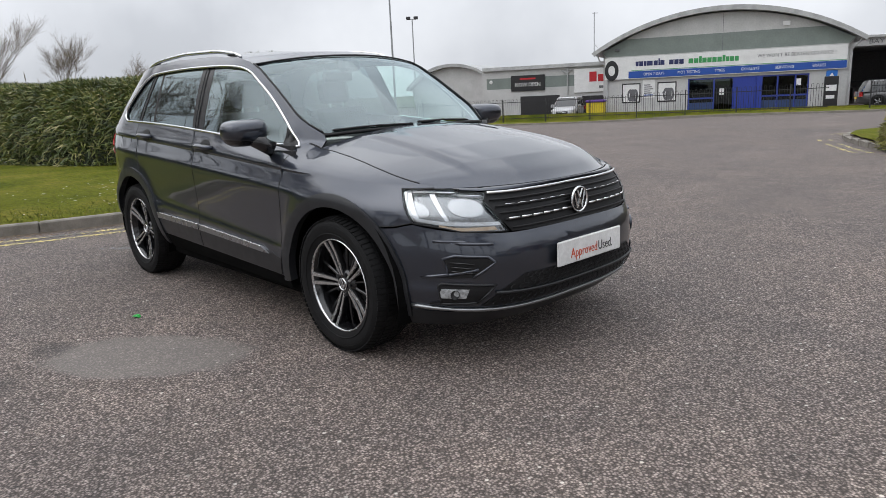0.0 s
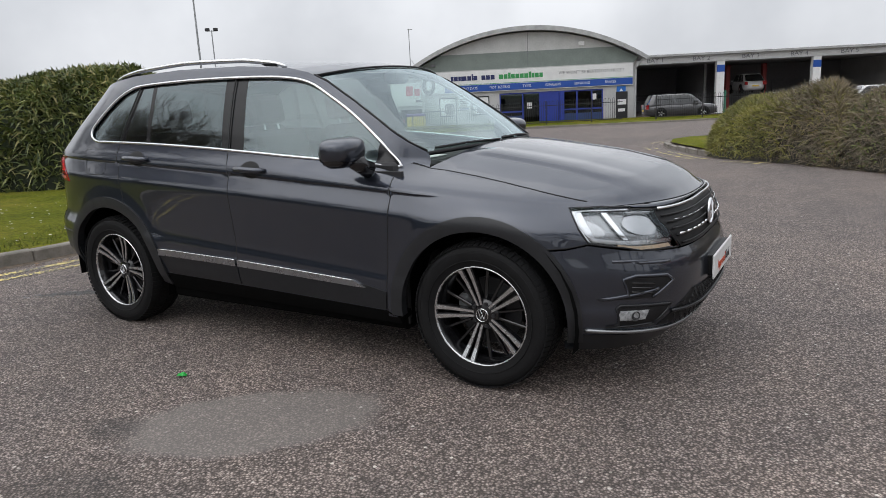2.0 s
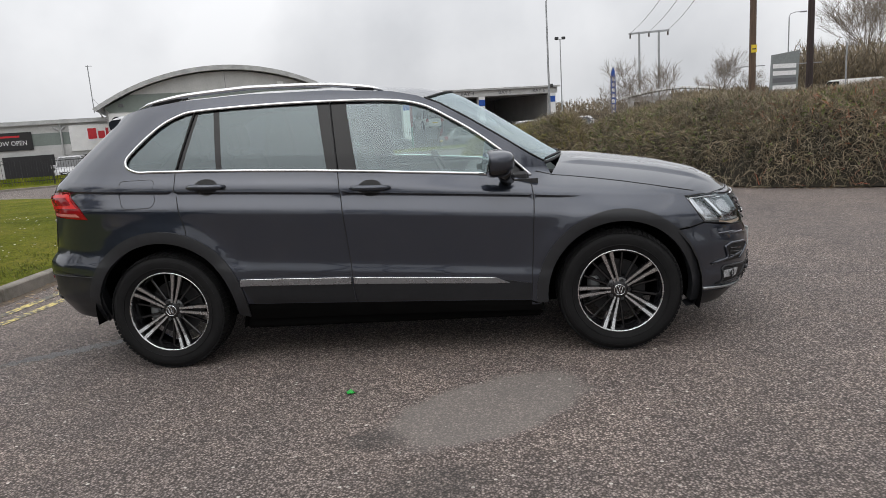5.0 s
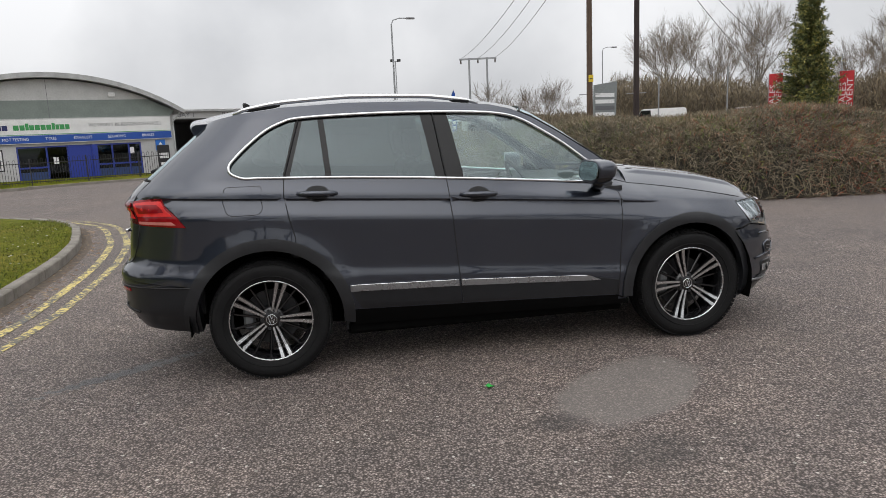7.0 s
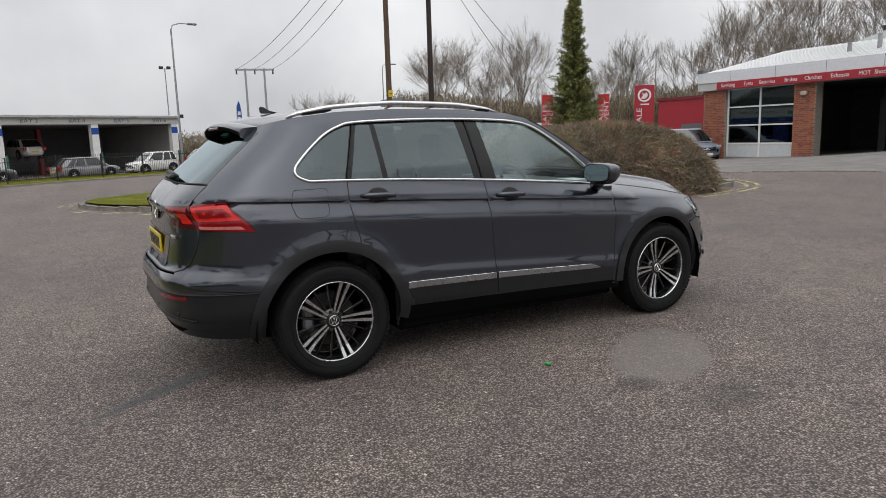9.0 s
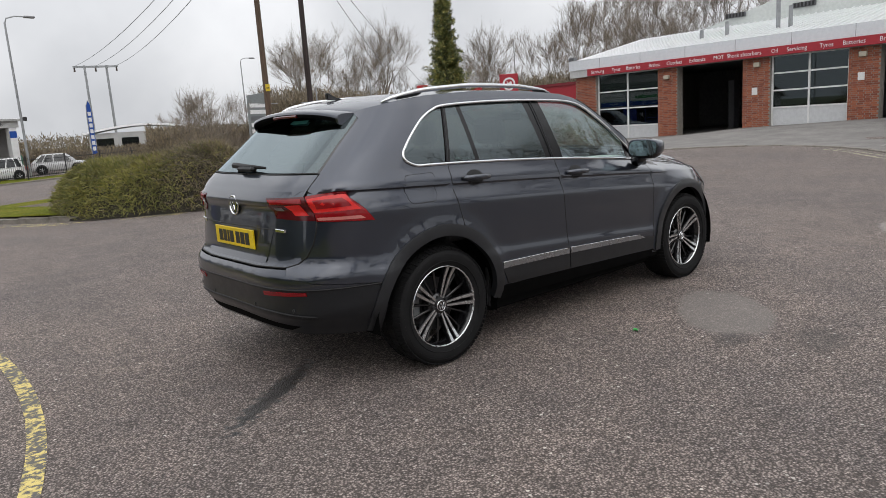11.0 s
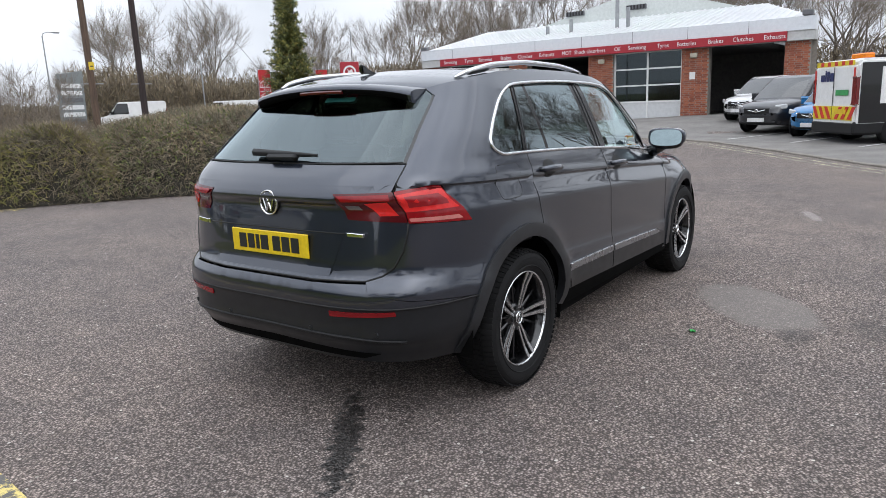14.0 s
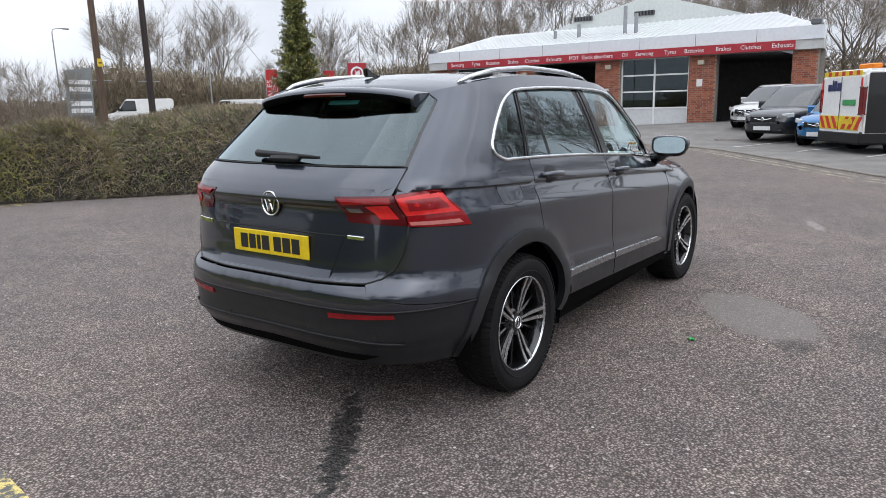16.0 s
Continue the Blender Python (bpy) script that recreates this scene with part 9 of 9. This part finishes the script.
def panel_van(name, label, m, wrap, L=5.0, W=1.95, H=1.97, livery=True, wedge=0.0):
    v = thing(name, m, label, "van")
    prof = [(-L / 2, 0.42), (-L / 2, H - 0.12), (-L / 2 + 0.12, H), (L / 2 - 1.55, H), (L / 2 - 0.75, 1.12), (L / 2 - 0.06, 0.98), (L / 2, 0.42)]
    b = prism(prof, -W / 2, W / 2)
    bmesh.ops.bevel(b, geom=[e for e in b.edges], offset=0.06, segments=2, affect="EDGES")
    part("body", b, wrap, v, smooth=False)
    part("skirt", box(-L / 2 - 0.02, -W / 2 - 0.01, 0.25, L / 2 + 0.02, W / 2 + 0.01, 0.55, 0.05), PLASTIC, v)
    part("windscreen", prism([(L / 2 - 1.50, H - 0.06), (L / 2 - 1.46, H - 0.06), (L / 2 - 0.74, 1.16), (L / 2 - 0.78, 1.16)], -W / 2 + 0.1, W / 2 - 0.1), CAR_DARK_GLASS, v, m=pose(0.03, 0, 0.02))
    for s in (-1, 1):
        part("cab_window", prism([(L / 2 - 2.2, 1.2), (L / 2 - 0.95, 1.2), (L / 2 - 1.45, H - 0.12), (L / 2 - 2.15, H - 0.12)], s * W / 2 - 0.01, s * W / 2 + 0.01), CAR_DARK_GLASS, v)
        part("tail_lamp", box(-L / 2 - 0.02, s * (W / 2 - 0.11), 0.95, -L / 2 + 0.06, s * (W / 2 + 0.012), 1.55, 0.02), LAMP_VAN, v)
        part("mirror", box(L / 2 - 1.05, s * W / 2, 1.2, L / 2 - 0.9, s * (W / 2 + 0.22), 1.45, 0.03), PLASTIC, v)
        for x in (L / 2 - 0.95, -L / 2 + 0.95):
            part("wheel", lathe([(0.01, -0.11), (0.2, -0.10), (0.22, -0.115), (0.31, -0.11), (0.33, -0.08), (0.33, 0.09), (0.01, 0.1)], 24), RUBBER, v, m=pose(x, s * (W / 2 - 0.1), 0.33, 0, 0, 0 if s < 0 else 180), smooth=True)
    if livery:
        x0 = -L / 2 - 0.012
        red = surface("red_chevron", (0.60, 0.03, 0.02), rough=0.4)
        yel = surface("yellow_chevron", (0.75, 0.60, 0.02), rough=0.4)
        part("chevron_panel", box(x0 - 0.004, -W / 2 + 0.08, 0.58, x0 + 0.01, W / 2 - 0.08, 0.90), yel, v)
        for k in range(6):
            y = -W / 2 + 0.12 + 0.29 * k
            s = -1 if k < 3 else 1
            pr = prism([(y, 0.6), (y + 0.14, 0.6), (y + 0.14 + s * 0.2, 0.89), (y + s * 0.2, 0.89)], -0.004, 0.004)
            pr.transform(Matrix(((0, 1, 0, x0 - 0.01), (1, 0, 0, 0), (0, 0, 1, 0), (0, 0, 0, 1))))
            part("chevron", pr, red, v)
        part("chevron_strip", box(x0 - 0.004, -W / 2 + 0.12, H - 0.14, x0 + 0.01, W / 2 - 0.12, H - 0.03), yel, v)
        for k in range(5):
            part("chevron", box(x0 - 0.01, -W / 2 + 0.2 + 0.32 * k, H - 0.135, x0, -W / 2 + 0.34 + 0.32 * k, H - 0.035), red, v)
        for y0, y1 in ((-W / 2 + 0.05, -W / 2 + 0.12), (W / 2 - 0.12, W / 2 - 0.05)):
            part("edge_marking", box(x0 - 0.006, y0, 1.05, x0, y1, H - 0.2), red, v)
        part("door_gap", box(x0 - 0.006, -0.01, 0.56, x0, 0.01, H - 0.16), PLASTIC, v)
        part("number_plate", box(x0 - 0.02, -0.65, 0.72, x0 - 0.005, -0.15, 0.83), PLATE_YELLOW_FAR, v)
        lx = 0.62
        for w, h, mt in ((0.17, 0.16, SIGN_NAVY), (0.06, 0.26, SIGN_NAVY), (0.12, 0.24, SIGN_NAVY), (0.16, 0.2, SIGN_NAVY)):
            part("bar", box(x0 - 0.006, lx - w, 1.48, x0, lx, 1.48 + h), mt, v)
            lx -= w + 0.03
        part("bar", box(x0 - 0.006, -0.68, 1.15, x0, -0.12, 1.28), SIGN_GREEN, v)
        part("beacon", box(-L / 2 + 0.5, -0.3, H, -L / 2 + 0.75, 0.3, H + 0.14, 0.03), surface("orange_beacon", (0.75, 0.20, 0.01), rough=0.2), v)
        part("roof_rack", box(-L / 2 + 0.9, -W / 2 + 0.15, H + 0.02, L / 2 - 1.7, W / 2 - 0.15, H + 0.08), PLASTIC, v)
        part("black_side_panel", box(-L / 2 + 0.10, -W / 2 - 0.010, 0.52, L / 2 - 1.6, -W / 2 - 0.004, H - 0.10), GLOSS_BLACK, v, "gloss black side panel")
        part("white_side_panel", box(-L / 2 + 0.55, -W / 2 - 0.018, 0.95, L / 2 - 2.3, -W / 2 - 0.011, H - 0.2), WHITE, v)
    return v


panel_van("service_van", "white service van with red and yellow chevrons on its rear doors", on_ground(16.4, -2.55, -57), WHITE)
panel_van("white_panel_van", "white panel van parked beyond the shrub bank", pose(26.6, 48.5, 0.22, 0, 0, 152), WHITE, 4.9, 2.0, 2.1, False)
panel_van("white_panel_van", "white van parked further along the road", pose(33.0, 45.2, 0.14, 0, 0, 145), WHITE, 5.0, 1.95, 2.0, False)
low = thing("low_showroom_building", pose(23.7, 82.0, ground_z(23.7, 82.0), 0, 0, -18), "low grey building with a curved white roof", "building")
part("wall", box(-5.6, -3.0, 0.0, 5.6, 3.0, 2.9), PANEL_GREY, low)
arch_roof = [(-6.2 + 12.4 * k / 16, 3.0 + 0.75 * math.sin(math.pi * k / 16)) for k in range(17)]
part("roof", prism(arch_roof + [(x, z - 0.22) for x, z in arch_roof[::-1]], -3.5, 3.5), WHITE_ROOF, low, "curved white roof")
for x in (-4.0, -1.4, 1.2, 3.8):
    part("window", box(x - 0.9, -3.04, 0.9, x + 0.9, -2.99, 2.3), CAR_DARK_GLASS, low)
feather = thing("feather_flag", pose(10.9, 54.5, ground_z(10.9, 54.5), 0, 0, 20), "tall blue feather flag with white markings", "flag")
part("pole", tube([(0, 0, 0), (0, 0, 4.2), (0.06, 0, 4.9), (0.25, 0, 5.3)], 0.03, 6), GALV, feather)
part("cloth", prism([(0.02, 1.2), (0.42, 1.3), (0.46, 4.3), (0.38, 5.0), (0.25, 5.28), (0.06, 4.85)], -0.012, 0.012), SIGN_BLUE, feather)
for k in range(7):
    part("bar", box(0.10, -0.018, 1.5 + 0.44 * k, 0.36, -0.013, 1.80 + 0.44 * k), WHITE_LETTER, feather)
hut = thing("white_cabin", on_ground(45, -2.0, 20), "pale cabin with windows beyond the garage", "building")
part("wall", box(-3, -1.5, 0, 3, 1.5, 3.0, 0.03), PANEL_GREY, hut)
for y in (-0.9, 0.0, 0.9):
    part("window", box(-3.03, y - 0.3, 1.7, -2.99, y + 0.3, 2.5), CAR_DARK_GLASS, hut)

# white bay lines between the parked cars
for k, (x, y) in enumerate(((17.9, 1.35), (16.7, -0.45), (15.6, -2.0), (14.3, -4.2))):
    a = radians(-23)
    line = [Vector((x + (i / 6 - 0.45) * 4.6 * math.cos(a), y + (i / 6 - 0.45) * 4.6 * math.sin(a))) for i in range(7)]
    ribbon(line, -0.05, 0.05, 0.03, "bay_line", WHITE_LINE, "worn white parking bay line on the forecourt", "road marking")
